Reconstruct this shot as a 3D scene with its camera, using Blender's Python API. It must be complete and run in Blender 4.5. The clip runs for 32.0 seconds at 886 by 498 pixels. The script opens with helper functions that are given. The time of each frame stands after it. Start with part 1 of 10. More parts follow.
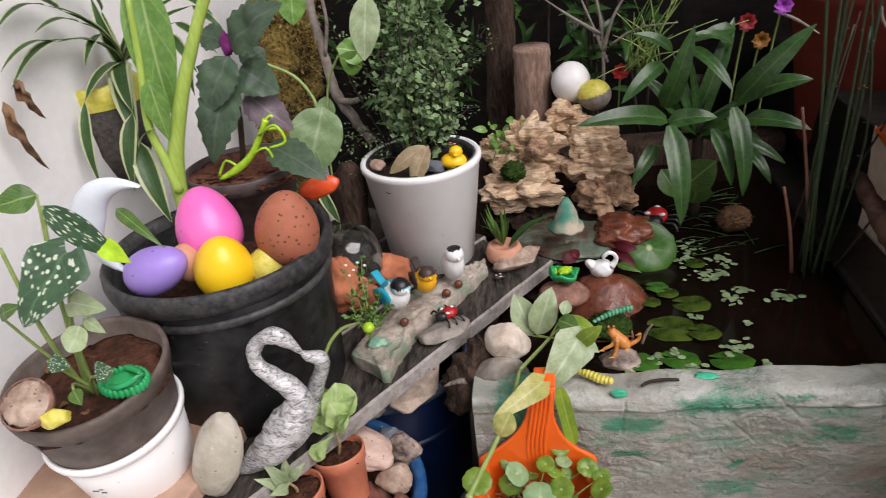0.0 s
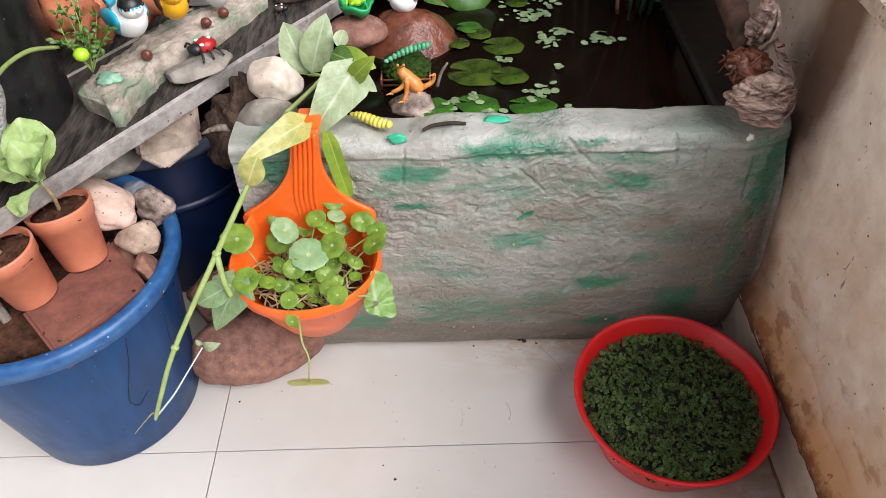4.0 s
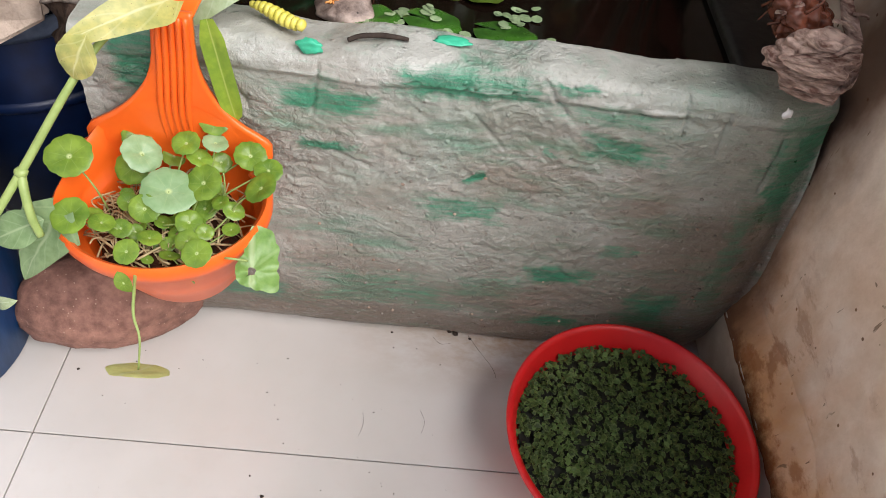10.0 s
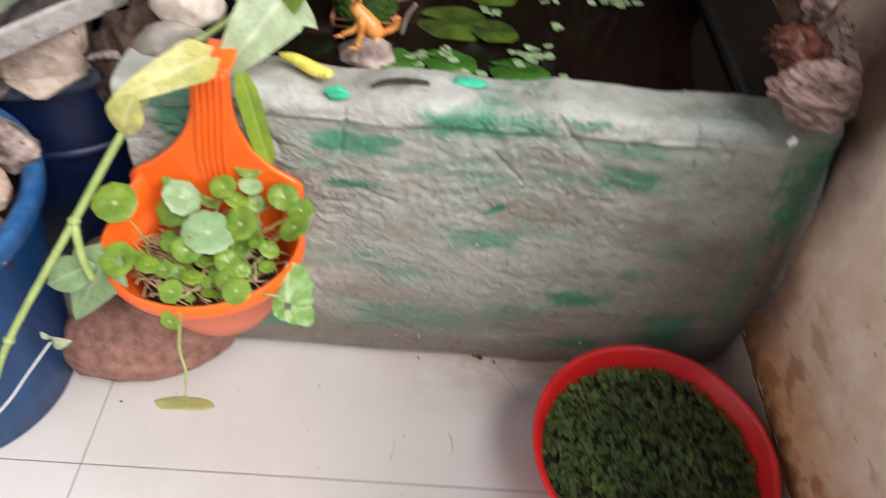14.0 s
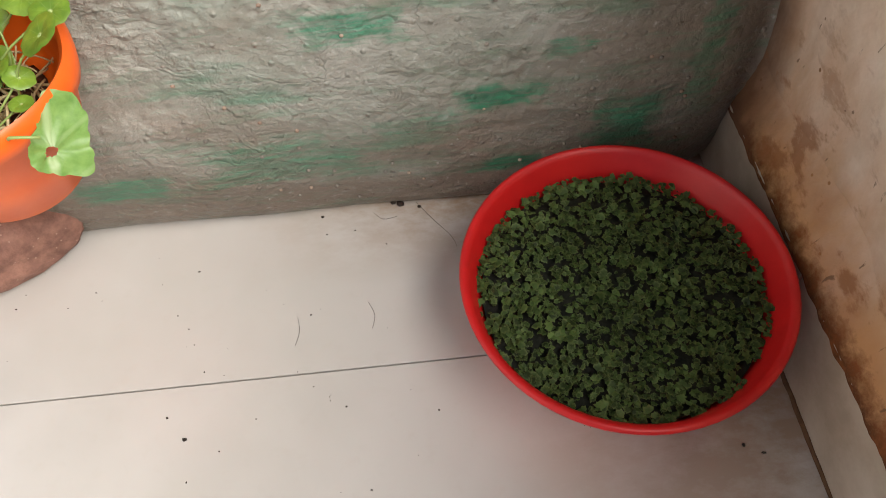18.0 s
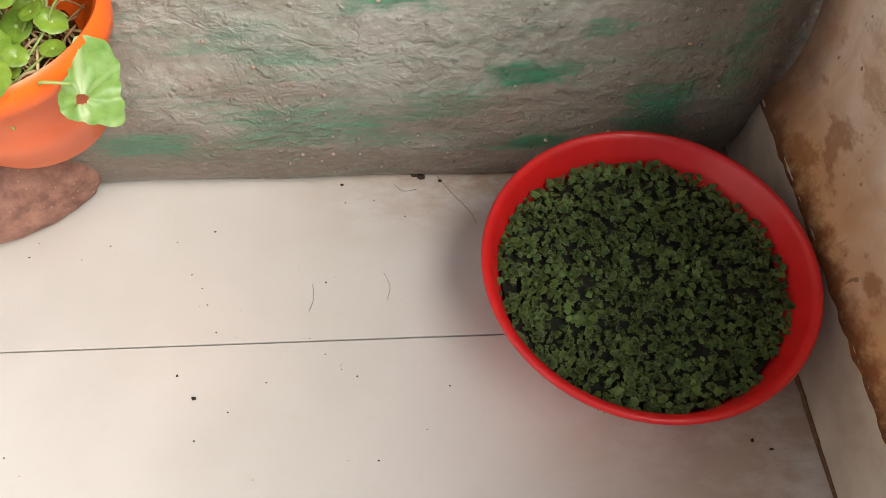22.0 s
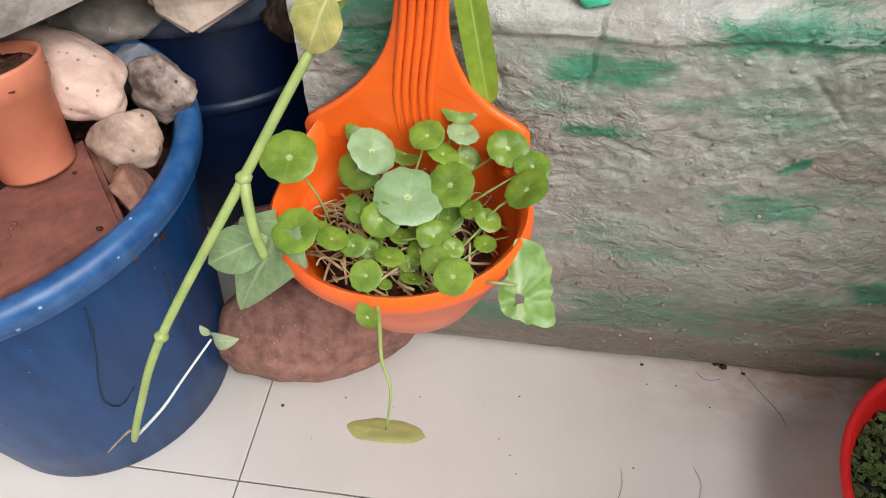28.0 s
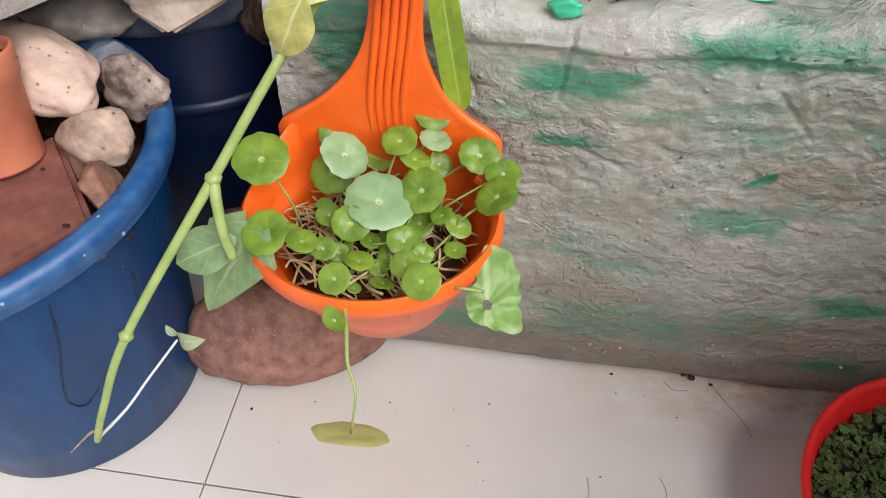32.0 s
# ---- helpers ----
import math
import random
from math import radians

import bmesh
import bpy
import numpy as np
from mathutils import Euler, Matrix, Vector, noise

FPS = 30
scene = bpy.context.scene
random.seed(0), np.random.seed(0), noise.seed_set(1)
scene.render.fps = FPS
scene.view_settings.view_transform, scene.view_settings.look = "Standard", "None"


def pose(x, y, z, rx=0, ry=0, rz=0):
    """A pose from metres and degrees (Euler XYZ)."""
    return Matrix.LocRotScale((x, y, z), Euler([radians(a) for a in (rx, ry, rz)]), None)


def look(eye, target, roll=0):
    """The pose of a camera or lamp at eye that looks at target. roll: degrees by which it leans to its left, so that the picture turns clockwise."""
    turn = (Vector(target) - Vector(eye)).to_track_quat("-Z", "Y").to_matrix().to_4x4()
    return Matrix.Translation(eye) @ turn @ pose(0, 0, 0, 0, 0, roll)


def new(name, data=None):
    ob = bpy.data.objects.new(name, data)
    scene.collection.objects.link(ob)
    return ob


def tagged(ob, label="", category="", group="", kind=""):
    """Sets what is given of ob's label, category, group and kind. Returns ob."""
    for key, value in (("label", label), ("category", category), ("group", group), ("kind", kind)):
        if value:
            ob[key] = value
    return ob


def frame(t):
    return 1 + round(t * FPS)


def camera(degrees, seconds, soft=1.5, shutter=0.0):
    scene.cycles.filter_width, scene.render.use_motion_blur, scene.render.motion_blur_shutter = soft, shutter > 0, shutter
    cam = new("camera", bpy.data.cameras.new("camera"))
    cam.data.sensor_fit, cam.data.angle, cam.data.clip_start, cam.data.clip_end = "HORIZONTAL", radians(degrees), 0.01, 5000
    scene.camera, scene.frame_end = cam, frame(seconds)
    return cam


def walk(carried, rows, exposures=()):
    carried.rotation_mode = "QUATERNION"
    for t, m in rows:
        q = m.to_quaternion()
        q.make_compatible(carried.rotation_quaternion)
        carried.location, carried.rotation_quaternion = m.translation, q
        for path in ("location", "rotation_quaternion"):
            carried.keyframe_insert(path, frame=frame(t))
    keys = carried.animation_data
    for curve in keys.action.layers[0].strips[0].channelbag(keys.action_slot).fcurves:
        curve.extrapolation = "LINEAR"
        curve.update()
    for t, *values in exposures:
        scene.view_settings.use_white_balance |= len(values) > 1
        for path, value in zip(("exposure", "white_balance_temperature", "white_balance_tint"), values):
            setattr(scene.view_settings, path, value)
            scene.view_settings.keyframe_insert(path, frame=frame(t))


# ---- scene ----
cam = camera(63.7, 32.0, soft=0.9, shutter=0.4)
PATH = [
    (0, (0.201, -0.627, 1.129), (-0.09, 1.109, 0.179), -7.5),
    (0.5, (0.231, -0.641, 1.12), (0.017, 1.098, 0.156), -6.1),
    (1, (0.259, -0.66, 1.117), (0.116, 1.055, 0.098), -2.9),
    (1.5, (0.277, -0.662, 1.102), (0.163, 1.048, 0.072), -1.4),
    (2, (0.278, -0.642, 1.068), (0.211, 1.036, -0.019), 1.5),
    (2.5, (0.31, -0.588, 1.044), (0.317, 0.945, -0.24), 2.0),
    (4.5, (0.362, -0.5, 0.962), (0.344, 0.887, -0.48), -2.3),
    (5, (0.383, -0.452, 0.959), (0.417, 0.936, -0.48), 0.6),
    (5.5, (0.409, -0.438, 0.936), (0.458, 0.928, -0.524), -0.5),
    (6, (0.425, -0.423, 0.894), (0.428, 0.915, -0.592), -0.0),
    (6.5, (0.43, -0.378, 0.842), (0.514, 0.927, -0.672), 5.9),
    (7, (0.423, -0.358, 0.819), (0.66, 0.987, -0.641), 12.5),
    (7.5, (0.423, -0.356, 0.817), (0.634, 0.982, -0.655), 11.2),
    (8, (0.415, -0.355, 0.813), (0.569, 0.964, -0.683), 10.0),
    (8.5, (0.411, -0.354, 0.81), (0.547, 0.959, -0.692), 9.7),
    (9, (0.416, -0.354, 0.801), (0.543, 0.949, -0.711), 8.9),
    (9.5, (0.407, -0.351, 0.799), (0.526, 0.943, -0.721), 9.4),
    (10, (0.398, -0.35, 0.802), (0.51, 0.948, -0.715), 9.6),
    (10.5, (0.41, -0.346, 0.813), (0.483, 0.979, -0.683), 7.2),
    (11, (0.409, -0.353, 0.825), (0.452, 0.995, -0.652), 5.1),
    (11.5, (0.402, -0.36, 0.84), (0.414, 1.019, -0.609), 3.2),
    (12, (0.377, -0.37, 0.889), (0.356, 1.095, -0.472), 5.8),
    (12.5, (0.384, -0.386, 0.894), (0.398, 1.086, -0.459), 6.7),
    (13, (0.399, -0.368, 0.869), (0.354, 1.076, -0.513), 4.2),
    (13.5, (0.375, -0.365, 0.855), (0.361, 1.04, -0.568), 6.5),
    (14, (0.387, -0.364, 0.837), (0.449, 0.97, -0.651), 6.2),
    (14.1, (0.394, -0.36, 0.831), (0.545, 0.928, -0.692), 6.3),
    (14.5, (0.428, -0.371, 0.791), (0.556, 0.872, -0.77), 5.5),
    (16.5, (0.443, -0.313, 0.674), (0.487, 0.827, -0.969), 3.0),
    (17, (0.457, -0.295, 0.649), (0.445, 0.873, -0.974), -4.3),
    (17.5, (0.486, -0.288, 0.626), (0.516, 0.848, -1.02), -4.0),
    (18, (0.503, -0.285, 0.62), (0.549, 0.817, -1.048), -3.7),
    (18.5, (0.504, -0.287, 0.616), (0.485, 0.785, -1.072), -5.7),
    (19, (0.503, -0.285, 0.618), (0.522, 0.796, -1.065), -2.8),
    (19.5, (0.498, -0.281, 0.619), (0.558, 0.79, -1.069), 0.2),
    (20, (0.502, -0.286, 0.611), (0.512, 0.785, -1.078), -3.0),
    (20.5, (0.496, -0.286, 0.614), (0.509, 0.791, -1.071), -2.1),
    (21, (0.49, -0.284, 0.615), (0.518, 0.785, -1.075), -1.1),
    (21.5, (0.489, -0.285, 0.612), (0.525, 0.767, -1.089), -0.3),
    (22, (0.483, -0.282, 0.615), (0.529, 0.766, -1.088), 0.2),
    (22.5, (0.486, -0.282, 0.612), (0.527, 0.765, -1.091), 0.1),
    (23, (0.487, -0.278, 0.605), (0.562, 0.695, -1.141), 1.2),
    (23.5, (0.487, -0.269, 0.62), (0.511, 0.737, -1.108), -0.8),
    (24, (0.44, -0.272, 0.644), (0.274, 0.872, -0.988), -7.3),
    (24.5, (0.331, -0.262, 0.677), (0.064, 0.92, -0.914), -8.4),
    (25, (0.241, -0.254, 0.671), (-0.045, 0.978, -0.878), -5.0),
    (25.5, (0.251, -0.24, 0.663), (0.006, 0.998, -0.889), -3.0),
    (27.5, (0.262, -0.243, 0.678), (0.025, 1.052, -0.828), -3.2),
    (28, (0.267, -0.245, 0.676), (0.02, 1.026, -0.847), -3.5),
    (28.5, (0.266, -0.244, 0.67), (0.023, 1.007, -0.872), -2.6),
    (29, (0.268, -0.243, 0.673), (0.021, 1.013, -0.864), -2.5),
    (29.5, (0.273, -0.245, 0.676), (0.035, 1.021, -0.854), -1.6),
    (30, (0.279, -0.247, 0.676), (0.024, 1.019, -0.851), -2.2),
    (30.5, (0.275, -0.247, 0.676), (0.037, 1.029, -0.845), -1.2),
    (31, (0.27, -0.246, 0.673), (0.07, 1.026, -0.857), 0.3),
    (31.5, (0.273, -0.245, 0.672), (0.071, 1.026, -0.859), 0.0),
    (32, (0.276, -0.247, 0.676), (0.078, 1.05, -0.833), -0.5),
]
EXPOSURES = [(0.0, -0.9, 6300, 17), (2.0, -0.62, 6200, 14), (5.0, -0.34, 6150, 14), (6.0, -0.36, 6150, 14), (7.0, -0.24, 6200, 14), (8.0, -0.2, 6200, 14), (9.0, -0.2, 6200, 14), (10.0, -0.4, 6200, 14), (14.0, -0.33, 6200, 14), (17.0, -0.49, 6400, 10), (18.0, -0.34, 6530, 10), (20.0, -0.2, 6600, 10), (23.0, -0.24, 6600, 10), (25.0, -0.5, 6250, 14), (28.0, -0.54, 6250, 13), (32.0, -0.54, 6250, 13)]
walk(cam, [(t, look(eye, target, roll)) for t, eye, target, roll in PATH], EXPOSURES)

# ---- world and light ----
world = bpy.data.worlds.new("world")
scene.world = world
world.use_nodes = True
wn = world.node_tree.nodes
wn.clear()
sky = wn.new("ShaderNodeTexSky")
sky.sky_type, sky.sun_disc = "NISHITA", False
sky.sun_elevation, sky.sun_rotation = radians(46), radians(131)
sky.air_density, sky.dust_density, sky.ozone_density = 1.0, 2.0, 1.0
bg = wn.new("ShaderNodeBackground")
bg.inputs["Strength"].default_value = 0.09
wo = wn.new("ShaderNodeOutputWorld")
world.node_tree.links.new(sky.outputs[0], bg.inputs[0])
world.node_tree.links.new(bg.outputs[0], wo.inputs[0])
sun = new("sun", bpy.data.lights.new("sun", "SUN"))
sun.data.energy, sun.data.angle, sun.data.color = 7.0, radians(50), (1.0, 0.965, 0.92)
sun.matrix_basis = look((1.9, -1.65, 2.6), (0, 0, 0))

# ---- materials ----
def mk(name, c1, c2=None, rough=0.5, scale=40.0, bump=0.15, metal=0.0, spec=0.5, big=6.0, detail=6.0, translucent=0.0, vary=0.0, coat=0.0, stretch=(1, 1, 1), dist=0.002, speck=None):
    """A procedural surface: two colours mixed by noise at two scales, with bump and an optional scatter of specks."""
    m = bpy.data.materials.new(name)
    m.use_nodes = True
    nt = m.node_tree
    n, l = nt.nodes, nt.links
    b = n["Principled BSDF"]
    b.inputs["Roughness"].default_value = rough
    b.inputs["Metallic"].default_value = metal
    b.inputs["Specular IOR Level"].default_value = spec
    b.inputs["Coat Weight"].default_value = coat
    c2 = c2 or tuple(v * 0.7 for v in c1)
    tc = n.new("ShaderNodeTexCoord")
    mp = n.new("ShaderNodeMapping")
    mp.inputs["Scale"].default_value = stretch
    l.new(tc.outputs["Object"], mp.inputs[0])
    f = n.new("ShaderNodeTexNoise")
    f.inputs["Scale"].default_value, f.inputs["Detail"].default_value, f.inputs["Roughness"].default_value = scale, detail, 0.62
    g = n.new("ShaderNodeTexNoise")
    g.inputs["Scale"].default_value, g.inputs["Detail"].default_value = big, 3.0
    l.new(mp.outputs[0], f.inputs["Vector"])
    l.new(mp.outputs[0], g.inputs["Vector"])
    a = n.new("ShaderNodeMath")
    a.operation = "MULTIPLY_ADD"
    a.inputs[1].default_value, a.inputs[2].default_value = 0.55, 0.0
    l.new(f.outputs["Fac"], a.inputs[0])
    a2 = n.new("ShaderNodeMath")
    a2.operation = "MULTIPLY_ADD"
    a2.inputs[1].default_value = 0.45
    l.new(g.outputs["Fac"], a2.inputs[0])
    l.new(a.outputs[0], a2.inputs[2])
    r = n.new("ShaderNodeMapRange")
    r.inputs["From Min"].default_value, r.inputs["From Max"].default_value = 0.4, 0.6
    l.new(a2.outputs[0], r.inputs["Value"])
    x = n.new("ShaderNodeMix")
    x.data_type = "RGBA"
    x.inputs["A"].default_value, x.inputs["B"].default_value = (*c2, 1), (*c1, 1)
    l.new(r.outputs[0], x.inputs["Factor"])
    out = x.outputs["Result"]
    if speck:
        sc, size, col = speck
        v = n.new("ShaderNodeTexVoronoi")
        v.inputs["Scale"].default_value = sc
        l.new(tc.outputs["Object"], v.inputs["Vector"])
        sr = n.new("ShaderNodeMapRange")
        sr.inputs["From Min"].default_value, sr.inputs["From Max"].default_value = size, size * 0.7
        l.new(v.outputs["Distance"], sr.inputs["Value"])
        sm = n.new("ShaderNodeMix")
        sm.data_type = "RGBA"
        sm.inputs["B"].default_value = (*col, 1)
        l.new(sr.outputs[0], sm.inputs["Factor"])
        l.new(out, sm.inputs["A"])
        out = sm.outputs["Result"]
    if vary:
        oi = n.new("ShaderNodeNewGeometry")
        hs = n.new("ShaderNodeHueSaturation")
        vr = n.new("ShaderNodeMapRange")
        vr.inputs["To Min"].default_value, vr.inputs["To Max"].default_value = 1 - vary, 1 + vary
        l.new(oi.outputs["Random Per Island"], vr.inputs["Value"])
        l.new(vr.outputs[0], hs.inputs["Value"])
        l.new(out, hs.inputs["Color"])
        out = hs.outputs[0]
    l.new(out, b.inputs["Base Color"])
    rr = n.new("ShaderNodeMapRange")
    rr.inputs["To Min"].default_value, rr.inputs["To Max"].default_value = min(1, rough * 1.2), rough * 0.8
    l.new(f.outputs["Fac"], rr.inputs["Value"])
    l.new(rr.outputs[0], b.inputs["Roughness"])
    if bump:
        bp = n.new("ShaderNodeBump")
        bp.inputs["Strength"].default_value, bp.inputs["Distance"].default_value = bump, dist
        l.new(f.outputs["Fac"], bp.inputs["Height"])
        l.new(bp.outputs[0], b.inputs["Normal"])
    if translucent:
        t = n.new("ShaderNodeBsdfTranslucent")
        mx = n.new("ShaderNodeMixShader")
        mx.inputs[0].default_value = translucent
        l.new(out, t.inputs["Color"])
        l.new(b.outputs[0], mx.inputs[1])
        l.new(t.outputs[0], mx.inputs[2])
        l.new(mx.outputs[0], n["Material Output"].inputs["Surface"])
    return m


def leafmat(name, c1, c2, rib, rough=0.4, side=None, margin=0.0, spots=None, vary=0.15, translucent=0.25, veins=26.0):
    """A leaf: blade colour with noise, a pale midrib and side veins along the blade's own coordinates, optional pale margins or spots."""
    m = mk(name, c1, c2, rough=rough, scale=120, bump=0.05, big=25, vary=vary, translucent=translucent)
    nt = m.node_tree
    n, l = nt.nodes, nt.links
    b = n["Principled BSDF"]
    src = b.inputs["Base Color"].links[0].from_socket
    uv = n.new("ShaderNodeUVMap")
    sp = n.new("ShaderNodeSeparateXYZ")
    l.new(uv.outputs[0], sp.inputs[0])
    d = n.new("ShaderNodeMath")
    d.operation = "SUBTRACT"
    d.inputs[1].default_value = 0.5
    l.new(sp.outputs[0], d.inputs[0])
    ab = n.new("ShaderNodeMath")
    ab.operation = "ABSOLUTE"
    l.new(d.outputs[0], ab.inputs[0])
    k = n.new("ShaderNodeMapRange")
    k.inputs["From Min"].default_value, k.inputs["From Max"].default_value = 0.045, 0.012
    k.inputs["To Max"].default_value = 0.75
    l.new(ab.outputs[0], k.inputs["Value"])
    fac = k.outputs[0]
    if veins:
        sl = n.new("ShaderNodeMath")
        sl.operation = "MULTIPLY_ADD"
        sl.inputs[1].default_value = -0.7
        l.new(ab.outputs[0], sl.inputs[0])
        l.new(sp.outputs[1], sl.inputs[2])
        sv = n.new("ShaderNodeMath")
        sv.operation = "MULTIPLY"
        sv.inputs[1].default_value = veins * 2
        l.new(sl.outputs[0], sv.inputs[0])
        si = n.new("ShaderNodeMath")
        si.operation = "SINE"
        l.new(sv.outputs[0], si.inputs[0])
        vr = n.new("ShaderNodeMapRange")
        vr.inputs["From Min"].default_value, vr.inputs["From Max"].default_value = 0.88, 1.0
        vr.inputs["To Max"].default_value = 0.28
        l.new(si.outputs[0], vr.inputs["Value"])
        mxx = n.new("ShaderNodeMath")
        mxx.operation = "MAXIMUM"
        l.new(fac, mxx.inputs[0])
        l.new(vr.outputs[0], mxx.inputs[1])
        fac = mxx.outputs[0]
    mix = n.new("ShaderNodeMix")
    mix.data_type = "RGBA"
    mix.inputs["B"].default_value = (*rib, 1)
    l.new(fac, mix.inputs["Factor"])
    l.new(src, mix.inputs["A"])
    out = mix.outputs["Result"]
    if margin:
        e = n.new("ShaderNodeMapRange")
        e.inputs["From Min"].default_value, e.inputs["From Max"].default_value = margin, margin + 0.05
        l.new(ab.outputs[0], e.inputs["Value"])
        me = n.new("ShaderNodeMix")
        me.data_type = "RGBA"
        me.inputs["B"].default_value = (*side, 1)
        l.new(e.outputs[0], me.inputs["Factor"])
        l.new(out, me.inputs["A"])
        out = me.outputs["Result"]
    if spots:
        v = n.new("ShaderNodeTexVoronoi")
        v.inputs["Scale"].default_value = spots[0]
        l.new(uv.outputs[0], v.inputs["Vector"])
        e = n.new("ShaderNodeMapRange")
        e.inputs["From Min"].default_value, e.inputs["From Max"].default_value = spots[1], spots[1] * 0.7
        l.new(v.outputs["Distance"], e.inputs["Value"])
        me = n.new("ShaderNodeMix")
        me.data_type = "RGBA"
        me.inputs["B"].default_value = (*spots[2], 1)
        l.new(e.outputs[0], me.inputs["Factor"])
        l.new(out, me.inputs["A"])
        out = me.outputs["Result"]
    l.new(out, b.inputs["Base Color"])
    for nd in n:
        if nd.bl_idname == "ShaderNodeBsdfTranslucent":
            l.new(out, nd.inputs["Color"])
    return m


M_SKIRT = mk("beige_skirting_tile", (0.56, 0.48, 0.39), (0.4, 0.32, 0.24), rough=0.35, scale=20, bump=0.05, big=5)
M_WHITEROOT = mk("whitish_shoot", (0.72, 0.74, 0.68), (0.55, 0.58, 0.5), rough=0.5, scale=80, bump=0.1)
M_GROUT = mk("grout", (0.16, 0.14, 0.12), rough=0.9, scale=90)
M_PLASTER = mk("white_plaster", (0.9, 0.89, 0.87), (0.84, 0.83, 0.8), rough=0.75, scale=60, bump=0.2, big=5)
# near-black: deep shade of back wall and parapet put into the colour
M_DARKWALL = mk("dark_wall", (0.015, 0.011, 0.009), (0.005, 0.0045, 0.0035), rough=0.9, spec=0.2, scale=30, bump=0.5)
M_GRANITE = mk("pink_stone_slab", (0.6, 0.47, 0.38), (0.42, 0.3, 0.22), rough=0.5, scale=90, bump=0.1, speck=(160, 0.3, (0.25, 0.17, 0.12)))
M_PLANK = mk("grey_wood", (0.08, 0.068, 0.057), (0.014, 0.012, 0.01), spec=0.2, rough=0.8, scale=30, bump=0.7, big=8, stretch=(6, 1, 6), dist=0.003)
M_PLANKEDGE = mk("grey_wood_edge", (0.37, 0.34, 0.31), (0.2, 0.176, 0.155), rough=0.85, scale=75, bump=1.0, big=14, detail=9.0, dist=0.004, speck=(48, 0.1, (0.09, 0.07, 0.06)))
M_BOARD = mk("tan_board", (0.46, 0.3, 0.21), (0.34, 0.21, 0.145), rough=0.8, scale=30, bump=0.3)
M_BLUE = mk("blue_plastic", (0.0013, 0.044, 0.145), (0.001, 0.029, 0.1), spec=0.35, rough=0.42, scale=25, bump=0.05, big=9, stretch=(3, 3, 0.5), detail=9.0, speck=(44, 0.045, (0.14, 0.2, 0.3)))
M_BLUE2 = mk("navy_plastic", (0.004, 0.016, 0.066), (0.002, 0.008, 0.036), rough=0.4, scale=30, bump=0.05)
M_DRIP = mk("dried_drip", (0.004, 0.02, 0.055), (0.003, 0.012, 0.03), rough=0.5, scale=60, bump=0.1)
M_BLUERIM = mk("worn_blue_rim", (0.04, 0.13, 0.29), (0.008, 0.06, 0.19), rough=0.4, scale=60, bump=0.1, speck=(60, 0.1, (0.3, 0.4, 0.5)))
M_GREYRIM = mk("dusty_grey_rim", (0.13, 0.16, 0.22), (0.06, 0.08, 0.13), rough=0.6, scale=50, bump=0.1)
M_BLACK = mk("black_plastic", (0.024, 0.024, 0.0245), (0.004, 0.004, 0.0042), spec=0.35, rough=0.36, scale=50, bump=0.4, big=11, detail=9.0, speck=(70, 0.07, (0.18, 0.18, 0.18)))
M_BLACKRIM = mk("scuffed_black_rim", (0.07, 0.068, 0.066), (0.012, 0.012, 0.012), rough=0.55, scale=90, bump=0.3)
M_WHITEPOT = mk("white_glaze", (0.9, 0.89, 0.87), (0.84, 0.83, 0.81), rough=0.35, scale=20, bump=0.04, speck=(60, 0.07, (0.45, 0.43, 0.4)))
M_GREYPOT = mk("grey_brown_plastic", (0.15, 0.115, 0.095), (0.075, 0.055, 0.045), rough=0.6, scale=40, bump=0.1)
M_SOIL = mk("red_brown_soil", (0.11, 0.045, 0.025), (0.03, 0.015, 0.01), spec=0.15, rough=1.0, scale=90, bump=1.0, dist=0.006)
M_SOILDARK = mk("dark_soil", (0.05, 0.03, 0.02), (0.015, 0.01, 0.008), spec=0.15, rough=1.0, scale=110, bump=1.0, dist=0.006)
M_ORANGE = mk("orange_plastic", (0.86, 0.14, 0.012), (0.8, 0.115, 0.01), rough=0.36, scale=30, bump=0.03, big=8)
M_TERRA = mk("terracotta_plastic", (0.57, 0.2, 0.11), (0.47, 0.15, 0.08), rough=0.55, scale=40, bump=0.08)
M_CLAY = mk("pale_clay", (0.6, 0.3, 0.19), (0.5, 0.24, 0.15), rough=0.8, scale=60, bump=0.2)
M_CLAYORN = mk("orange_clay", (0.5, 0.17, 0.075), (0.32, 0.1, 0.045), rough=0.8, scale=40, bump=0.5, dist=0.004)
M_RED = mk("red_plastic", (0.64, 0.014, 0.014), (0.55, 0.01, 0.011), rough=0.38, scale=25, bump=0.04)
M_STONE_BR = mk("red_brown_stone", (0.33, 0.165, 0.118), (0.15, 0.07, 0.05), rough=0.75, scale=70, bump=0.8, detail=9.0, dist=0.004, speck=(130, 0.13, (0.4, 0.26, 0.19)))
M_STONE_SL = mk("slate_stone", (0.16, 0.175, 0.2), (0.09, 0.1, 0.12), rough=0.75, scale=40, bump=0.3)
M_STONE_RD = mk("rusty_stone", (0.34, 0.17, 0.11), (0.12, 0.055, 0.035), rough=0.8, scale=60, bump=0.6)
M_BRICK = mk("red_paver", (0.22, 0.078, 0.053), (0.13, 0.045, 0.031), rough=0.8, scale=60, bump=0.25, big=5)
M_LIMEBLOCK = mk("limestone_block", (0.54, 0.43, 0.34), (0.27, 0.2, 0.15), rough=0.9, scale=48, bump=1.0, detail=9.0, speck=(55, 0.13, (0.12, 0.08, 0.06)), dist=0.006)
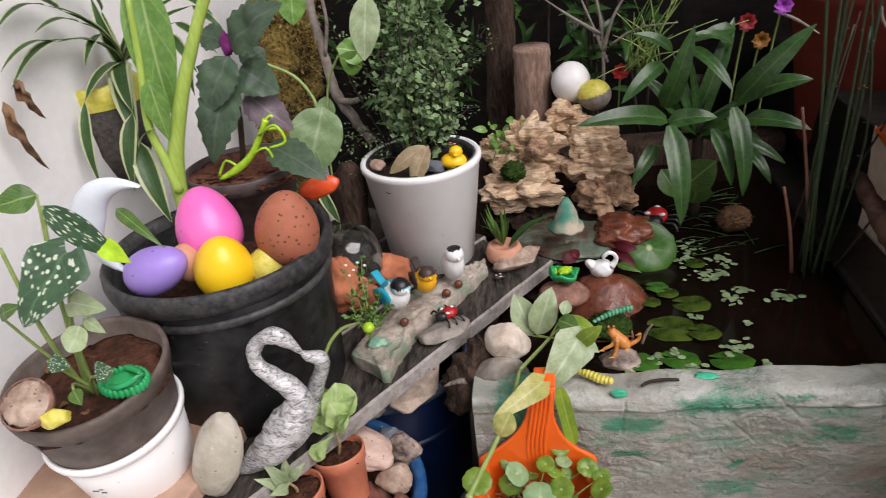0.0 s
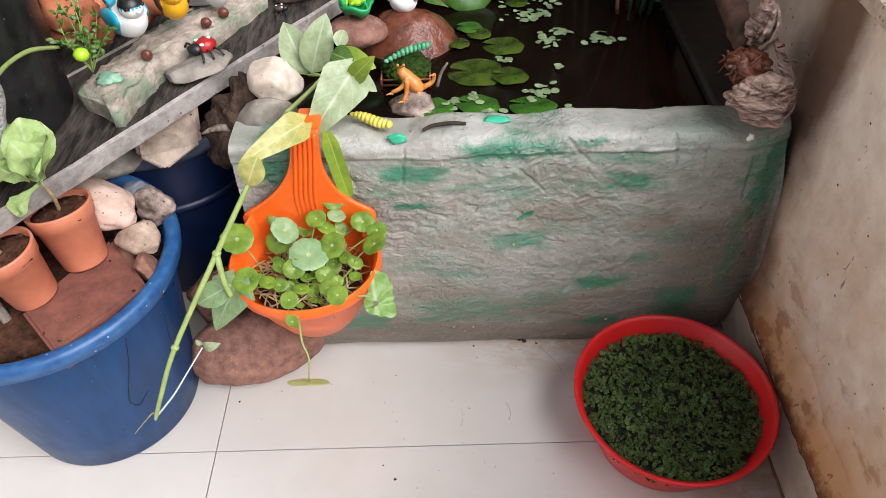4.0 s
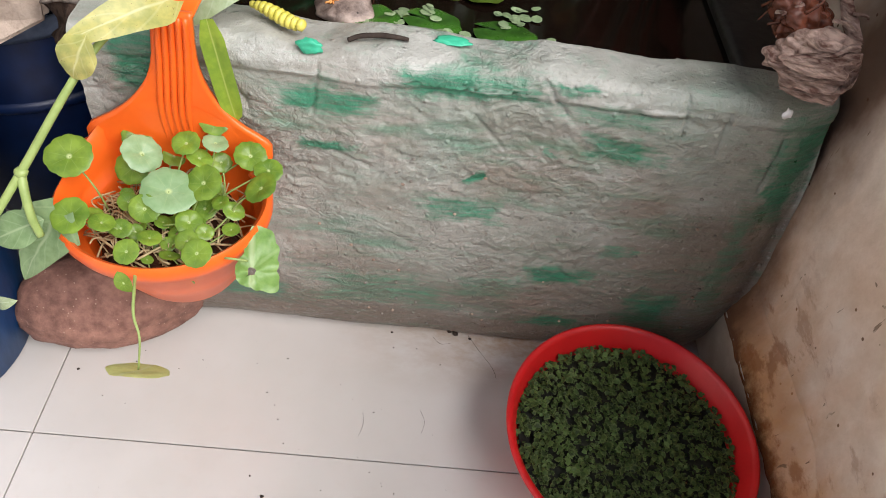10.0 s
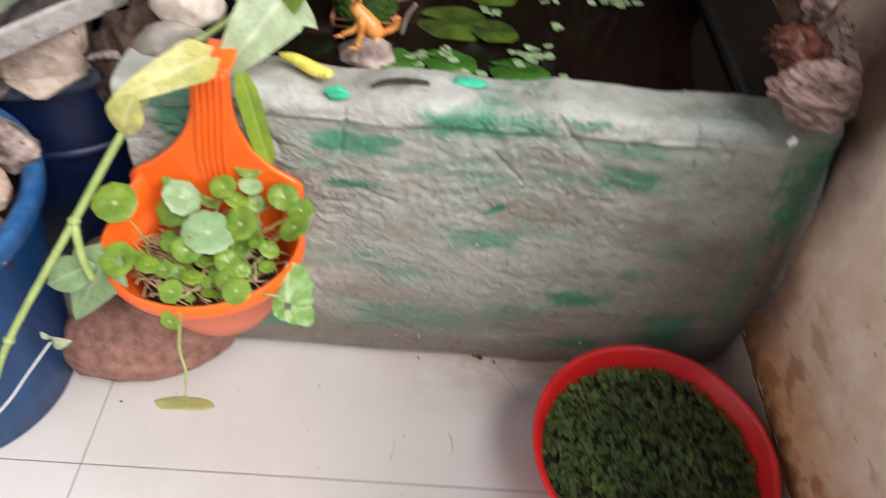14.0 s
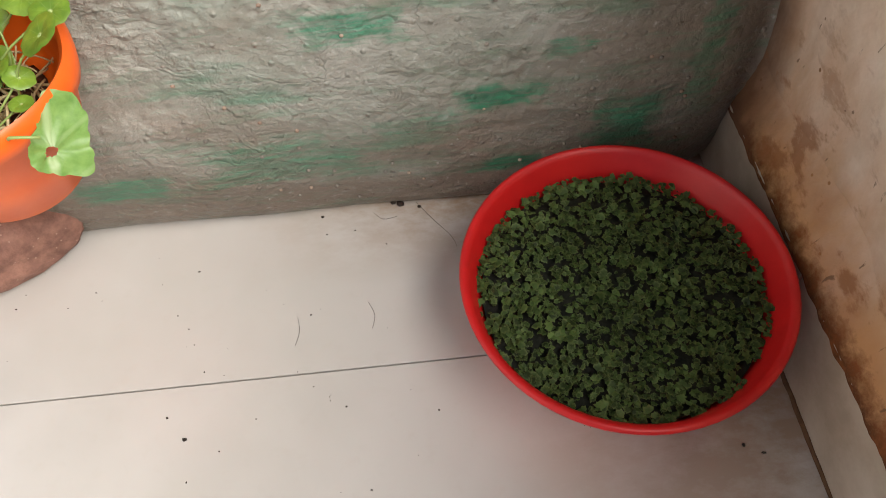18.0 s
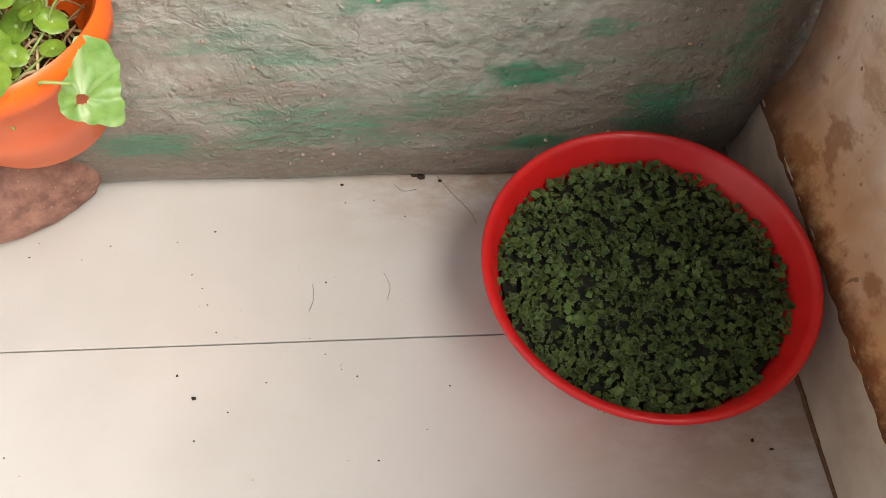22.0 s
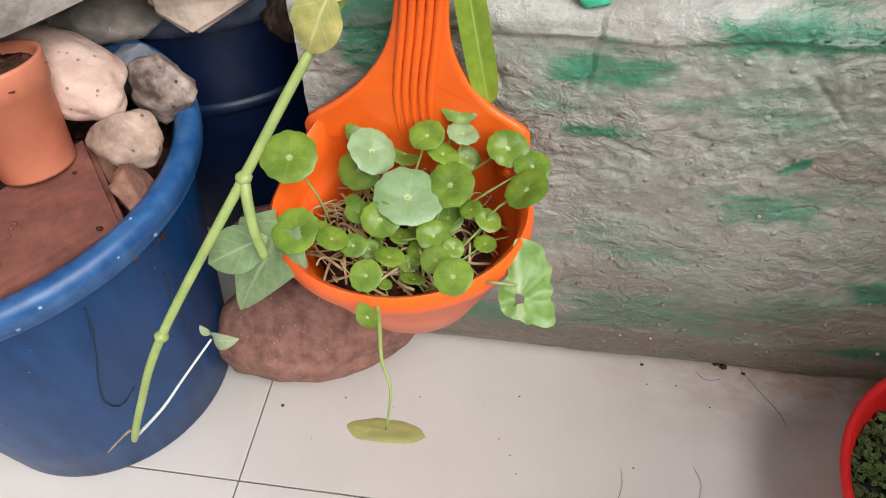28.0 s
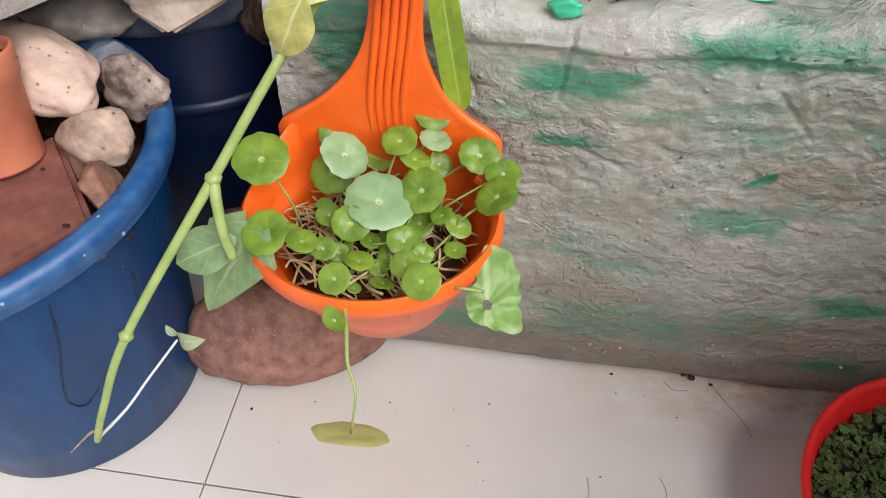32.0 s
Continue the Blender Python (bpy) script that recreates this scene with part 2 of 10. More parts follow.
M_BARK = mk("dark_bark", (0.091, 0.0595, 0.042), (0.0245, 0.0154, 0.0112), spec=0.15, rough=0.95, scale=40, bump=1.0, stretch=(4, 4, 1), dist=0.006)
M_DRIFT = mk("pale_driftwood", (0.56, 0.36, 0.22), (0.2, 0.11, 0.06), rough=0.9, scale=55, bump=1.0, big=14, dist=0.008)
M_GREYWOOD = mk("weathered_stick", (0.3, 0.25, 0.21), (0.1, 0.075, 0.06), spec=0.15, rough=0.95, scale=30, bump=0.9, stretch=(6, 6, 1), dist=0.004)
M_LOG = mk("brown_log", (0.374, 0.253, 0.187), (0.165, 0.099, 0.0715), rough=0.9, scale=30, bump=0.7, stretch=(4, 4, 1), dist=0.004)
M_WHITE = mk("white_gloss", (0.85, 0.84, 0.82), (0.75, 0.74, 0.72), rough=0.35, scale=30, bump=0.03)
M_PINK = mk("pink_plastic", (0.86, 0.17, 0.5), (0.8, 0.13, 0.44), rough=0.35, scale=20, bump=0.02, speck=(30, 0.06, (0.35, 0.1, 0.22)))
M_YELLOW = mk("yellow_plastic", (0.9, 0.58, 0.01), (0.86, 0.52, 0.01), rough=0.35, scale=20, bump=0.02)
M_PURPLE = mk("lilac_plastic", (0.36, 0.25, 0.68), (0.32, 0.21, 0.62), rough=0.38, scale=20, bump=0.02, speck=(38, 0.1, (0.2, 0.12, 0.3)))
M_BROWNEGG = mk("speckled_brown", (0.4, 0.13, 0.07), (0.34, 0.11, 0.06), rough=0.7, scale=50, bump=0.3, speck=(110, 0.25, (0.1, 0.045, 0.032)))
M_MOSS = mk("moss", (0.05, 0.1, 0.015), (0.015, 0.03, 0.006), spec=0.15, rough=1.0, scale=160, bump=1.0, dist=0.006)
M_WETBROWN = mk("wet_brown_clay", (0.19, 0.058, 0.03), (0.07, 0.022, 0.012), rough=0.2, scale=60, bump=0.9, big=14, detail=9.0, dist=0.004)
M_LEAF = leafmat("green_leaf", (0.1, 0.2, 0.03), (0.055, 0.13, 0.02), (0.28, 0.4, 0.12))
M_STEM = mk("pale_green_stem", (0.3, 0.385, 0.12), (0.2, 0.28, 0.07), rough=0.45, scale=60, bump=0.1)
M_ARUM = mk("yellow_green_stalk", (0.4, 0.54, 0.1), (0.27, 0.4, 0.06), rough=0.4, scale=40, bump=0.15, stretch=(6, 6, 1))
M_PALESTEM = mk("cream_root", (0.54, 0.44, 0.24), (0.3, 0.2, 0.09), rough=0.6, scale=80, bump=0.1)
M_PALELEAF = leafmat("silvery_green_leaf", (0.45, 0.53, 0.32), (0.31, 0.4, 0.2), (0.54, 0.62, 0.42), veins=14)
M_YLEAF = leafmat("yellowing_leaf", (0.58, 0.54, 0.16), (0.38, 0.4, 0.12), (0.64, 0.64, 0.32), veins=10, spots=(16, 0.12, (0.2, 0.12, 0.05)))
M_DKLEAF = leafmat("dark_strap_leaf", (0.055, 0.13, 0.03), (0.025, 0.066, 0.016), (0.1, 0.18, 0.06), rough=0.3, veins=0)
M_STRIPE = leafmat("striped_leaf", (0.05, 0.11, 0.025), (0.03, 0.08, 0.02), (0.06, 0.12, 0.03), side=(0.5, 0.55, 0.3), margin=0.33, veins=0)
M_ALOC = leafmat("ribbed_green_leaf", (0.2, 0.37, 0.075), (0.12, 0.26, 0.05), (0.4, 0.52, 0.2), veins=12)
M_GYNURA = leafmat("dusky_green_leaf", (0.09, 0.15, 0.08), (0.055, 0.095, 0.06), (0.13, 0.16, 0.12), veins=9, rough=0.5)
M_GYNPURP = leafmat("mauve_leaf", (0.25, 0.18, 0.22), (0.16, 0.13, 0.14), (0.3, 0.24, 0.27), veins=9, rough=0.5)
M_CALAD = leafmat("spotted_leaf", (0.06, 0.13, 0.06), (0.04, 0.09, 0.045), (0.1, 0.2, 0.1), spots=(10, 0.36, (0.62, 0.7, 0.52)), veins=9)
M_BUSH = mk("small_bush_leaf", (0.275, 0.3875, 0.1875), (0.1125, 0.1875, 0.06875), rough=0.45, scale=60, bump=0, translucent=0.2, vary=0.45)
M_LILY = mk("lily_pad", (0.04, 0.125, 0.013), (0.02, 0.062, 0.008), rough=0.28, scale=40, bump=0.06, big=14, vary=0.2)
M_LILYDK = mk("sunken_lily_pad", (0.06, 0.095, 0.012), (0.016, 0.03, 0.005), rough=0.2, scale=40, bump=0.06, big=14)
M_DUCK = mk("floating_fern", (0.27, 0.35, 0.19), (0.15, 0.22, 0.1), rough=0.5, scale=100, bump=0.1, vary=0.25)
M_AZOLLA = mk("azolla", (0.07, 0.115, 0.028), (0.024, 0.042, 0.009), spec=0.25, rough=0.6, scale=60, bump=0, big=14, vary=0.6)
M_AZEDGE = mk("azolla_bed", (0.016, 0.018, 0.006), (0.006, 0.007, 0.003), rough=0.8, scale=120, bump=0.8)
M_HORSETAIL = mk("horsetail_stem", (0.024, 0.045, 0.014), (0.013, 0.024, 0.008), rough=0.5, scale=60, bump=0.1)
M_DRYLEAF = leafmat("dry_leaf", (0.42, 0.34, 0.2), (0.3, 0.22, 0.12), (0.5, 0.4, 0.26), veins=12, translucent=0.1)
M_DEADBROWN = mk("dead_brown_leaf", (0.2, 0.11, 0.055), (0.1, 0.055, 0.03), spec=0.15, rough=0.9, scale=80, bump=0.6)
M_MOSSWALL = mk("golden_mossy_fibre", (0.36, 0.25, 0.07), (0.03, 0.022, 0.008), spec=0.15, rough=1.0, scale=130, bump=1.0, big=16, dist=0.01)
M_FROG = mk("orange_toy", (0.74, 0.36, 0.1), (0.52, 0.17, 0.03), rough=0.4, scale=60, bump=0.1)
M_TOYGREEN = mk("green_toy", (0.02, 0.35, 0.11), (0.01, 0.24, 0.06), rough=0.35, scale=60, bump=0.1)
M_LIME = mk("lime_toy", (0.5, 0.75, 0.03), (0.28, 0.5, 0.02), rough=0.35, scale=60, bump=0.1)
M_YELTOY = mk("yellow_toy", (0.76, 0.66, 0.14), (0.5, 0.46, 0.05), rough=0.45, scale=110, bump=0.3)
M_BROBIN = mk("robin_yellow", (0.88, 0.45, 0.01), (0.8, 0.38, 0.01), rough=0.45, scale=60, bump=0.1)
M_BLUEBIRD = mk("bird_blue", (0.02, 0.42, 0.56), (0.015, 0.3, 0.42), rough=0.45, scale=60, bump=0.1)
M_DARKBROWN = mk("dark_brown_paint", (0.06, 0.035, 0.025), (0.03, 0.018, 0.013), rough=0.5, scale=60, bump=0.1)
M_BEAD = mk("brown_bead", (0.16, 0.05, 0.03), (0.1, 0.03, 0.02), rough=0.35, scale=60, bump=0.1)
M_REDTOY = mk("red_toy", (0.46, 0.018, 0.018), (0.3, 0.01, 0.012), rough=0.4, scale=40, bump=0.03)
M_BLK = mk("black_paint", (0.012, 0.012, 0.012), (0.008, 0.008, 0.008), rough=0.4, scale=40, bump=0.03)
M_REDPOT = mk("brick_red_pot", (0.3, 0.05, 0.03), (0.21, 0.034, 0.021), rough=0.6, scale=20, bump=0.05)
M_FLOWER = mk("lilac_flower", (0.6, 0.5, 0.78), (0.5, 0.4, 0.7), rough=0.6, scale=60, bump=0, translucent=0.3)
M_TWIG = mk("dark_twig", (0.06, 0.045, 0.035), (0.03, 0.022, 0.018), spec=0.15, rough=0.9, scale=80, bump=0.5)
M_PALETWIG = mk("pale_branch", (0.3, 0.26, 0.22), (0.15, 0.12, 0.1), rough=0.9, scale=60, bump=0.5)
M_PUMICE = mk("spongy_wood", (0.86, 0.66, 0.45), (0.4, 0.23, 0.12), rough=0.95, scale=80, bump=1.0, big=18, dist=0.008, stretch=(0.5, 0.5, 3))


def node_kit(m):
    """Short makers for nodes of one material."""
    nt = m.node_tree
    n, l = nt.nodes, nt.links
    tc = n.new("ShaderNodeTexCoord")

    def put(socket, v):
        if isinstance(v, (int, float)):
            socket.default_value = v
        elif isinstance(v, tuple):
            socket.default_value = v if len(v) == len(socket.default_value) else (*v, 1)
        else:
            l.new(v, socket)

    def stretch(scale, shift=(0, 0, 0), src=None):
        mp = n.new("ShaderNodeMapping")
        mp.inputs["Scale"].default_value, mp.inputs["Location"].default_value = scale, shift
        l.new(src or tc.outputs["Object"], mp.inputs[0])
        return mp.outputs[0]

    def grain(vec, detail=5.0, rough=0.6, dist=0.0):
        t = n.new("ShaderNodeTexNoise")
        t.inputs["Scale"].default_value, t.inputs["Detail"].default_value, t.inputs["Roughness"].default_value, t.inputs["Distortion"].default_value = 1.0, detail, rough, dist
        l.new(vec, t.inputs["Vector"])
        return t.outputs["Fac"]

    def ramp(v, a, b, lo=0.0, hi=1.0):
        r = n.new("ShaderNodeMapRange")
        put(r.inputs["Value"], v)
        r.inputs["From Min"].default_value, r.inputs["From Max"].default_value = a, b
        r.inputs["To Min"].default_value, r.inputs["To Max"].default_value = lo, hi
        return r.outputs[0]

    def calc(op, a, b=0.0, c=0.0):
        x = n.new("ShaderNodeMath")
        x.operation = op
        for k, v in enumerate((a, b, c)):
            put(x.inputs[k], v)
        return x.outputs[0]

    def blend(f, a, b):
        x = n.new("ShaderNodeMix")
        x.data_type = "RGBA"
        put(x.inputs["Factor"], f)
        put(x.inputs["A"], a)
        put(x.inputs["B"], b)
        return x.outputs["Result"]

    def cells(vec, feature="F1"):
        v = n.new("ShaderNodeTexVoronoi")
        v.feature = feature
        v.inputs["Scale"].default_value = 1.0
        l.new(vec, v.inputs["Vector"])
        return v.outputs["Distance"]
    return n, l, tc, stretch, grain, ramp, calc, blend, cells


def cement():
    """Trowelled cement: grey and brown blotches, wrinkles, a worn lip with painted highlight, and dry-brushed green
    paint.
    """
    m = bpy.data.materials.new("green_daubed_cement")
    m.use_nodes = True
    n, l, tc, stretch, grain, ramp, calc, blend, cells = node_kit(m)
    b = n["Principled BSDF"]
    big = grain(stretch((5, 5, 8)), 4)
    mid = grain(stretch((22, 22, 28), (3, 0, 1)), 6, 0.65, 0.6)
    fine = grain(stretch((150, 150, 190)), 6, 0.7)
    trowel = grain(stretch((18, 18, 60), (0, 2, 0)), 6, 0.65, 0.6)
    sep = n.new("ShaderNodeSeparateXYZ")
    l.new(tc.outputs["Object"], sep.inputs[0])
    z = sep.outputs[2]
    col = blend(ramp(mid, 0.3, 0.72), (0.225, 0.208, 0.174), (0.365, 0.35, 0.303))
    col = blend(calc("MULTIPLY", ramp(big, 0.38, 0.62, 0.1, 0.85), ramp(z, 0.1, 0.28, 0.4, 1.0)), col, (0.272, 0.318, 0.262))
    col = blend(calc("MULTIPLY", ramp(grain(stretch((5, 5, 8), (8, 1, 3)), 5, 0.6), 0.46, 0.6, 0, 0.85), ramp(z, 0.42, 0.3)), col, (0.25, 0.2, 0.158))
    # bare brown middle of the far end
    bare = calc("MULTIPLY", ramp(calc("MULTIPLY_ADD", mid, 0.12, sep.outputs[0]), 0.66, 0.74, 0, 0.75), ramp(calc("MULTIPLY_ADD", mid, 0.08, z), 0.35, 0.29))
    col = blend(bare, col, (0.2, 0.165, 0.13))
    # pale patches, stronger towards the top
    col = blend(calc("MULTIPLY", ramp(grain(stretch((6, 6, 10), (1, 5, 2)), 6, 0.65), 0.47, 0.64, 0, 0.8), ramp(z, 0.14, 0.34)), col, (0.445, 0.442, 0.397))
    # brown patches towards the foot, with the foot's shade painted in
    foot_brown = calc("MULTIPLY", ramp(grain(stretch((4, 4, 9), (3, 3, 1)), 6, 0.6), 0.36, 0.62), ramp(z, 0.24, 0.04, 0.0, 0.95))
    col = blend(foot_brown, col, (0.175, 0.135, 0.104))
    # brown and pale specks by fine noise
    col = blend(ramp(fine, 0.57, 0.7, 0, 0.6), col, (0.13, 0.1, 0.078))
    col = blend(ramp(fine, 0.42, 0.3, 0, 0.6), col, (0.5, 0.49, 0.45))
    # pale worn streaks on the top lip, its bright highlight painted in too
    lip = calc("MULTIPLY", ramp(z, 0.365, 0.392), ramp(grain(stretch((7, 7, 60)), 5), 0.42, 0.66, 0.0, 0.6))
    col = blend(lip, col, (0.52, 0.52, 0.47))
    # paint strokes with ragged ends
    wob = n.new("ShaderNodeTexNoise")
    wob.inputs["Scale"].default_value, wob.inputs["Detail"].default_value = 45.0, 4.0
    l.new(tc.outputs["Object"], wob.inputs["Vector"])
    w = n.new("ShaderNodeVectorMath")
    w.operation = "MULTIPLY_ADD"
    w.inputs[1].default_value = (0.075, 0, 0.022)
    l.new(wob.outputs["Color"], w.inputs[0])
    l.new(tc.outputs["Object"], w.inputs[2])
    best = None
    for cx, cz, hw, hh, s in DABS:
        q = n.new("ShaderNodeVectorMath")
        q.operation = "MULTIPLY_ADD"
        q.inputs[1].default_value = (1 / hw, 0, 1 / hh)
        q.inputs[2].default_value = (-(cx + 0.0375) / hw, 0, -(cz + 0.011) / hh)
        l.new(w.outputs[0], q.inputs[0])
        ab = n.new("ShaderNodeVectorMath")
        ab.operation = "ABSOLUTE"
        l.new(q.outputs[0], ab.inputs[0])
        sx = n.new("ShaderNodeSeparateXYZ")
        l.new(ab.outputs[0], sx.inputs[0])
        far = calc("MAXIMUM", sx.outputs[0], sx.outputs[2])
        f = ramp(far, 1.25, 0.55, 0, s * 1.08)
        best = f if best is None else calc("MAXIMUM", best, f)
    bristle = grain(stretch((20, 20, 300), (1, 0, 0)), 6, 0.7)
    cover = ramp(calc("ADD", best, calc("ADD", ramp(bristle, 0.3, 0.7, -0.4, 0.3), ramp(fine, 0.3, 0.7, 0.14, -0.14))), 0.05, 0.95, 0, 0.9)
    faint = calc("MULTIPLY", ramp(grain(stretch((7, 7, 42), (4, 0, 2)), 6, 0.65), 0.52, 0.68, 0, 0.5), ramp(z, 0.39, 0.34))
    cover = calc("MAXIMUM", cover, faint)
    green = blend(ramp(bristle, 0.36, 0.62), (0.008, 0.105, 0.055), (0.02, 0.235, 0.12))
    col = blend(cover, col, green)
    l.new(col, b.inputs["Base Color"])
    l.new(ramp(mid, 0.3, 0.7, 0.24, 0.52), b.inputs["Roughness"])
    place = ramp(grain(stretch((9, 9, 13), (7, 2, 0)), 3), 0.42, 0.64, 0.12, 1.0)
    lumps = grain(stretch((46, 46, 64), (7, 0, 0)), 4, 0.6, 0.9)
    flakes = ramp(grain(stretch((95, 95, 120), (1, 4, 0)), 4, 0.6, 0.3), 0.5, 0.62)
    crumple = calc("ADD", calc("MULTIPLY", lumps, 1.5), calc("MULTIPLY", flakes, 0.22))
    crack = calc("MULTIPLY", ramp(cells(stretch((11, 11, 9), (2, 0, 5), w.outputs[0]), "DISTANCE_TO_EDGE"), 0.016, 0.0), ramp(grain(stretch((7, 7, 7), (9, 1, 0)), 3), 0.56, 0.66))
    grit = ramp(cells(stretch((60, 60, 60))), 0.17, 0.06)
    height = calc("ADD", calc("MULTIPLY", crumple, place), calc("MULTIPLY_ADD", fine, 0.3, calc("MULTIPLY_ADD", mid, 0.6, calc("MULTIPLY", trowel, 0.3))))
    bp = n.new("ShaderNodeBump")
    bp.inputs["Strength"].default_value, bp.inputs["Distance"].default_value = 0.8, 0.005
    height = calc("SUBTRACT", calc("MULTIPLY_ADD", grit, 0.35, height), calc("MULTIPLY", crack, 0.2))
    l.new(blend(calc("MULTIPLY", crack, 0.06), col, (0.05, 0.04, 0.033)), b.inputs["Base Color"])
    l.new(height, bp.inputs["Height"])
    l.new(bp.outputs[0], b.inputs["Normal"])
    return m


def tile_floor():
    """Glossy cream tile with faint scuffs and brown stains spreading from the pond's foot."""
    m = bpy.data.materials.new("cream_floor_tile")
    m.use_nodes = True
    n, l, tc, stretch, grain, ramp, calc, blend, cells = node_kit(m)
    b = n["Principled BSDF"]
    sep = n.new("ShaderNodeSeparateXYZ")
    l.new(tc.outputs["Object"], sep.inputs[0])
    col = blend(ramp(grain(stretch((3, 3, 3)), 4), 0.35, 0.65), (0.52, 0.49, 0.445), (0.59, 0.56, 0.52))
    col = blend(ramp(grain(stretch((60, 60, 60)), 5), 0.55, 0.8, 0, 0.25), col, (0.5, 0.46, 0.4))
    foot = calc("MULTIPLY", ramp(sep.outputs[1], 0.09, 0.19), ramp(sep.outputs[0], 0.3, 0.52))
    side = calc("MULTIPLY", ramp(sep.outputs[0], 0.55, 0.8), ramp(sep.outputs[1], -0.4, 0.0, 0.3, 1.0))
    dirt = calc("MULTIPLY", calc("MAXIMUM", foot, side), ramp(grain(stretch((13, 22, 16)), 6, 0.7), 0.32, 0.56))
    col = blend(calc("MULTIPLY", dirt, 0.85), col, (0.33, 0.215, 0.12))
    scuff = ramp(grain(stretch((40, 160, 1), (0, 5, 0)), 5, 0.7, 1.5), 0.7, 0.78, 0, 0.3)
    col = blend(scuff, col, (0.42, 0.3, 0.2))
    l.new(col, b.inputs["Base Color"])
    l.new(ramp(grain(stretch((25, 25, 25)), 5), 0.3, 0.7, 0.19, 0.25), b.inputs["Roughness"])
    return m


def penny_leaf(name, c1, c2):
    """Round pennywort leaf: pale navel, radiating pale veins and a darker blotchy blade."""
    m = mk(name, c1, c2, rough=0.36, scale=70, bump=0.1, big=24, translucent=0.22, vary=0.2)
    n, l, tc, stretch, grain, ramp, calc, blend, cells = node_kit(m)
    b = n["Principled BSDF"]
    src = b.inputs["Base Color"].links[0].from_socket
    uv = n.new("ShaderNodeUVMap")
    mv = n.new("ShaderNodeVectorMath")
    mv.operation = "SUBTRACT"
    mv.inputs[1].default_value = (0.5, 0.5, 0)
    l.new(uv.outputs[0], mv.inputs[0])
    ln = n.new("ShaderNodeVectorMath")
    ln.operation = "LENGTH"
    l.new(mv.outputs[0], ln.inputs[0])
    sp = n.new("ShaderNodeSeparateXYZ")
    l.new(mv.outputs[0], sp.inputs[0])
    ang = calc("ARCTAN2", sp.outputs[1], sp.outputs[0])
    ray = ramp(calc("SINE", calc("MULTIPLY", ang, 8.0)), 0.94, 1.0, 0, 0.2)
    dot = ramp(ln.outputs["Value"], 0.075, 0.03, 0, 0.85)
    out = blend(calc("MAXIMUM", calc("MULTIPLY", ray, ramp(ln.outputs["Value"], 0.46, 0.1)), dot), src, (0.55, 0.66, 0.3))
    l.new(out, b.inputs["Base Color"])
    for nd in n:
        if nd.bl_idname == "ShaderNodeBsdfTranslucent":
            l.new(out, nd.inputs["Color"])
    return m


def veined_stone(name, c1, c2, vein):
    """River stone: mottled ground with darker veins and pale quartz flecks."""
    m = mk(name, c1, c2, rough=0.66, scale=60, bump=0.7, big=24, detail=10.0, dist=0.003, speck=(70, 0.11, tuple(v * 0.5 for v in c2)))
    n, l, tc, stretch, grain, ramp, calc, blend, cells = node_kit(m)
    b = n["Principled BSDF"]
    src = b.inputs["Base Color"].links[0].from_socket
    a = calc("ABSOLUTE", calc("SUBTRACT", grain(stretch((15, 19, 12), (2, 1, 0)), 6, 0.65, 0.5), 0.5))
    out = blend(ramp(a, 0.03, 0.0, 0, 0.22), src, vein)
    out = blend(ramp(grain(stretch((60, 60, 60), (5, 0, 0)), 4), 0.66, 0.74, 0, 0.55), out, (0.78, 0.72, 0.64))
    l.new(out, b.inputs["Base Color"])
    return m


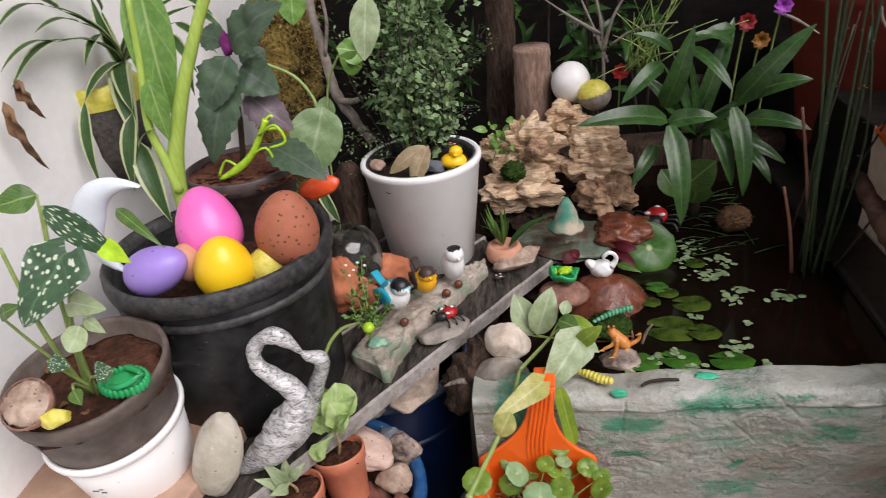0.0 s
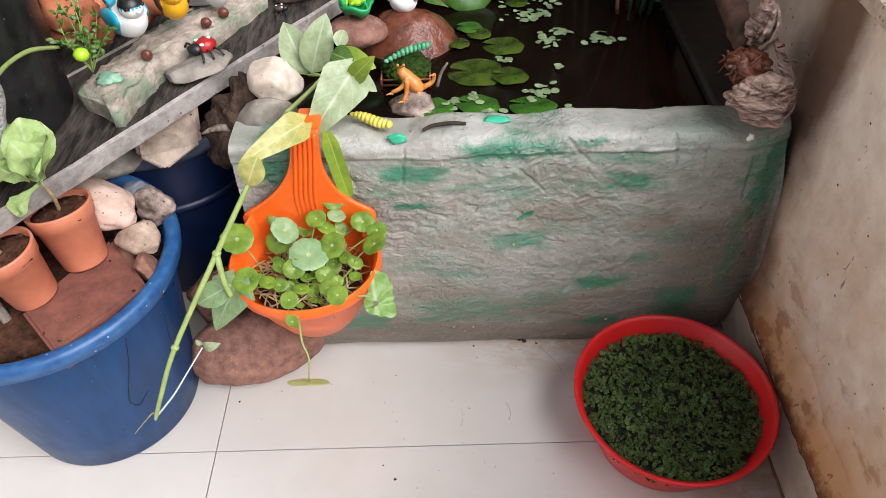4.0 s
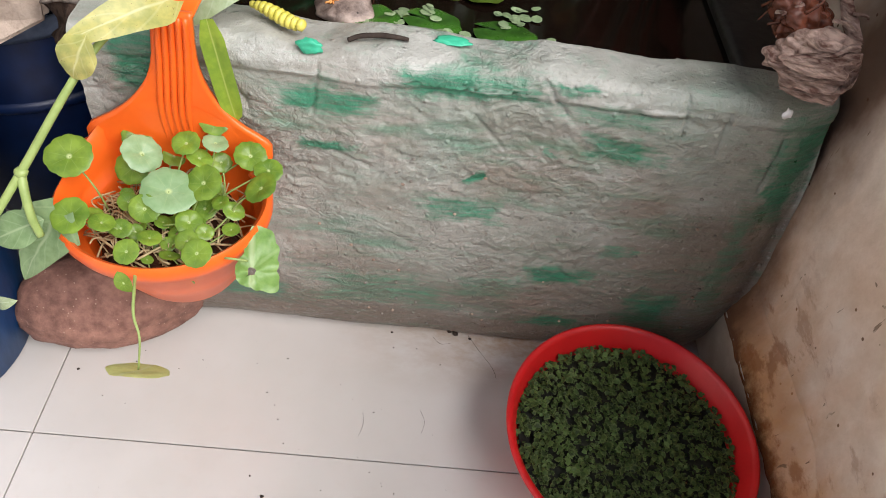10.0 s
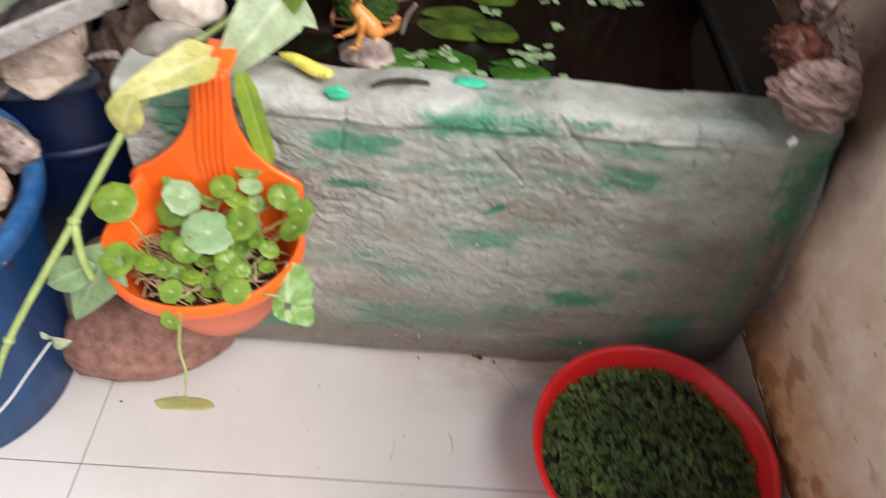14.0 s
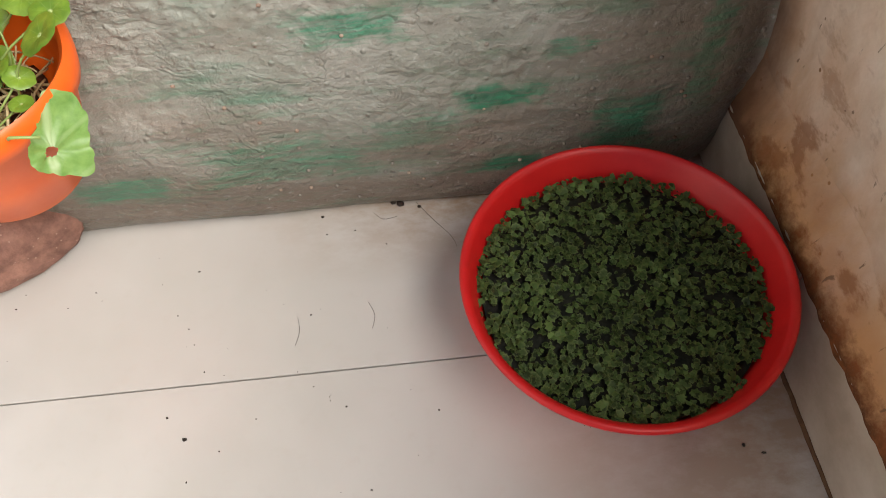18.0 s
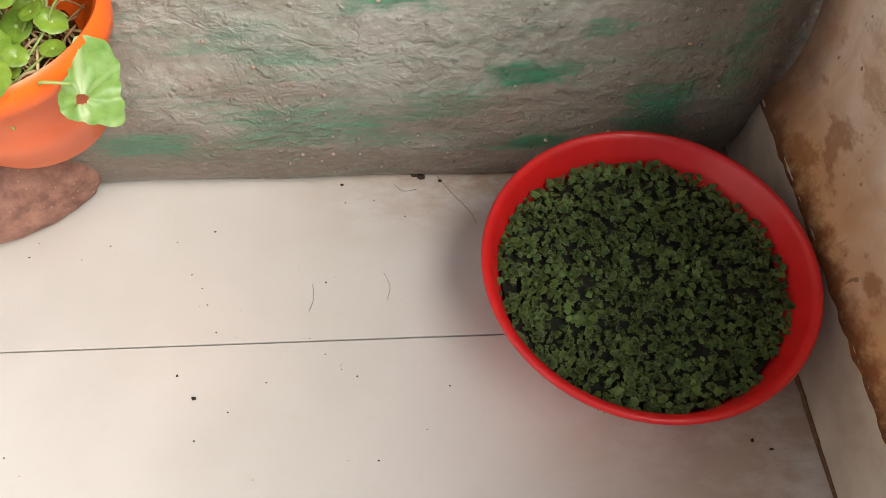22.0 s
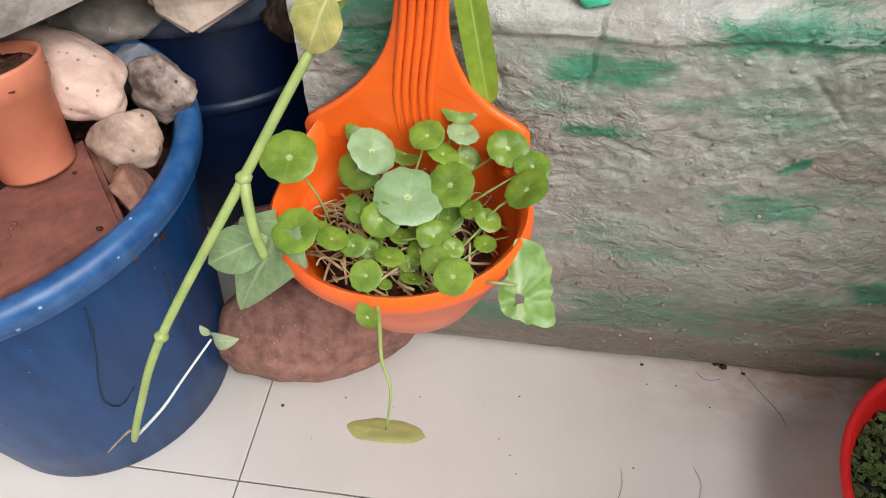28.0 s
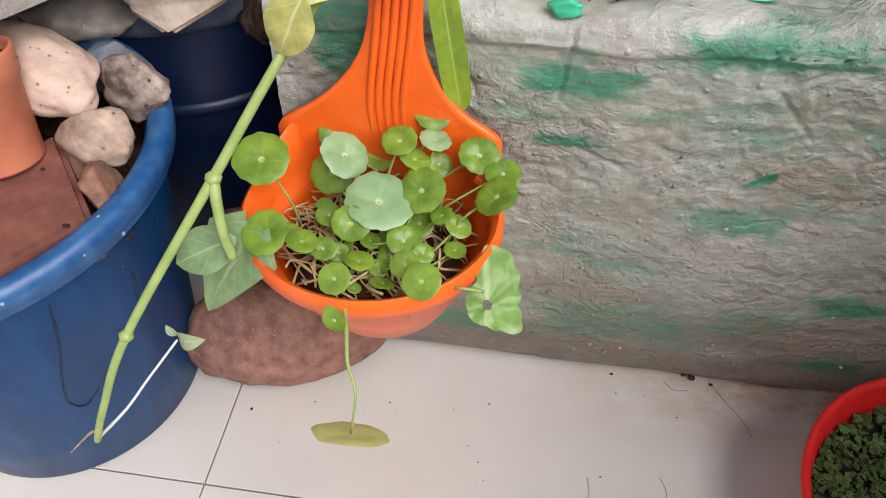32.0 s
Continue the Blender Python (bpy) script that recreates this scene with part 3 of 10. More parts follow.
def stained():
    """Cream plaster, rusty brown and flaked towards the skirting, with dark scratches."""
    m = mk("stained_plaster", (0.84, 0.72, 0.61), (0.66, 0.53, 0.42), rough=0.7, spec=0.25, scale=26, bump=0.6, big=5, detail=10.0, dist=0.004, speck=(38, 0.08, (0.12, 0.075, 0.05)))
    nt = m.node_tree
    n, l = nt.nodes, nt.links
    b = n["Principled BSDF"]
    src = b.inputs["Base Color"].links[0].from_socket
    tc = n.new("ShaderNodeTexCoord")
    sp = n.new("ShaderNodeSeparateXYZ")
    l.new(tc.outputs["Object"], sp.inputs[0])
    nz = n.new("ShaderNodeTexNoise")
    nz.inputs["Scale"].default_value, nz.inputs["Detail"].default_value = 22, 9
    l.new(tc.outputs["Object"], nz.inputs["Vector"])
    a = n.new("ShaderNodeMath")
    a.operation = "MULTIPLY_ADD"
    a.inputs[1].default_value = -0.09
    l.new(nz.outputs["Fac"], a.inputs[0])
    l.new(sp.outputs[2], a.inputs[2])
    r = n.new("ShaderNodeMapRange")
    r.inputs["From Min"].default_value, r.inputs["From Max"].default_value = 0.125, 0.055
    r.inputs["To Max"].default_value = 0.9
    l.new(a.outputs[0], r.inputs["Value"])
    mix = n.new("ShaderNodeMix")
    mix.data_type = "RGBA"
    mix.inputs["B"].default_value = (0.36, 0.13, 0.04, 1)
    l.new(r.outputs[0], mix.inputs["Factor"])
    l.new(src, mix.inputs["A"])
    n, l, tc, stretch, grain, ramp, calc, blend, cells = node_kit(m)
    run = grain(stretch((9, 9, 5), (1, 3, 0)), 6, 0.6)
    low = n.new("ShaderNodeSeparateXYZ")
    l.new(tc.outputs["Object"], low.inputs[0])
    out = blend(calc("MULTIPLY", ramp(run, 0.32, 0.58, 0, 0.8), ramp(low.outputs[2], 0.42, 0.1, 0.12, 1.0)), mix.outputs["Result"], (0.6, 0.31, 0.125))
    flake = grain(stretch((38, 38, 46), (2, 7, 1)), 8, 0.7)
    out = blend(ramp(calc("MULTIPLY_ADD", flake, -0.075, low.outputs[2]), 0.079, 0.06, 0, 0.95), out, blend(ramp(flake, 0.4, 0.62), (0.045, 0.012, 0.004), (0.23, 0.07, 0.018)))
    # brown stain beside the pond's end, with its corner shade painted in
    edge = calc("MULTIPLY_ADD", grain(stretch((14, 14, 9), (4, 0, 2)), 5, 0.6), 0.09, low.outputs[1])
    edge = calc("ADD", edge, ramp(low.outputs[2], 0.24, 0.07, 0, 0.06))
    out = blend(calc("MULTIPLY", ramp(edge, 0.215, 0.275, 0, 0.9), ramp(edge, 0.4, 0.33, 0.1, 1.0)), out, (0.13, 0.062, 0.034))
    scratch = ramp(grain(stretch((62, 62, 26), (0, 3, 9)), 4, 0.55, 1.2), 0.685, 0.72, 0, 0.75)
    flaking = calc("MULTIPLY", ramp(grain(stretch((16, 16, 30), (6, 2, 5)), 6, 0.65), 0.56, 0.64, 0, 0.75), ramp(low.outputs[2], 0.3, 0.13, 0.12, 1.0))
    out = blend(flaking, out, (0.3, 0.12, 0.045))
    out = blend(scratch, out, (0.16, 0.09, 0.05))
    l.new(out, b.inputs["Base Color"])
    return m


def glass(name, color=(1, 1, 1)):
    m = bpy.data.materials.new(name)
    m.use_nodes = True
    b = m.node_tree.nodes["Principled BSDF"]
    b.inputs["Base Color"].default_value = (*color, 1)
    b.inputs["Transmission Weight"].default_value, b.inputs["Roughness"].default_value, b.inputs["IOR"].default_value = 1.0, 0.02, 1.15
    b.inputs["Coat Weight"].default_value, b.inputs["Coat Roughness"].default_value = 0.7, 0.03
    return m


def water():
    m = bpy.data.materials.new("dark_pond_water")
    m.use_nodes = True
    n, l = m.node_tree.nodes, m.node_tree.links
    b = n["Principled BSDF"]
    b.inputs["Base Color"].default_value = (0.006, 0.0033, 0.0022, 1)
    b.inputs["Roughness"].default_value, b.inputs["IOR"].default_value = 0.1, 1.33
    nz = n.new("ShaderNodeTexNoise")
    nz.inputs["Scale"].default_value = 14
    bp = n.new("ShaderNodeBump")
    bp.inputs["Strength"].default_value, bp.inputs["Distance"].default_value = 0.12, 0.004
    l.new(nz.outputs["Fac"], bp.inputs["Height"])
    l.new(bp.outputs[0], b.inputs["Normal"])
    return m


# green strokes on the cement: x, z, half width, half height, weight
DABS = [
    (0.309, 0.360, 0.048, 0.0142, 0.85),
    (0.426, 0.390, 0.049, 0.0158, 0.95),
    (0.489, 0.392, 0.034, 0.0134, 0.72),
    (0.307, 0.306, 0.027, 0.0073, 0.90),
    (0.607, 0.337, 0.042, 0.0152, 0.75),
    (0.590, 0.376, 0.055, 0.0121, 0.50),
    (0.467, 0.281, 0.008, 0.0091, 0.90),
    (0.454, 0.239, 0.040, 0.0163, 0.70),
    (0.580, 0.157, 0.041, 0.0135, 0.85),
    (0.597, 0.066, 0.034, 0.0127, 0.85),
    (0.631, 0.202, 0.026, 0.0096, 0.60),
    (0.704, 0.113, 0.032, 0.0359, 0.72),
    (0.378, 0.103, 0.092, 0.0294, 0.50),
    (0.216, 0.082, 0.045, 0.0187, 0.65),
    (0.781, 0.358, 0.026, 0.0500, 0.6),
    (0.539, 0.323, 0.008, 0.0089, 0.70),
    (0.139, 0.385, 0.03, 0.045, 0.85),
    (0.797, 0.325, 0.024, 0.075, 0.98),
    (0.772, 0.2, 0.016, 0.09, 0.5),
    (0.545, 0.4, 0.02, 0.006, 0.7),
    (0.312, 0.383, 0.014, 0.0100, 0.50),
    (0.690, 0.055, 0.055, 0.0180, 0.68),
    (0.500, 0.135, 0.050, 0.0140, 0.42),
]
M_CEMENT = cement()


def pale_edged(m, edge):
    """Gives leaflets a paler margin, by their own coordinates."""
    n, l, tc, stretch, grain, ramp, calc, blend, cells = node_kit(m)
    b = n["Principled BSDF"]
    uv = n.new("ShaderNodeUVMap")
    sp = n.new("ShaderNodeSeparateXYZ")
    l.new(uv.outputs[0], sp.inputs[0])
    l.new(blend(ramp(sp.outputs[0], 0.62, 1.0, 0, 0.7), b.inputs["Base Color"].links[0].from_socket, edge), b.inputs["Base Color"])


pale_edged(M_AZOLLA, (0.12, 0.155, 0.045))


def silver():
    """Silver paint on a pitted casting: bright ridges, dark pits."""
    m = bpy.data.materials.new("pitted_silver_paint")
    m.use_nodes = True
    n, l, tc, stretch, grain, ramp, calc, blend, cells = node_kit(m)
    b = n["Principled BSDF"]
    f = grain(stretch((70, 110, 170), (0.4, 0.5, 0.3)), 6, 0.6, 1.6)
    l.new(blend(ramp(f, 0.34, 0.56), (0.17, 0.165, 0.16), (0.66, 0.65, 0.645)), b.inputs["Base Color"])
    b.inputs["Metallic"].default_value = 0.35
    l.new(ramp(f, 0.3, 0.7, 0.6, 0.3), b.inputs["Roughness"])
    bp = n.new("ShaderNodeBump")
    bp.inputs["Strength"].default_value, bp.inputs["Distance"].default_value = 0.8, 0.003
    l.new(f, bp.inputs["Height"])
    l.new(bp.outputs[0], b.inputs["Normal"])
    return m


M_SILVER = silver()
M_STONE_WH = veined_stone("pale_cream_stone", (0.74, 0.66, 0.57), (0.52, 0.42, 0.33), (0.4, 0.3, 0.22))
M_DARKCEMENT = mk("blackish_cement", (0.015, 0.012, 0.009), (0.005, 0.0045, 0.0035), rough=0.5, scale=45, bump=0.7, dist=0.004)
M_FLOORTILE = tile_floor()
M_PENNY = penny_leaf("pennywort_leaf", (0.2, 0.31, 0.034), (0.095, 0.18, 0.018))
M_PENNYBLUE = penny_leaf("bluish_pennywort_leaf", (0.27, 0.4, 0.21), (0.18, 0.3, 0.13))
M_STONE_CR = veined_stone("cream_stone", (0.5, 0.38, 0.29), (0.23, 0.15, 0.105), (0.15, 0.1, 0.075))
M_STONE_PK = veined_stone("pinkish_stone", (0.496, 0.352, 0.28), (0.336, 0.208, 0.152), (0.3, 0.17, 0.12))
M_STONE_GR = veined_stone("grey_pebble", (0.3, 0.2625, 0.2175), (0.165, 0.15, 0.1275), (0.13, 0.11, 0.09))
M_STONE_QZ = veined_stone("dark_quartz_stone", (0.46, 0.36, 0.3), (0.075, 0.048, 0.036), (0.05, 0.035, 0.028))
M_STONE_BIG = veined_stone("crusted_pink_stone", (0.6, 0.44, 0.36), (0.44, 0.3, 0.235), (0.36, 0.23, 0.17))
M_DROOP = leafmat("drooping_leaf", (0.55, 0.6, 0.24), (0.45, 0.5, 0.17), (0.6, 0.66, 0.34), translucent=0.35, veins=0)
M_SOILRED = mk("gritty_red_soil", (0.2, 0.08, 0.05), (0.09, 0.04, 0.025), rough=1.0, spec=0.15, scale=110, bump=1.0, dist=0.005)
M_LIMELEAF = leafmat("lime_strap_leaf", (0.3, 0.42, 0.04), (0.2, 0.32, 0.03), (0.42, 0.5, 0.12), veins=0)
M_STAINED = stained()
M_GLASS = glass("clear_glass", (0.93, 0.95, 0.95))
M_WATER = water()


# ---- helpers for shapes ----
def thing(name, at, label, category, group="", kind=""):
    """An Empty at the base of a thing whose parts follow."""
    ob = new(name)
    ob.location = at
    ob.empty_display_size = 0.02
    return tagged(ob, label, category, group, kind)


def root_at(ob):
    while ob.parent:
        ob = ob.parent
    return Vector(ob.location)


def as_mesh(bm, name, mat, smooth=True):
    me = bpy.data.meshes.new(name)
    bm.normal_update()
    bm.to_mesh(me)
    bm.free()
    for m in mat if isinstance(mat, (list, tuple)) else [mat]:
        me.materials.append(m)
    if smooth:
        me.shade_smooth()
    return me


def part(name, bm, mat, parent, label="", smooth=True):
    """Links a bmesh given in world places as one mesh under a thing or part."""
    bmesh.ops.translate(bm, verts=bm.verts, vec=-root_at(parent))
    ob = new(name, as_mesh(bm, name, mat, smooth))
    ob.parent = parent
    if label:
        ob["label"] = label
    return ob


def solo(name, bm, mat, label, category, group="", kind="", smooth=True, at=None):
    """A thing that is one mesh; its origin lies at the middle of its base."""
    xs = [v.co for v in bm.verts]
    if at is None:
        at = Vector((sum(v.x for v in xs) / len(xs), sum(v.y for v in xs) / len(xs), min(v.z for v in xs)))
    bmesh.ops.translate(bm, verts=bm.verts, vec=-Vector(at))
    ob = new(name, as_mesh(bm, name, mat, smooth))
    ob.location = at
    return tagged(ob, label, category, group, kind)


def sharp(ob, angle=35):
    ob.data.set_sharp_from_angle(angle=radians(angle))
    return ob


def box(x0, x1, y0, y1, z0, z1, bevel=0.0, seg=2, bm=None, turn=None, about=None):
    b = bmesh.new()
    bmesh.ops.create_cube(b, size=1)
    for v in b.verts:
        v.co = Vector(((x0 + x1) / 2 + v.co.x * (x1 - x0), (y0 + y1) / 2 + v.co.y * (y1 - y0), (z0 + z1) / 2 + v.co.z * (z1 - z0)))
    if bevel:
        bmesh.ops.bevel(b, geom=b.edges[:], offset=bevel, segments=seg, affect="EDGES", profile=0.5)
    if turn is not None:
        c = Vector(about or ((x0 + x1) / 2, (y0 + y1) / 2, (z0 + z1) / 2))
        bmesh.ops.transform(b, matrix=Matrix.Translation(c) @ turn @ Matrix.Translation(-c), verts=b.verts)
    return join(bm, b)


def join(bm, b):
    if bm is None:
        return b
    me = bpy.data.meshes.new("tmp")
    b.to_mesh(me)
    b.free()
    bm.from_mesh(me)
    bpy.data.meshes.remove(me)
    return bm


def lathe(profile, at=(0, 0, 0), seg=56, tilt=None, warp=None, bm=None):
    """A turned shape from (radius, height) pairs, closed where the radius is 0."""
    b = bmesh.new()
    rings = []
    for r, z in profile:
        if r < 1e-6:
            rings.append([b.verts.new((0, 0, z))])
        else:
            rings.append([b.verts.new((r * math.cos(2 * math.pi * i / seg), r * math.sin(2 * math.pi * i / seg), z)) for i in range(seg)])
    for p, q in zip(rings, rings[1:]):
        for i in range(seg):
            j = (i + 1) % seg
            f = [p[i % len(p)], p[j % len(p)], q[j % len(q)], q[i % len(q)]]
            f = [v for k, v in enumerate(f) if v not in f[:k]]
            if len(f) > 2:
                b.faces.new(f)
    if warp:
        for v in b.verts:
            v.co = Vector(warp(v.co))
    bmesh.ops.recalc_face_normals(b, faces=b.faces[:])
    m = Matrix.Translation(at)
    if tilt is not None:
        m = m @ tilt
    bmesh.ops.transform(b, matrix=m, verts=b.verts)
    return join(bm, b)


def blob(at, size, seed=0, sub=3, rough=0.12, freq=1.6, turn=None, flat=0.0, fine=0.0, bm=None):
    """A stone or lump: a ball of three half-axes, uneven, optionally with a flattened base."""
    b = bmesh.new()
    bmesh.ops.create_icosphere(b, subdivisions=sub, radius=1)
    off = Vector((seed * 3.17, seed * 1.71, seed * 2.39))
    for v in b.verts:
        p = v.co.copy()
        k = 1 + rough * (noise.noise(p * freq + off) * 1.6 + 0.5 * noise.noise(p * freq * 2.7 + off)) + fine * noise.noise(p * 9 + off)
        q = p * k
        if flat and q.z < -flat:
            q.z = -flat + (q.z + flat) * 0.12
        v.co = Vector((q.x * size[0], q.y * size[1], q.z * size[2]))
    m = Matrix.Translation(at)
    if turn is not None:
        m = m @ turn
    bmesh.ops.transform(b, matrix=m, verts=b.verts)
    return join(bm, b)


def rock(at, size, seed=0, sub=4, cuts=14, low=0.7, rough=0.06, turn=None, soft=0.85, bm=None):
    """A worn stone: a ball cut by flat faces, its edges rubbed round, then roughened."""
    b = bmesh.new()
    bmesh.ops.create_icosphere(b, subdivisions=sub, radius=1)
    rng = random.Random(int(seed * 131) + 7)
    faces = []
    for _ in range(cuts):
        d = Vector((rng.gauss(0, 1), rng.gauss(0, 1), rng.gauss(0, 1))).normalized()
        faces.append((d, rng.uniform(low, 0.94)))
    off = Vector((seed * 3.17, seed * 1.71, seed * 2.39))
    for v in b.verts:
        p = v.co.copy()
        for d, h in faces:
            e = p.dot(d) - h
            if e > 0:
                p -= d * e * soft
        p *= 1 + rough * (noise.noise(p * 1.5 + off) + 0.45 * noise.noise(p * 4.5 + off) + 0.16 * noise.noise(p * 11 + off))
        v.co = Vector((p.x * size[0], p.y * size[1], p.z * size[2])) * 1.08
    m = Matrix.Translation(at)
    if turn is not None:
        m = m @ turn
    bmesh.ops.transform(b, matrix=m, verts=b.verts)
    return join(bm, b)


def rot(rx=0, ry=0, rz=0):
    return pose(0, 0, 0, rx, ry, rz)


def tube(points, radii, seg=8, bm=None, smooth_steps=4, wob=0.0, seed=0):
    """A round stem along points, smoothed, with a radius at each point (or one for all)."""
    pts = [Vector(p) for p in points]
    if not isinstance(radii, (list, tuple)):
        radii = [radii] * len(pts)
    path, rad = [], []
    n = len(pts)
    for i in range(n - 1):
        p0, p1, p2, p3 = pts[max(i - 1, 0)], pts[i], pts[i + 1], pts[min(i + 2, n - 1)]
        for s in range(smooth_steps):
            t = s / smooth_steps
            path.append(0.5 * ((2 * p1) + (p2 - p0) * t + (2 * p0 - 5 * p1 + 4 * p2 - p3) * t * t + (3 * p1 - p0 - 3 * p2 + p3) * t ** 3))
            rad.append(radii[i] + (radii[i + 1] - radii[i]) * t)
    path.append(pts[-1])
    rad.append(radii[-1])
    b = bmesh.new()
    rings = []
    ref = Vector((0.31, 0.77, 0.55))
    for i, p in enumerate(path):
        d = (path[min(i + 1, len(path) - 1)] - path[max(i - 1, 0)]).normalized()
        u = d.cross(ref)
        if u.length < 1e-3:
            u = d.cross(Vector((1, 0, 0)))
        u.normalize()
        w = d.cross(u)
        ring = []
        for k in range(seg):
            a = 2 * math.pi * k / seg
            r = rad[i]
            if wob:
                r *= 1 + wob * noise.noise(p * 60 + Vector((math.cos(a) * 1.3, math.sin(a) * 1.3, seed)))
            ring.append(b.verts.new(p + (u * math.cos(a) + w * math.sin(a)) * r))
        rings.append(ring)
    for p, q in zip(rings, rings[1:]):
        for k in range(seg):
            b.faces.new((p[k], p[(k + 1) % seg], q[(k + 1) % seg], q[k]))
    b.faces.new(rings[0][::-1])
    b.faces.new(rings[-1])
    return join(bm, b)


SHAPES = {
    "oval": lambda t: math.sin(math.pi * t ** 0.85) ** 0.75,
    "lance": lambda t: math.sin(math.pi * t ** 0.7) ** 0.9 * (1 - 0.25 * t),
    "strap": lambda t: min(1, 4 * t + 0.35) * (1 - t ** 3) ** 0.8,
    "heart": lambda t: (1 - t) ** 0.62 * min(1, (t * 9 + 0.05)) ** 0.5 * 1.15,
    "arrow": lambda t: (1 - t) ** 0.8 * min(1, t * 14 + 0.3) * 1.1,
    "ovate": lambda t: math.sin(math.pi * min(1, t ** 0.62)) ** 0.8,
    "blunt": lambda t: min(1, 3 * t + 0.5) * (1 - t ** 9) ** 0.5,
    "round": lambda t: math.sin(math.pi * t ** 0.8) ** 0.55,
    "spoon": lambda t: (0.16 + 0.84 * min(1, max(0, (t - 0.18) / 0.5)) ** 1.3) * (1 - t ** 7) ** 0.5,
    "toothed": lambda t: math.sin(math.pi * t ** 0.75) ** 0.8 * (1 + 0.16 * abs(math.sin(t * 22))),
}


def leaf(base, tip, width, up=(0, 0, 1), shape="oval", droop=0.15, fold=0.18, n=9, wave=0.0, bm=None, seed=0):
    """A leaf blade from base to tip: arched, folded along the midrib, with its own coordinates."""
    base, tip = Vector(base), Vector(tip)
    b = bm or bmesh.new()
    uvl = b.loops.layers.uv.verify()
    d = tip - base
    length = d.length
    d.normalize()
    s = d.cross(Vector(up))
    if s.length < 1e-3:
        s = d.cross(Vector((1, 0, 0)))
    s.normalize()
    u = s.cross(d)
    cols = (-1, -0.72, -0.36, 0, 0.36, 0.72, 1)
    grid = []
    for i in range(n + 1):
        t = i / n
        w = max(SHAPES[shape](min(max(t, 0.001), 0.999)), 0.015) * width / 2
        c = base + d * (length * t) + u * (droop * length * (4 * t * (1 - t)))
        row = []
        for k in cols:
            lift = fold * (1.25 * abs(k) - 0.45 * k * k) * w + (wave * w * noise.noise(Vector((t * 5 + seed, k * 2, seed * 1.3))) if wave else 0)
            back = -abs(k) ** 1.5 * 0.22 * width if shape in ("heart", "arrow") and i == 0 else 0
            row.append(b.verts.new(c + s * (k * w) + u * lift + d * back))
        grid.append(row)
    for i in range(n):
        for k in range(len(cols) - 1):
            f = b.faces.new((grid[i][k], grid[i][k + 1], grid[i + 1][k + 1], grid[i + 1][k]))
            f.smooth = True
            for lp, (a, e) in zip(f.loops, ((k, i), (k + 1, i), (k + 1, i + 1), (k, i + 1))):
                lp[uvl].uv = ((cols[a] + 1) / 2, e / n)
    return b


def disc_leaf(at, r, normal=(0, 0, 1), lobes=8, seed=0, cup=0.12, bm=None, notch=False, seg=32, squash=1.0, ragged=0.05, scallop=0.06):
    """A round scalloped leaf with a small navel in the middle."""
    b = bm or bmesh.new()
    n = Vector(normal).normalized()
    u = n.cross(Vector((0.2, 1, 0.1))).normalized()
    w = n.cross(u)
    at = Vector(at)
    c = b.verts.new(at - n * r * cup)
    prev = None
    ph = seed * 1.7
    rings = []
    for f, z in ((0.12, -cup * 0.75), (0.5, 0.0), (0.85, 0.03), (1.0, -0.03)):
        ring = []
        for i in range(seg):
            a = 2 * math.pi * i / seg
            k = 1 + (scallop * abs(math.cos(lobes * a / 2 + ph)) - 0.65 * scallop + ragged * noise.noise(Vector((math.cos(a) * (1 + 12 * ragged), math.sin(a) * (1 + 12 * ragged), seed)))) * f
            zz = z + 0.09 * f * noise.noise(Vector((math.cos(a) * 1.2, math.sin(a) * 1.2, seed * 2.1)))
            if notch and i == 0:
                k *= 1 - 0.75 * f
            ring.append(b.verts.new(at + (u * math.cos(a) + w * math.sin(a) * squash) * r * f * k + n * r * zz))
        rings.append(ring)
    uvl = b.loops.layers.uv.verify()
    radii = (0.06, 0.25, 0.425, 0.5)

    def spot(k, i):
        a = 2 * math.pi * i / seg
        return (0.5 + radii[k] * math.cos(a), 0.5 + radii[k] * math.sin(a))
    for i in range(seg):
        j = (i + 1) % seg
        f = b.faces.new((c, rings[0][i], rings[0][j]))
        f.smooth = True
        for lp, uv in zip(f.loops, ((0.5, 0.5), spot(0, i), spot(0, i + 1))):
            lp[uvl].uv = uv
        for k in range(3):
            p, q = rings[k], rings[k + 1]
            f = b.faces.new((p[i], q[i], q[j], p[j]))
            f.smooth = True
            for lp, uv in zip(f.loops, (spot(k, i), spot(k + 1, i), spot(k + 1, i + 1), spot(k, i + 1))):
                lp[uvl].uv = uv
    return b


# ---- the setting ----
def ground():
    bm = bmesh.new()
    bmesh.ops.create_grid(bm, x_segments=2, y_segments=2, size=400)
    bmesh.ops.translate(bm, verts=bm.verts, vec=(0, 0, -0.06))
    solo("ground", bm, mk("concrete_ground", (0.3, 0.28, 0.26), (0.22, 0.2, 0.18), rough=0.9, scale=3), "plain grey concrete ground round the patio", "ground", kind="structure", at=(0, 0, -0.06))


def floor():
    fl = thing("floor", (0, 0, 0), "glossy cream ceramic tile floor with thin dark joints", "floor", kind="structure")
    part("bed", box(-1.7, 2.6, -3.4, 1.6, -0.055, -0.004), M_GROUT, fl, smooth=False)
    g = 0.0008
    for i in range(-2, 1):
        for j in range(-4, 1):
            x0, x1 = 0.83 * i + g, 0.83 * (i + 1) - g
            if i == 0:
                x1 = 0.83
            bm = box(x0, x1, 0.83 * j + g, 0.83 * (j + 1) - g, -0.012, 0.0, bevel=0.0004, seg=1)
            part("tile", bm, M_FLOORTILE, fl, smooth=False)


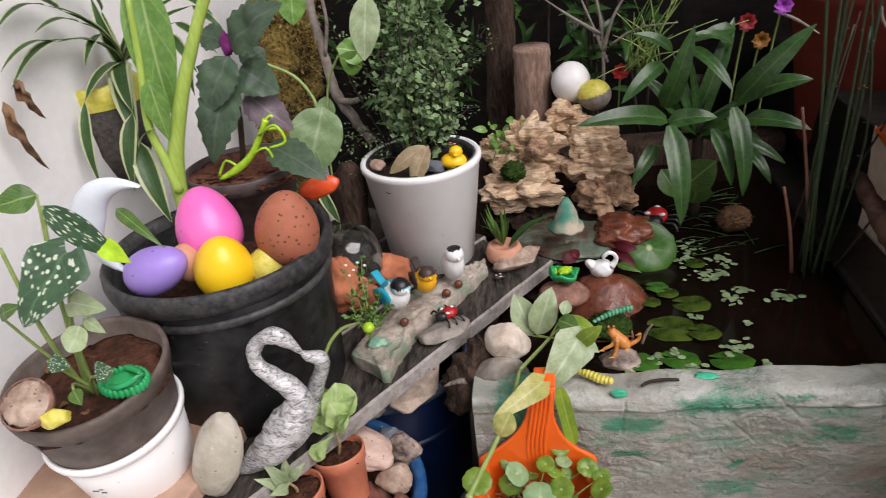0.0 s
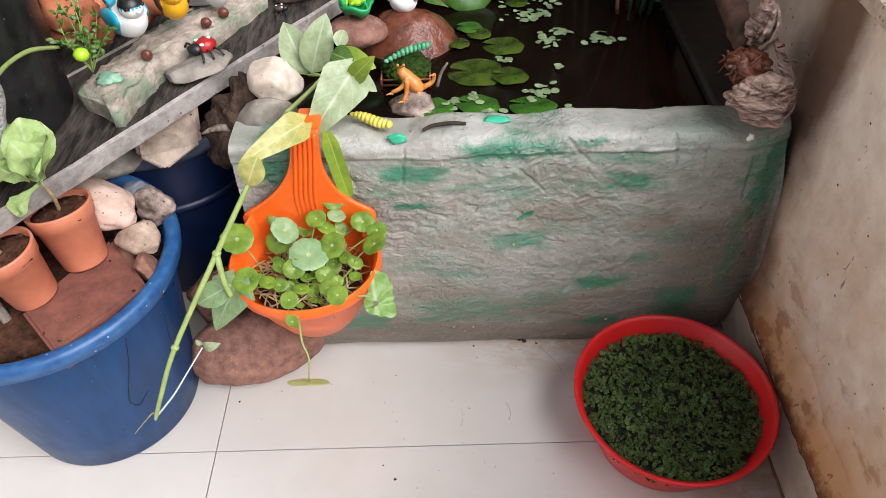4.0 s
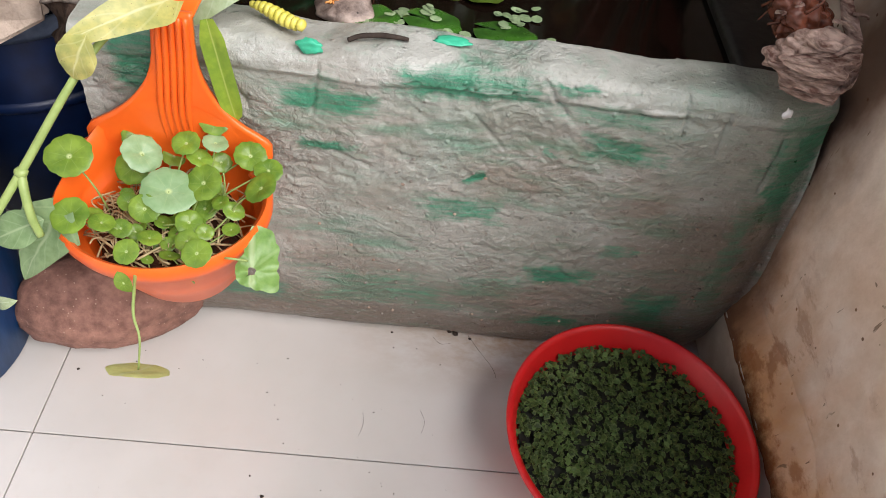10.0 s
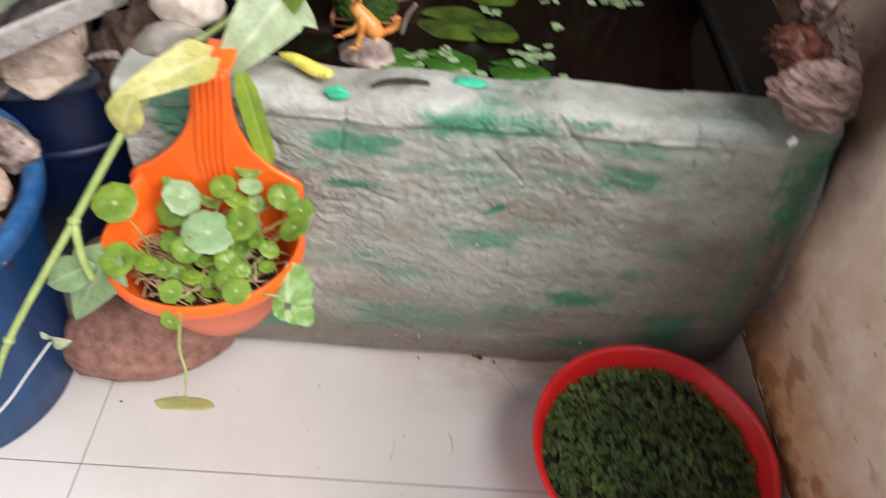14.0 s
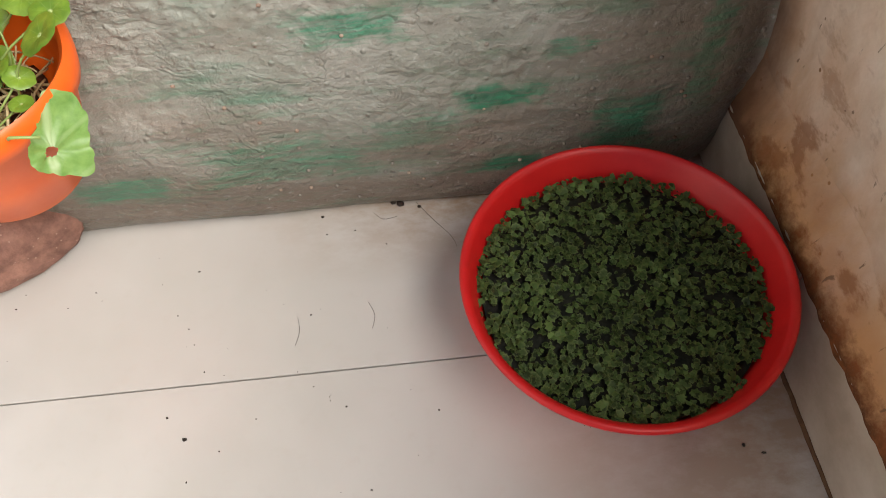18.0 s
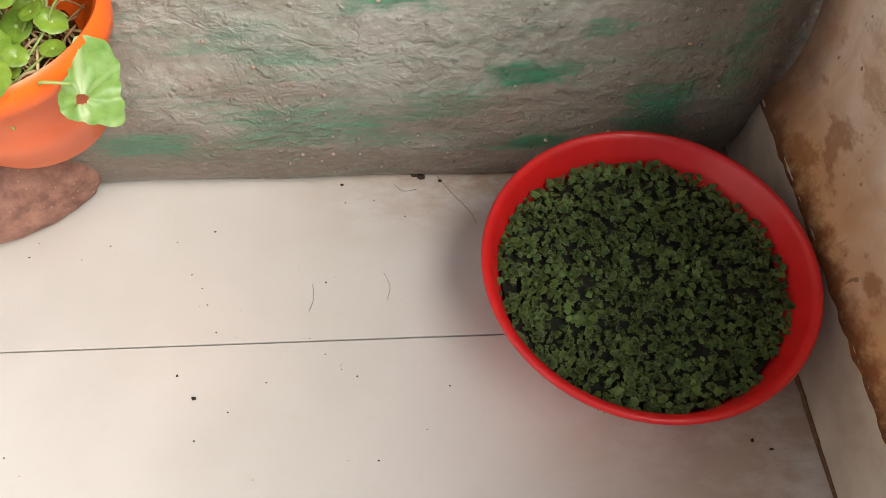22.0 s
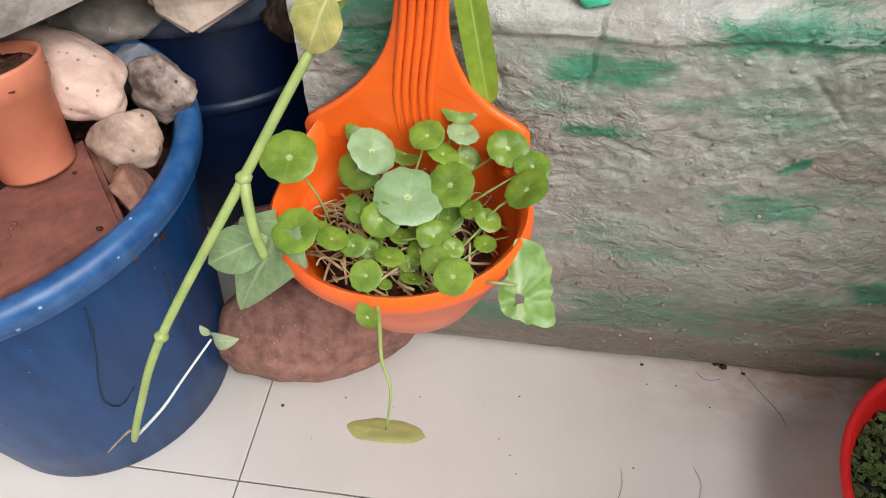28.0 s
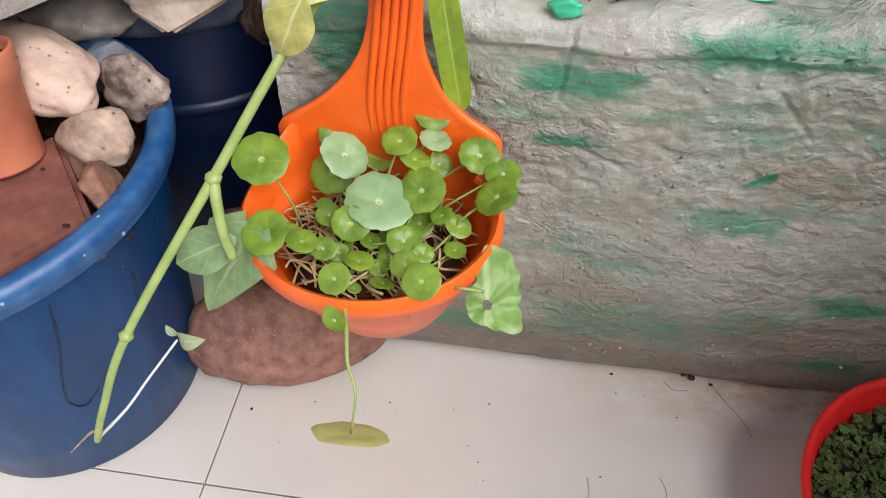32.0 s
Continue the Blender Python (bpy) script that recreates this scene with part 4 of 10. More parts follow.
def walls():
    w = tagged(new("wall_right"), "low stained cream plaster parapet beside the pond", "wall", kind="structure")
    bm = bmesh.new()
    nx, nz = 220, 60
    rows = []
    for j in range(nz + 1):
        row = []
        for i in range(nx + 1):
            y, z = -2.4 + 3.16 * (i / nx) ** 0.7, 0.592 * j / nz
            k = 0.007 * noise.noise(Vector((y * 5, z * 5, 3))) + 0.0025 * noise.noise(Vector((y * 22, z * 22, 7)))
            k -= 0.0022 * max(0, noise.noise(Vector((y * 45, z * 45, 1))) - 0.25)
            row.append(bm.verts.new((0.836 + k, y, z)))
        rows.append(row)
    for j in range(nz):
        for i in range(nx):
            bm.faces.new((rows[j][i], rows[j + 1][i], rows[j + 1][i + 1], rows[j][i + 1]))
    part("plaster_face", bm, M_STAINED, w)
    part("core", box(0.85, 1.0, -2.4, 0.76, 0, 0.592), M_STAINED, w, smooth=False)
    # the parapet's far stretch is coloured near-black in place of shade
    part("shaded_stretch", box(0.832, 1.0, 0.762, 1.6, 0, 0.588, bevel=0.006), M_DARKWALL, w, "parapet stretch beside the pond, its shade painted near-black", smooth=False)
    cop = thing("wall_coping", (0.9, -0.5, 0.592), "rough pinkish stone slab capping the parapet", "wall coping", kind="structure")
    for k, (a, b) in enumerate(((-2.4, -1.4), (-1.396, -0.4), (-0.396, 0.322))):
        bm = box(0.806 + 0.004 * (k % 2), 1.03, a, b, 0.593, 0.613, bevel=0.003)
        part("slab", bm, M_GRANITE, cop, smooth=False)
    sk = thing("baseboard", (0.812, -0.5, 0), "white tile skirting, chipped and brown stained along the top", "skirting", kind="structure")
    for k, (a, b) in enumerate(((-2.2, -1.35), (-1.3485, -0.6), (-0.5985, 0.0), (0.0015, 0.28))):
        bm = box(0.8175, 0.8265, a, b, 0.001, 0.096 + 0.002 * (k % 2), bevel=0.0012, seg=1)
        part("tile", bm, M_SKIRT, sk, smooth=False)
    # the mortar bed behind the tiles rises to the wall as a crumbling rusty ledge
    bm = bmesh.new()
    rows = []
    ny, nw = 420, 12
    for i in range(ny + 1):
        y = -1.3 + 1.56 * i / ny
        row = []
        for j in range(nw + 1):
            f = j / nw
            lip = -0.0007 - 0.0016 * abs(noise.noise(Vector((y * 26, 1, 4)))) - 0.001 * abs(noise.noise(Vector((y * 90, 2, 4))))
            x = 0.8176 + (0.02 - lip) * f + lip
            z = 0.0975 + 0.062 * f ** 1.25 + 0.0035 * (noise.noise(Vector((y * 40, f * 2, 0))) + 0.6 * noise.noise(Vector((y * 120, f * 5, 3)))) * math.sin(math.pi * min(1, f + 0.12))
            if j == 0:
                z -= 0.004 + 0.007 * abs(noise.noise(Vector((y * 34, 5, 2))))
            row.append(bm.verts.new((x, y, z)))
        rows.append(row)
    for p, q in zip(rows, rows[1:]):
        for j in range(nw):
            bm.faces.new((p[j], q[j], q[j + 1], p[j + 1]))
    bmesh.ops.recalc_face_normals(bm, faces=bm.faces[:])
    part("rust_crust", bm, M_STAINED, w, "flaking rusty ledge above the skirting tiles")
    part("dirt_line", tube([(0.8168, y, 0.0005) for y in (-0.9, -0.7, -0.5, -0.35, -0.2, -0.1, 0.0, 0.1, 0.18)], [0.0008, 0.0016, 0.0012, 0.002, 0.0013, 0.0028, 0.002, 0.0016, 0.0016], seg=8, wob=0.9, smooth_steps=10), M_DEADBROWN, sk, "brown dirt in the floor joint")
    solo("wall_left", box(-0.62, -0.5, -1.3, 1.5, 0, 2.3), M_PLASTER, "white painted plaster wall, faintly dirty", "wall", kind="structure", smooth=False)
    solo("wall_back", box(-0.62, 2.4, 1.5, 1.62, 0, 2.3), M_DARKWALL, "near-black wall behind the plants, deep shade put into its colour", "wall", kind="structure", smooth=False)
    # unseen slab overhead, added only to block light from the pond's back
    solo("ceiling", box(-0.62, 2.4, 0.62, 1.62, 2.3, 2.4), M_DARKWALL, "unseen dark slab added to keep light off the pond corner", "ceiling", kind="structure", smooth=False)


CRACKS = ((0.302, 0.4, 0.297, 0.345), (0.655, 0.405, 0.662, 0.36), (0.515, 0.402, 0.545, 0.37), (0.212, 0.385, 0.236, 0.338), (0.315, 0.3, 0.355, 0.283), (0.455, 0.36, 0.49, 0.32), (0.7, 0.392, 0.703, 0.345), (0.765, 0.37, 0.768, 0.3))


def pond():
    p = tagged(new("pond_wall"), "rough grey cement pond wall daubed with worn green paint", "pond wall", kind="structure")
    bm = bmesh.new()
    # one skin: up the face, over the rounded top and down the inner side
    prof = []
    for k in range(190):
        z = 0.392 * k / 189
        prof.append((0.184 + 0.022 * (z / 0.39) ** 1.6 - 0.012 * math.exp(-((z - 0.12) / 0.09) ** 2) + (0.012 * math.exp(-z / 0.012)), z))
    for k in range(1, 9):
        a = k / 8 * math.pi / 2
        prof.append((0.206 + 0.02 * (1 - math.cos(a)), 0.392 + 0.018 * math.sin(a)))
    for k in range(1, 8):
        prof.append((0.226 + 0.04 * k / 7, 0.41 - 0.003 * k / 7))
    for k in range(1, 5):
        a = k / 4 * math.pi / 2
        prof.append((0.266 + 0.012 * math.sin(a), 0.407 - 0.014 * (1 - math.cos(a))))
    prof += [(0.279, 0.37), (0.28, 0.3)]
    nx = 360
    grid = []
    for y, z in prof:
        row = []
        for i in range(nx + 1):
            right = 0.826 - 0.01 * (1 - min(1, z / 0.2)) - 0.014 * max(0, z - 0.3) / 0.11
            x = 0.075 + (right - 0.075) * i / nx
            q = Vector((x, y, z))
            fade = min(1, (0.4 - z) / 0.02) if z < 0.4 else 0
            patch = min(1, max(0, 0.1 + 2.4 * noise.noise(Vector((x * 5.5, 2, z * 8))) + 0.7 * min(1, (z - 0.12) / 0.14) - 1.2 * max(0, x - 0.6) / 0.15))
            w = Vector((x * 34, 0, z * 52)) + Vector((noise.noise(q * 24), 0, noise.noise(q * 23 + Vector((4, 0, 0))))) * 1.8
            k = 0.007 * noise.noise(q * 7) + 0.002 * noise.noise(Vector((x * 15, y * 18, z * 34)) + Vector((5, 0, 0)))
            # wrinkled flakes where the render was dragged, and overlapping trowel edges
            k += patch * (0.001 * max(0, 1 - 6 * abs(noise.noise(w))) + 0.001 * max(0, 1 - 4 * abs(noise.noise(w * 2.3 + Vector((7, 1, 0))))) + 0.0014 * noise.noise(q * 85))
            s = 4.5 * noise.noise(Vector((x * 3.2 + 0.4 * noise.noise(q * 9), 3, z * 10)))
            k += fade * 0.0015 * (1 - (s - math.floor(s))) * min(1, max(0, 0.3 + 1.5 * noise.noise(Vector((x * 4, 7, z * 6)))))
            k += 0.0006 * noise.noise(q * 150)
            # the thicker lip along the top, and cracks
            low = 0.383 + 0.006 * noise.noise(Vector((x * 13, 4, 0)))
            k += 0.003 * min(1, max(0, (z - low) / 0.0035)) * (1 if y < 0.23 else 0)
            for ax, az, bx, bz in CRACKS:
                if min(ax, bx) - 0.01 < x < max(ax, bx) + 0.01 and min(az, bz) - 0.005 < z < max(az, bz) + 0.005:
                    f = min(1, max(0, ((x - ax) * (bx - ax) + (z - az) * (bz - az)) / ((bx - ax) ** 2 + (bz - az) ** 2)))
                    d = math.hypot(x - ax - f * (bx - ax) + 0.002 * noise.noise(q * 90), z - az - f * (bz - az))
                    k -= 0.004 * max(0, 1 - d / 0.0028)
            end = min(1, (right - x) / 0.06)
            yy = y - k + 0.024 * (1 - end) ** 1.6 * (1 if y < 0.25 else 0)
            lift = 0.005 * noise.noise(Vector((x * 12, 1, 2))) + 0.003 * noise.noise(Vector((x * 30, y * 30, 6))) if z > 0.39 else 0
            row.append(bm.verts.new((x + 0.012 * math.sin(z * 9) * (i == nx), yy, z + lift)))
        grid.append(row)
    for a, b in zip(grid, grid[1:]):
        for i in range(nx):
            bm.faces.new((a[i], a[i + 1], b[i + 1], b[i]))
    for side in (0, nx):
        f = [r[side] for r in grid]
        try:
            bm.faces.new(f if side else f[::-1])
        except ValueError:
            pass
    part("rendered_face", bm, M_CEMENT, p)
    part("inner_side", box(0.735, 0.831, 0.27, 1.2, 0, 0.386, bevel=0.008), M_DARKCEMENT, p)
    part("back_side", box(-0.1, 0.81, 1.15, 1.25, 0, 0.43, bevel=0.008), M_BARK, p)
    part("left_side", box(0.08, 0.13, 0.29, 1.15, 0, 0.36, bevel=0.008), M_BARK, p)
    bm = bmesh.new()
    bmesh.ops.create_grid(bm, x_segments=4, y_segments=4, size=0.5)
    for v in bm.verts:
        v.co = Vector((0.43 + v.co.x * 0.64, 0.72 + v.co.y * 0.9, 0.372))
    solo("water", bm, M_WATER, "still, dark brown pond water", "water", kind="structure")
    # small pebbles set in the render; a brown block stands for gap shade
    part("gap_shade", box(0.8, 0.834, 0.235, 0.285, 0.001, 0.016, bevel=0.006), M_SOIL, p, "brown block standing for shade in the corner gap")
    rng = random.Random(4)
    for k in range(70):
        x, z = rng.uniform(0.28, 0.76), rng.uniform(0.03, 0.3)
        y = 0.184 + 0.022 * (z / 0.39) ** 1.6 - 0.012 * math.exp(-((z - 0.12) / 0.09) ** 2)
        part("grit", blob((x, y - 0.001, z), (0.0022, 0.0018, 0.002), seed=k, sub=1), M_STONE_CR if k % 3 == 0 else M_STONE_GR, p)


ground()
floor()
walls()
pond()


# ---- boards that carry the pots ----
def boards():
    f0, f1 = Vector((-0.232, -0.062, 0)), Vector((0.208, 0.566, 0))
    d = (f1 - f0).normalized()
    s = Vector((-d.y, d.x, 0))
    L = (f1 - f0).length
    for k, (w0, w1, a, b, z) in enumerate(((0.0, 0.172, 0, L, 0.44), (0.178, 0.36, -0.12, L + 0.02, 0.437), (0.366, 0.54, -0.1, L, 0.438))):
        bm = bmesh.new()
        n = 60
        rows = []
        for i in range(n + 1):
            t = a + (b - a) * i / n
            ring = []
            e0 = w0 + 0.0025 * noise.noise(Vector((t * 18, k, 0)))
            for w, z1 in ((e0, z - 0.027), (e0 - 0.001, z - 0.003), (e0 + 0.003, z), *((e0 + (w1 - e0) * m / 10, z + 0.0016 * noise.noise(Vector((t * 9, m * 2.3, k)))) for m in range(1, 10)), (w1 - 0.003, z), (w1, z - 0.004), (w1, z - 0.027)):
                q = f0 + d * t + s * w
                ring.append(bm.verts.new((q.x, q.y, z1 + 0.002 * noise.noise(Vector((t * 5, k * 3, 1))))))
            rows.append(ring)
        m = len(rows[0])
        for p, q in zip(rows, rows[1:]):
            for i in range(m):
                fc = bm.faces.new((p[i], q[i], q[(i + 1) % m], p[(i + 1) % m]))
                if i == 0 or i == 1:
                    fc.material_index = 1
        bm.faces.new(rows[0])
        bm.faces.new(rows[-1][::-1])
        bmesh.ops.recalc_face_normals(bm, faces=bm.faces[:])
        sharp(solo("plank", bm, [M_PLANK, M_PLANKEDGE], "weathered dark grey wooden plank carrying pots and ornaments", "plank", group="planks under the pots"), 30)
    bm = box(-0.52, -0.25, -0.075, 0.16, 0.441, 0.468, bevel=0.003, turn=rot(0, 0, -12))
    solo("board", bm, M_BOARD, "tan wooden board laid over the grey plank", "board", smooth=False)


boards()


# ---- pots and buckets ----
def blue_bucket():
    c = Vector((-0.1795, 0.1076, 0))
    b = thing("bucket", c, "blue plastic bucket filled with stones, a paver and small pots", "bucket", group="blue buckets")
    part("body", lathe([(0, 0.0), (0.122, 0.0), (0.1285, 0.006), (0.137, 0.07), (0.154, 0.2), (0.166, 0.29), (0.164, 0.3), (0.158, 0.3), (0.15, 0.2), (0.13, 0.06), (0, 0.05)], c, seg=80), M_BLUE, b)
    part("rim", lathe([(0.166, 0.291), (0.1785, 0.2915), (0.1815, 0.295), (0.1805, 0.298), (0.183, 0.301), (0.1835, 0.309), (0.1815, 0.315), (0.176, 0.318), (0.168, 0.3165), (0.163, 0.311), (0.1605, 0.29), (0.166, 0.291)], c, seg=80), M_BLUERIM, b, "worn lighter blue rim")
    part("soil", blob((c.x, c.y, 0.264), (0.157, 0.157, 0.034), seed=3, sub=5, rough=0.1, fine=0.07), M_SOIL, b)

    def skin(deg, z):
        r = 0.1285 + (z - 0.006) * 0.132 + 0.0002
        return c + Vector((r * math.cos(radians(deg)), r * math.sin(radians(deg)), z))
    part("drip_stain", tube([skin(-36, 0.268), skin(-38, 0.238), skin(-40.5, 0.21), skin(-44, 0.181), skin(-47.5, 0.142), skin(-44, 0.124), skin(-37.5, 0.138)], [0.0006, 0.0009, 0.0005, 0.0007, 0.0011, 0.0009, 0.0004], seg=8, wob=0.8, smooth_steps=8), M_DRIP, b, "dark dried drip down the side")
    part("drip_stain", tube([skin(-12.8, 0.236), skin(-13.6, 0.19), skin(-11.3, 0.14)], [0.001, 0.0014, 0.0006], seg=8, wob=0.8, smooth_steps=8), M_DRIP, b, "dark dried drip down the side")
    rng = random.Random(19)
    for k in range(40):
        a, q = rng.uniform(0, 6.28), 0.148 * math.sqrt(rng.random())
        part("crumb", rock((c.x + q * math.cos(a), c.y + q * math.sin(a), 0.296 + 0.003 * rng.random()), (rng.uniform(0.003, 0.007), 0.004, 0.0035), seed=k, sub=1, cuts=5), M_SOIL, b)
    return b


def navy_bucket():
    c = Vector((-0.118, 0.452, 0))
    b = thing("bucket", c, "navy plastic bucket propping up the planks", "bucket", group="blue buckets")
    part("body", lathe([(0, 0.0), (0.1344, 0.0), (0.1397, 0.01), (0.1491, 0.2), (0.1543, 0.305), (0.1491, 0.312), (0.1365, 0.05), (0, 0.045)], c), M_BLUE2, b)
    part("rim", lathe([(0.1549, 0.301), (0.1596, 0.302), (0.1622, 0.31), (0.1617, 0.322), (0.1575, 0.326), (0.1491, 0.322), (0.1496, 0.305), (0.1549, 0.301)], c), M_GREYRIM, b, "dusty grey-blue rim")
    part("hoop", lathe([(0.1491, 0.2), (0.1538, 0.203), (0.1554, 0.209), (0.1538, 0.214), (0.1502, 0.216)], c), M_BLUE2, b)


def black_pot():
    c = Vector((-0.264, 0.23, 0.44))
    b = thing("plant_pot", c, "large scuffed black plastic pot holding coloured eggs", "plant pot", group="large pots")
    part("body", lathe([(0, 0.0), (0.133, 0.0), (0.139, 0.006), (0.145, 0.12), (0.149, 0.19), (0.15, 0.235), (0.146, 0.236), (0.13, 0.05), (0, 0.04)], c), M_BLACK, b)
    part("rim", lathe([(0.1505, 0.222), (0.16, 0.225), (0.1625, 0.238), (0.161, 0.252), (0.156, 0.256), (0.15, 0.25), (0.1465, 0.23), (0.1505, 0.222)], c), M_BLACKRIM, b, "worn grey-black rim")
    part("band", lathe([(0.1495, 0.196), (0.1535, 0.198), (0.1545, 0.203), (0.1535, 0.207), (0.1502, 0.209)], c), M_BLACKRIM, b, "scuffed moulded band")
    part("soil", blob((c.x, c.y, 0.61), (0.134, 0.134, 0.035), seed=5, sub=4, rough=0.1, fine=0.05), M_SOIL, b)
    return b


def egg(at, h, w, mat, name, label, turn=None):
    prof = []
    for k in range(25):
        a = math.pi * k / 24
        z = -math.cos(a)
        prof.append((w / 2 * math.sin(a) * (1 - 0.17 * z), h / 2 * z))
    prof[0], prof[-1] = (0, prof[0][1]), (0, prof[-1][1])
    solo(name, lathe(prof, at, seg=40, tilt=turn), mat, label, "egg ornament", group="eggs in the black pot", at=Vector(at))


def white_pot():
    c = Vector((-0.025, 0.605, 0.44))
    b = thing("plant_pot", c, "tapered white glazed pot with a small-leaved bush", "plant pot", group="large pots")
    part("body", lathe([(0, 0.0), (0.076, 0.0), (0.081, 0.004), (0.109, 0.2), (0.1125, 0.204), (0.1135, 0.212), (0.111, 0.216), (0.104, 0.216), (0.1, 0.205), (0.095, 0.15), (0, 0.14)], c), M_WHITEPOT, b)
    part("inner_pot", lathe([(0.1, 0.2), (0.103, 0.213), (0.1, 0.216), (0.097, 0.206), (0.095, 0.19)], c), M_BLACKRIM, b)
    part("soil", blob((c.x, c.y, 0.625), (0.098, 0.098, 0.016), seed=9, sub=4, rough=0.12, fine=0.1), M_SOILDARK, b)


def nested_pot():
    lean = rot(7.2, -1.4, 0)
    rim = Vector((-0.3548, 0.0, 0.6453))
    c = rim + lean @ Vector((0, 0, -0.1785))
    b = thing("bucket", c, "small white plastic tub under a grey-brown pot", "bucket")
    part("body", lathe([(0, 0.0), (0.068, 0.0), (0.0705, 0.004), (0.0825, 0.092), (0.081, 0.094), (0.068, 0.01), (0, 0.008)], c, tilt=lean), M_WHITEPOT, b)
    part("rim", lathe([(0.0825, 0.086), (0.0865, 0.088), (0.0885, 0.095), (0.0872, 0.1), (0.0832, 0.1), (0.0825, 0.086)], c, tilt=lean), M_WHITEPOT, b)
    for k, (dx, dz, w) in enumerate(((-0.006, 0.05, 0.008), (0.002, 0.053, 0.006), (0.004, 0.047, 0.007))):
        at = c + lean @ Vector((dx, -0.0772, dz))
        part("mark", box(at.x - w / 2, at.x + w / 2, at.y - 0.0006, at.y + 0.0006, at.z - 0.0006, at.z + 0.0006), M_STONE_SL, b, smooth=False)
    c2 = rim + lean @ Vector((0, 0, -0.165))
    p = thing("plant_pot", c2, "grey-brown plastic pot tilted in a white tub", "plant pot")
    part("body", lathe([(0, 0.0), (0.055, 0.0), (0.059, 0.004), (0.0815, 0.084), (0.0925, 0.142), (0.0955, 0.1435), (0.0985, 0.16), (0.098, 0.1655), (0.094, 0.1665), (0.0905, 0.161), (0.0845, 0.12), (0, 0.11)], c2, tilt=lean), M_GREYPOT, p)
    part("soil", blob(rim + lean @ Vector((0, 0, -0.027)), (0.0885, 0.0885, 0.011), seed=2, sub=4, rough=0.1, fine=0.1, turn=lean), M_SOIL, p)


blue_bucket()
navy_bucket()
black_pot()
white_pot()
nested_pot()
egg((-0.2561, 0.2011, 0.7310), 0.11, 0.087, M_PINK, "egg", "pink plastic egg on top of the black pot", rot(-14, -10, 0))
egg((-0.2230, 0.1480, 0.6960), 0.088, 0.077, M_YELLOW, "egg", "bright yellow plastic egg resting on others", rot(10, 8, 0))
egg((-0.3040, 0.1280, 0.7070), 0.089, 0.063, M_PURPLE, "egg", "lilac plastic egg lying at the rim, chipped", rot(10, 70, 15))
egg((-0.1429, 0.1951, 0.7250), 0.11, 0.085, M_BROWNEGG, "egg", "brown speckled clay egg", rot(10, 12, 0))
egg((-0.2751, 0.1603, 0.7000), 0.06, 0.05, M_CLAY, "egg", "small peach egg half hidden between others", rot(30, 0, 0))
egg((-0.1760, 0.1750, 0.6800), 0.06, 0.05, M_YELTOY, "egg", "small dull gold egg half hidden behind", rot(20, 20, 0))


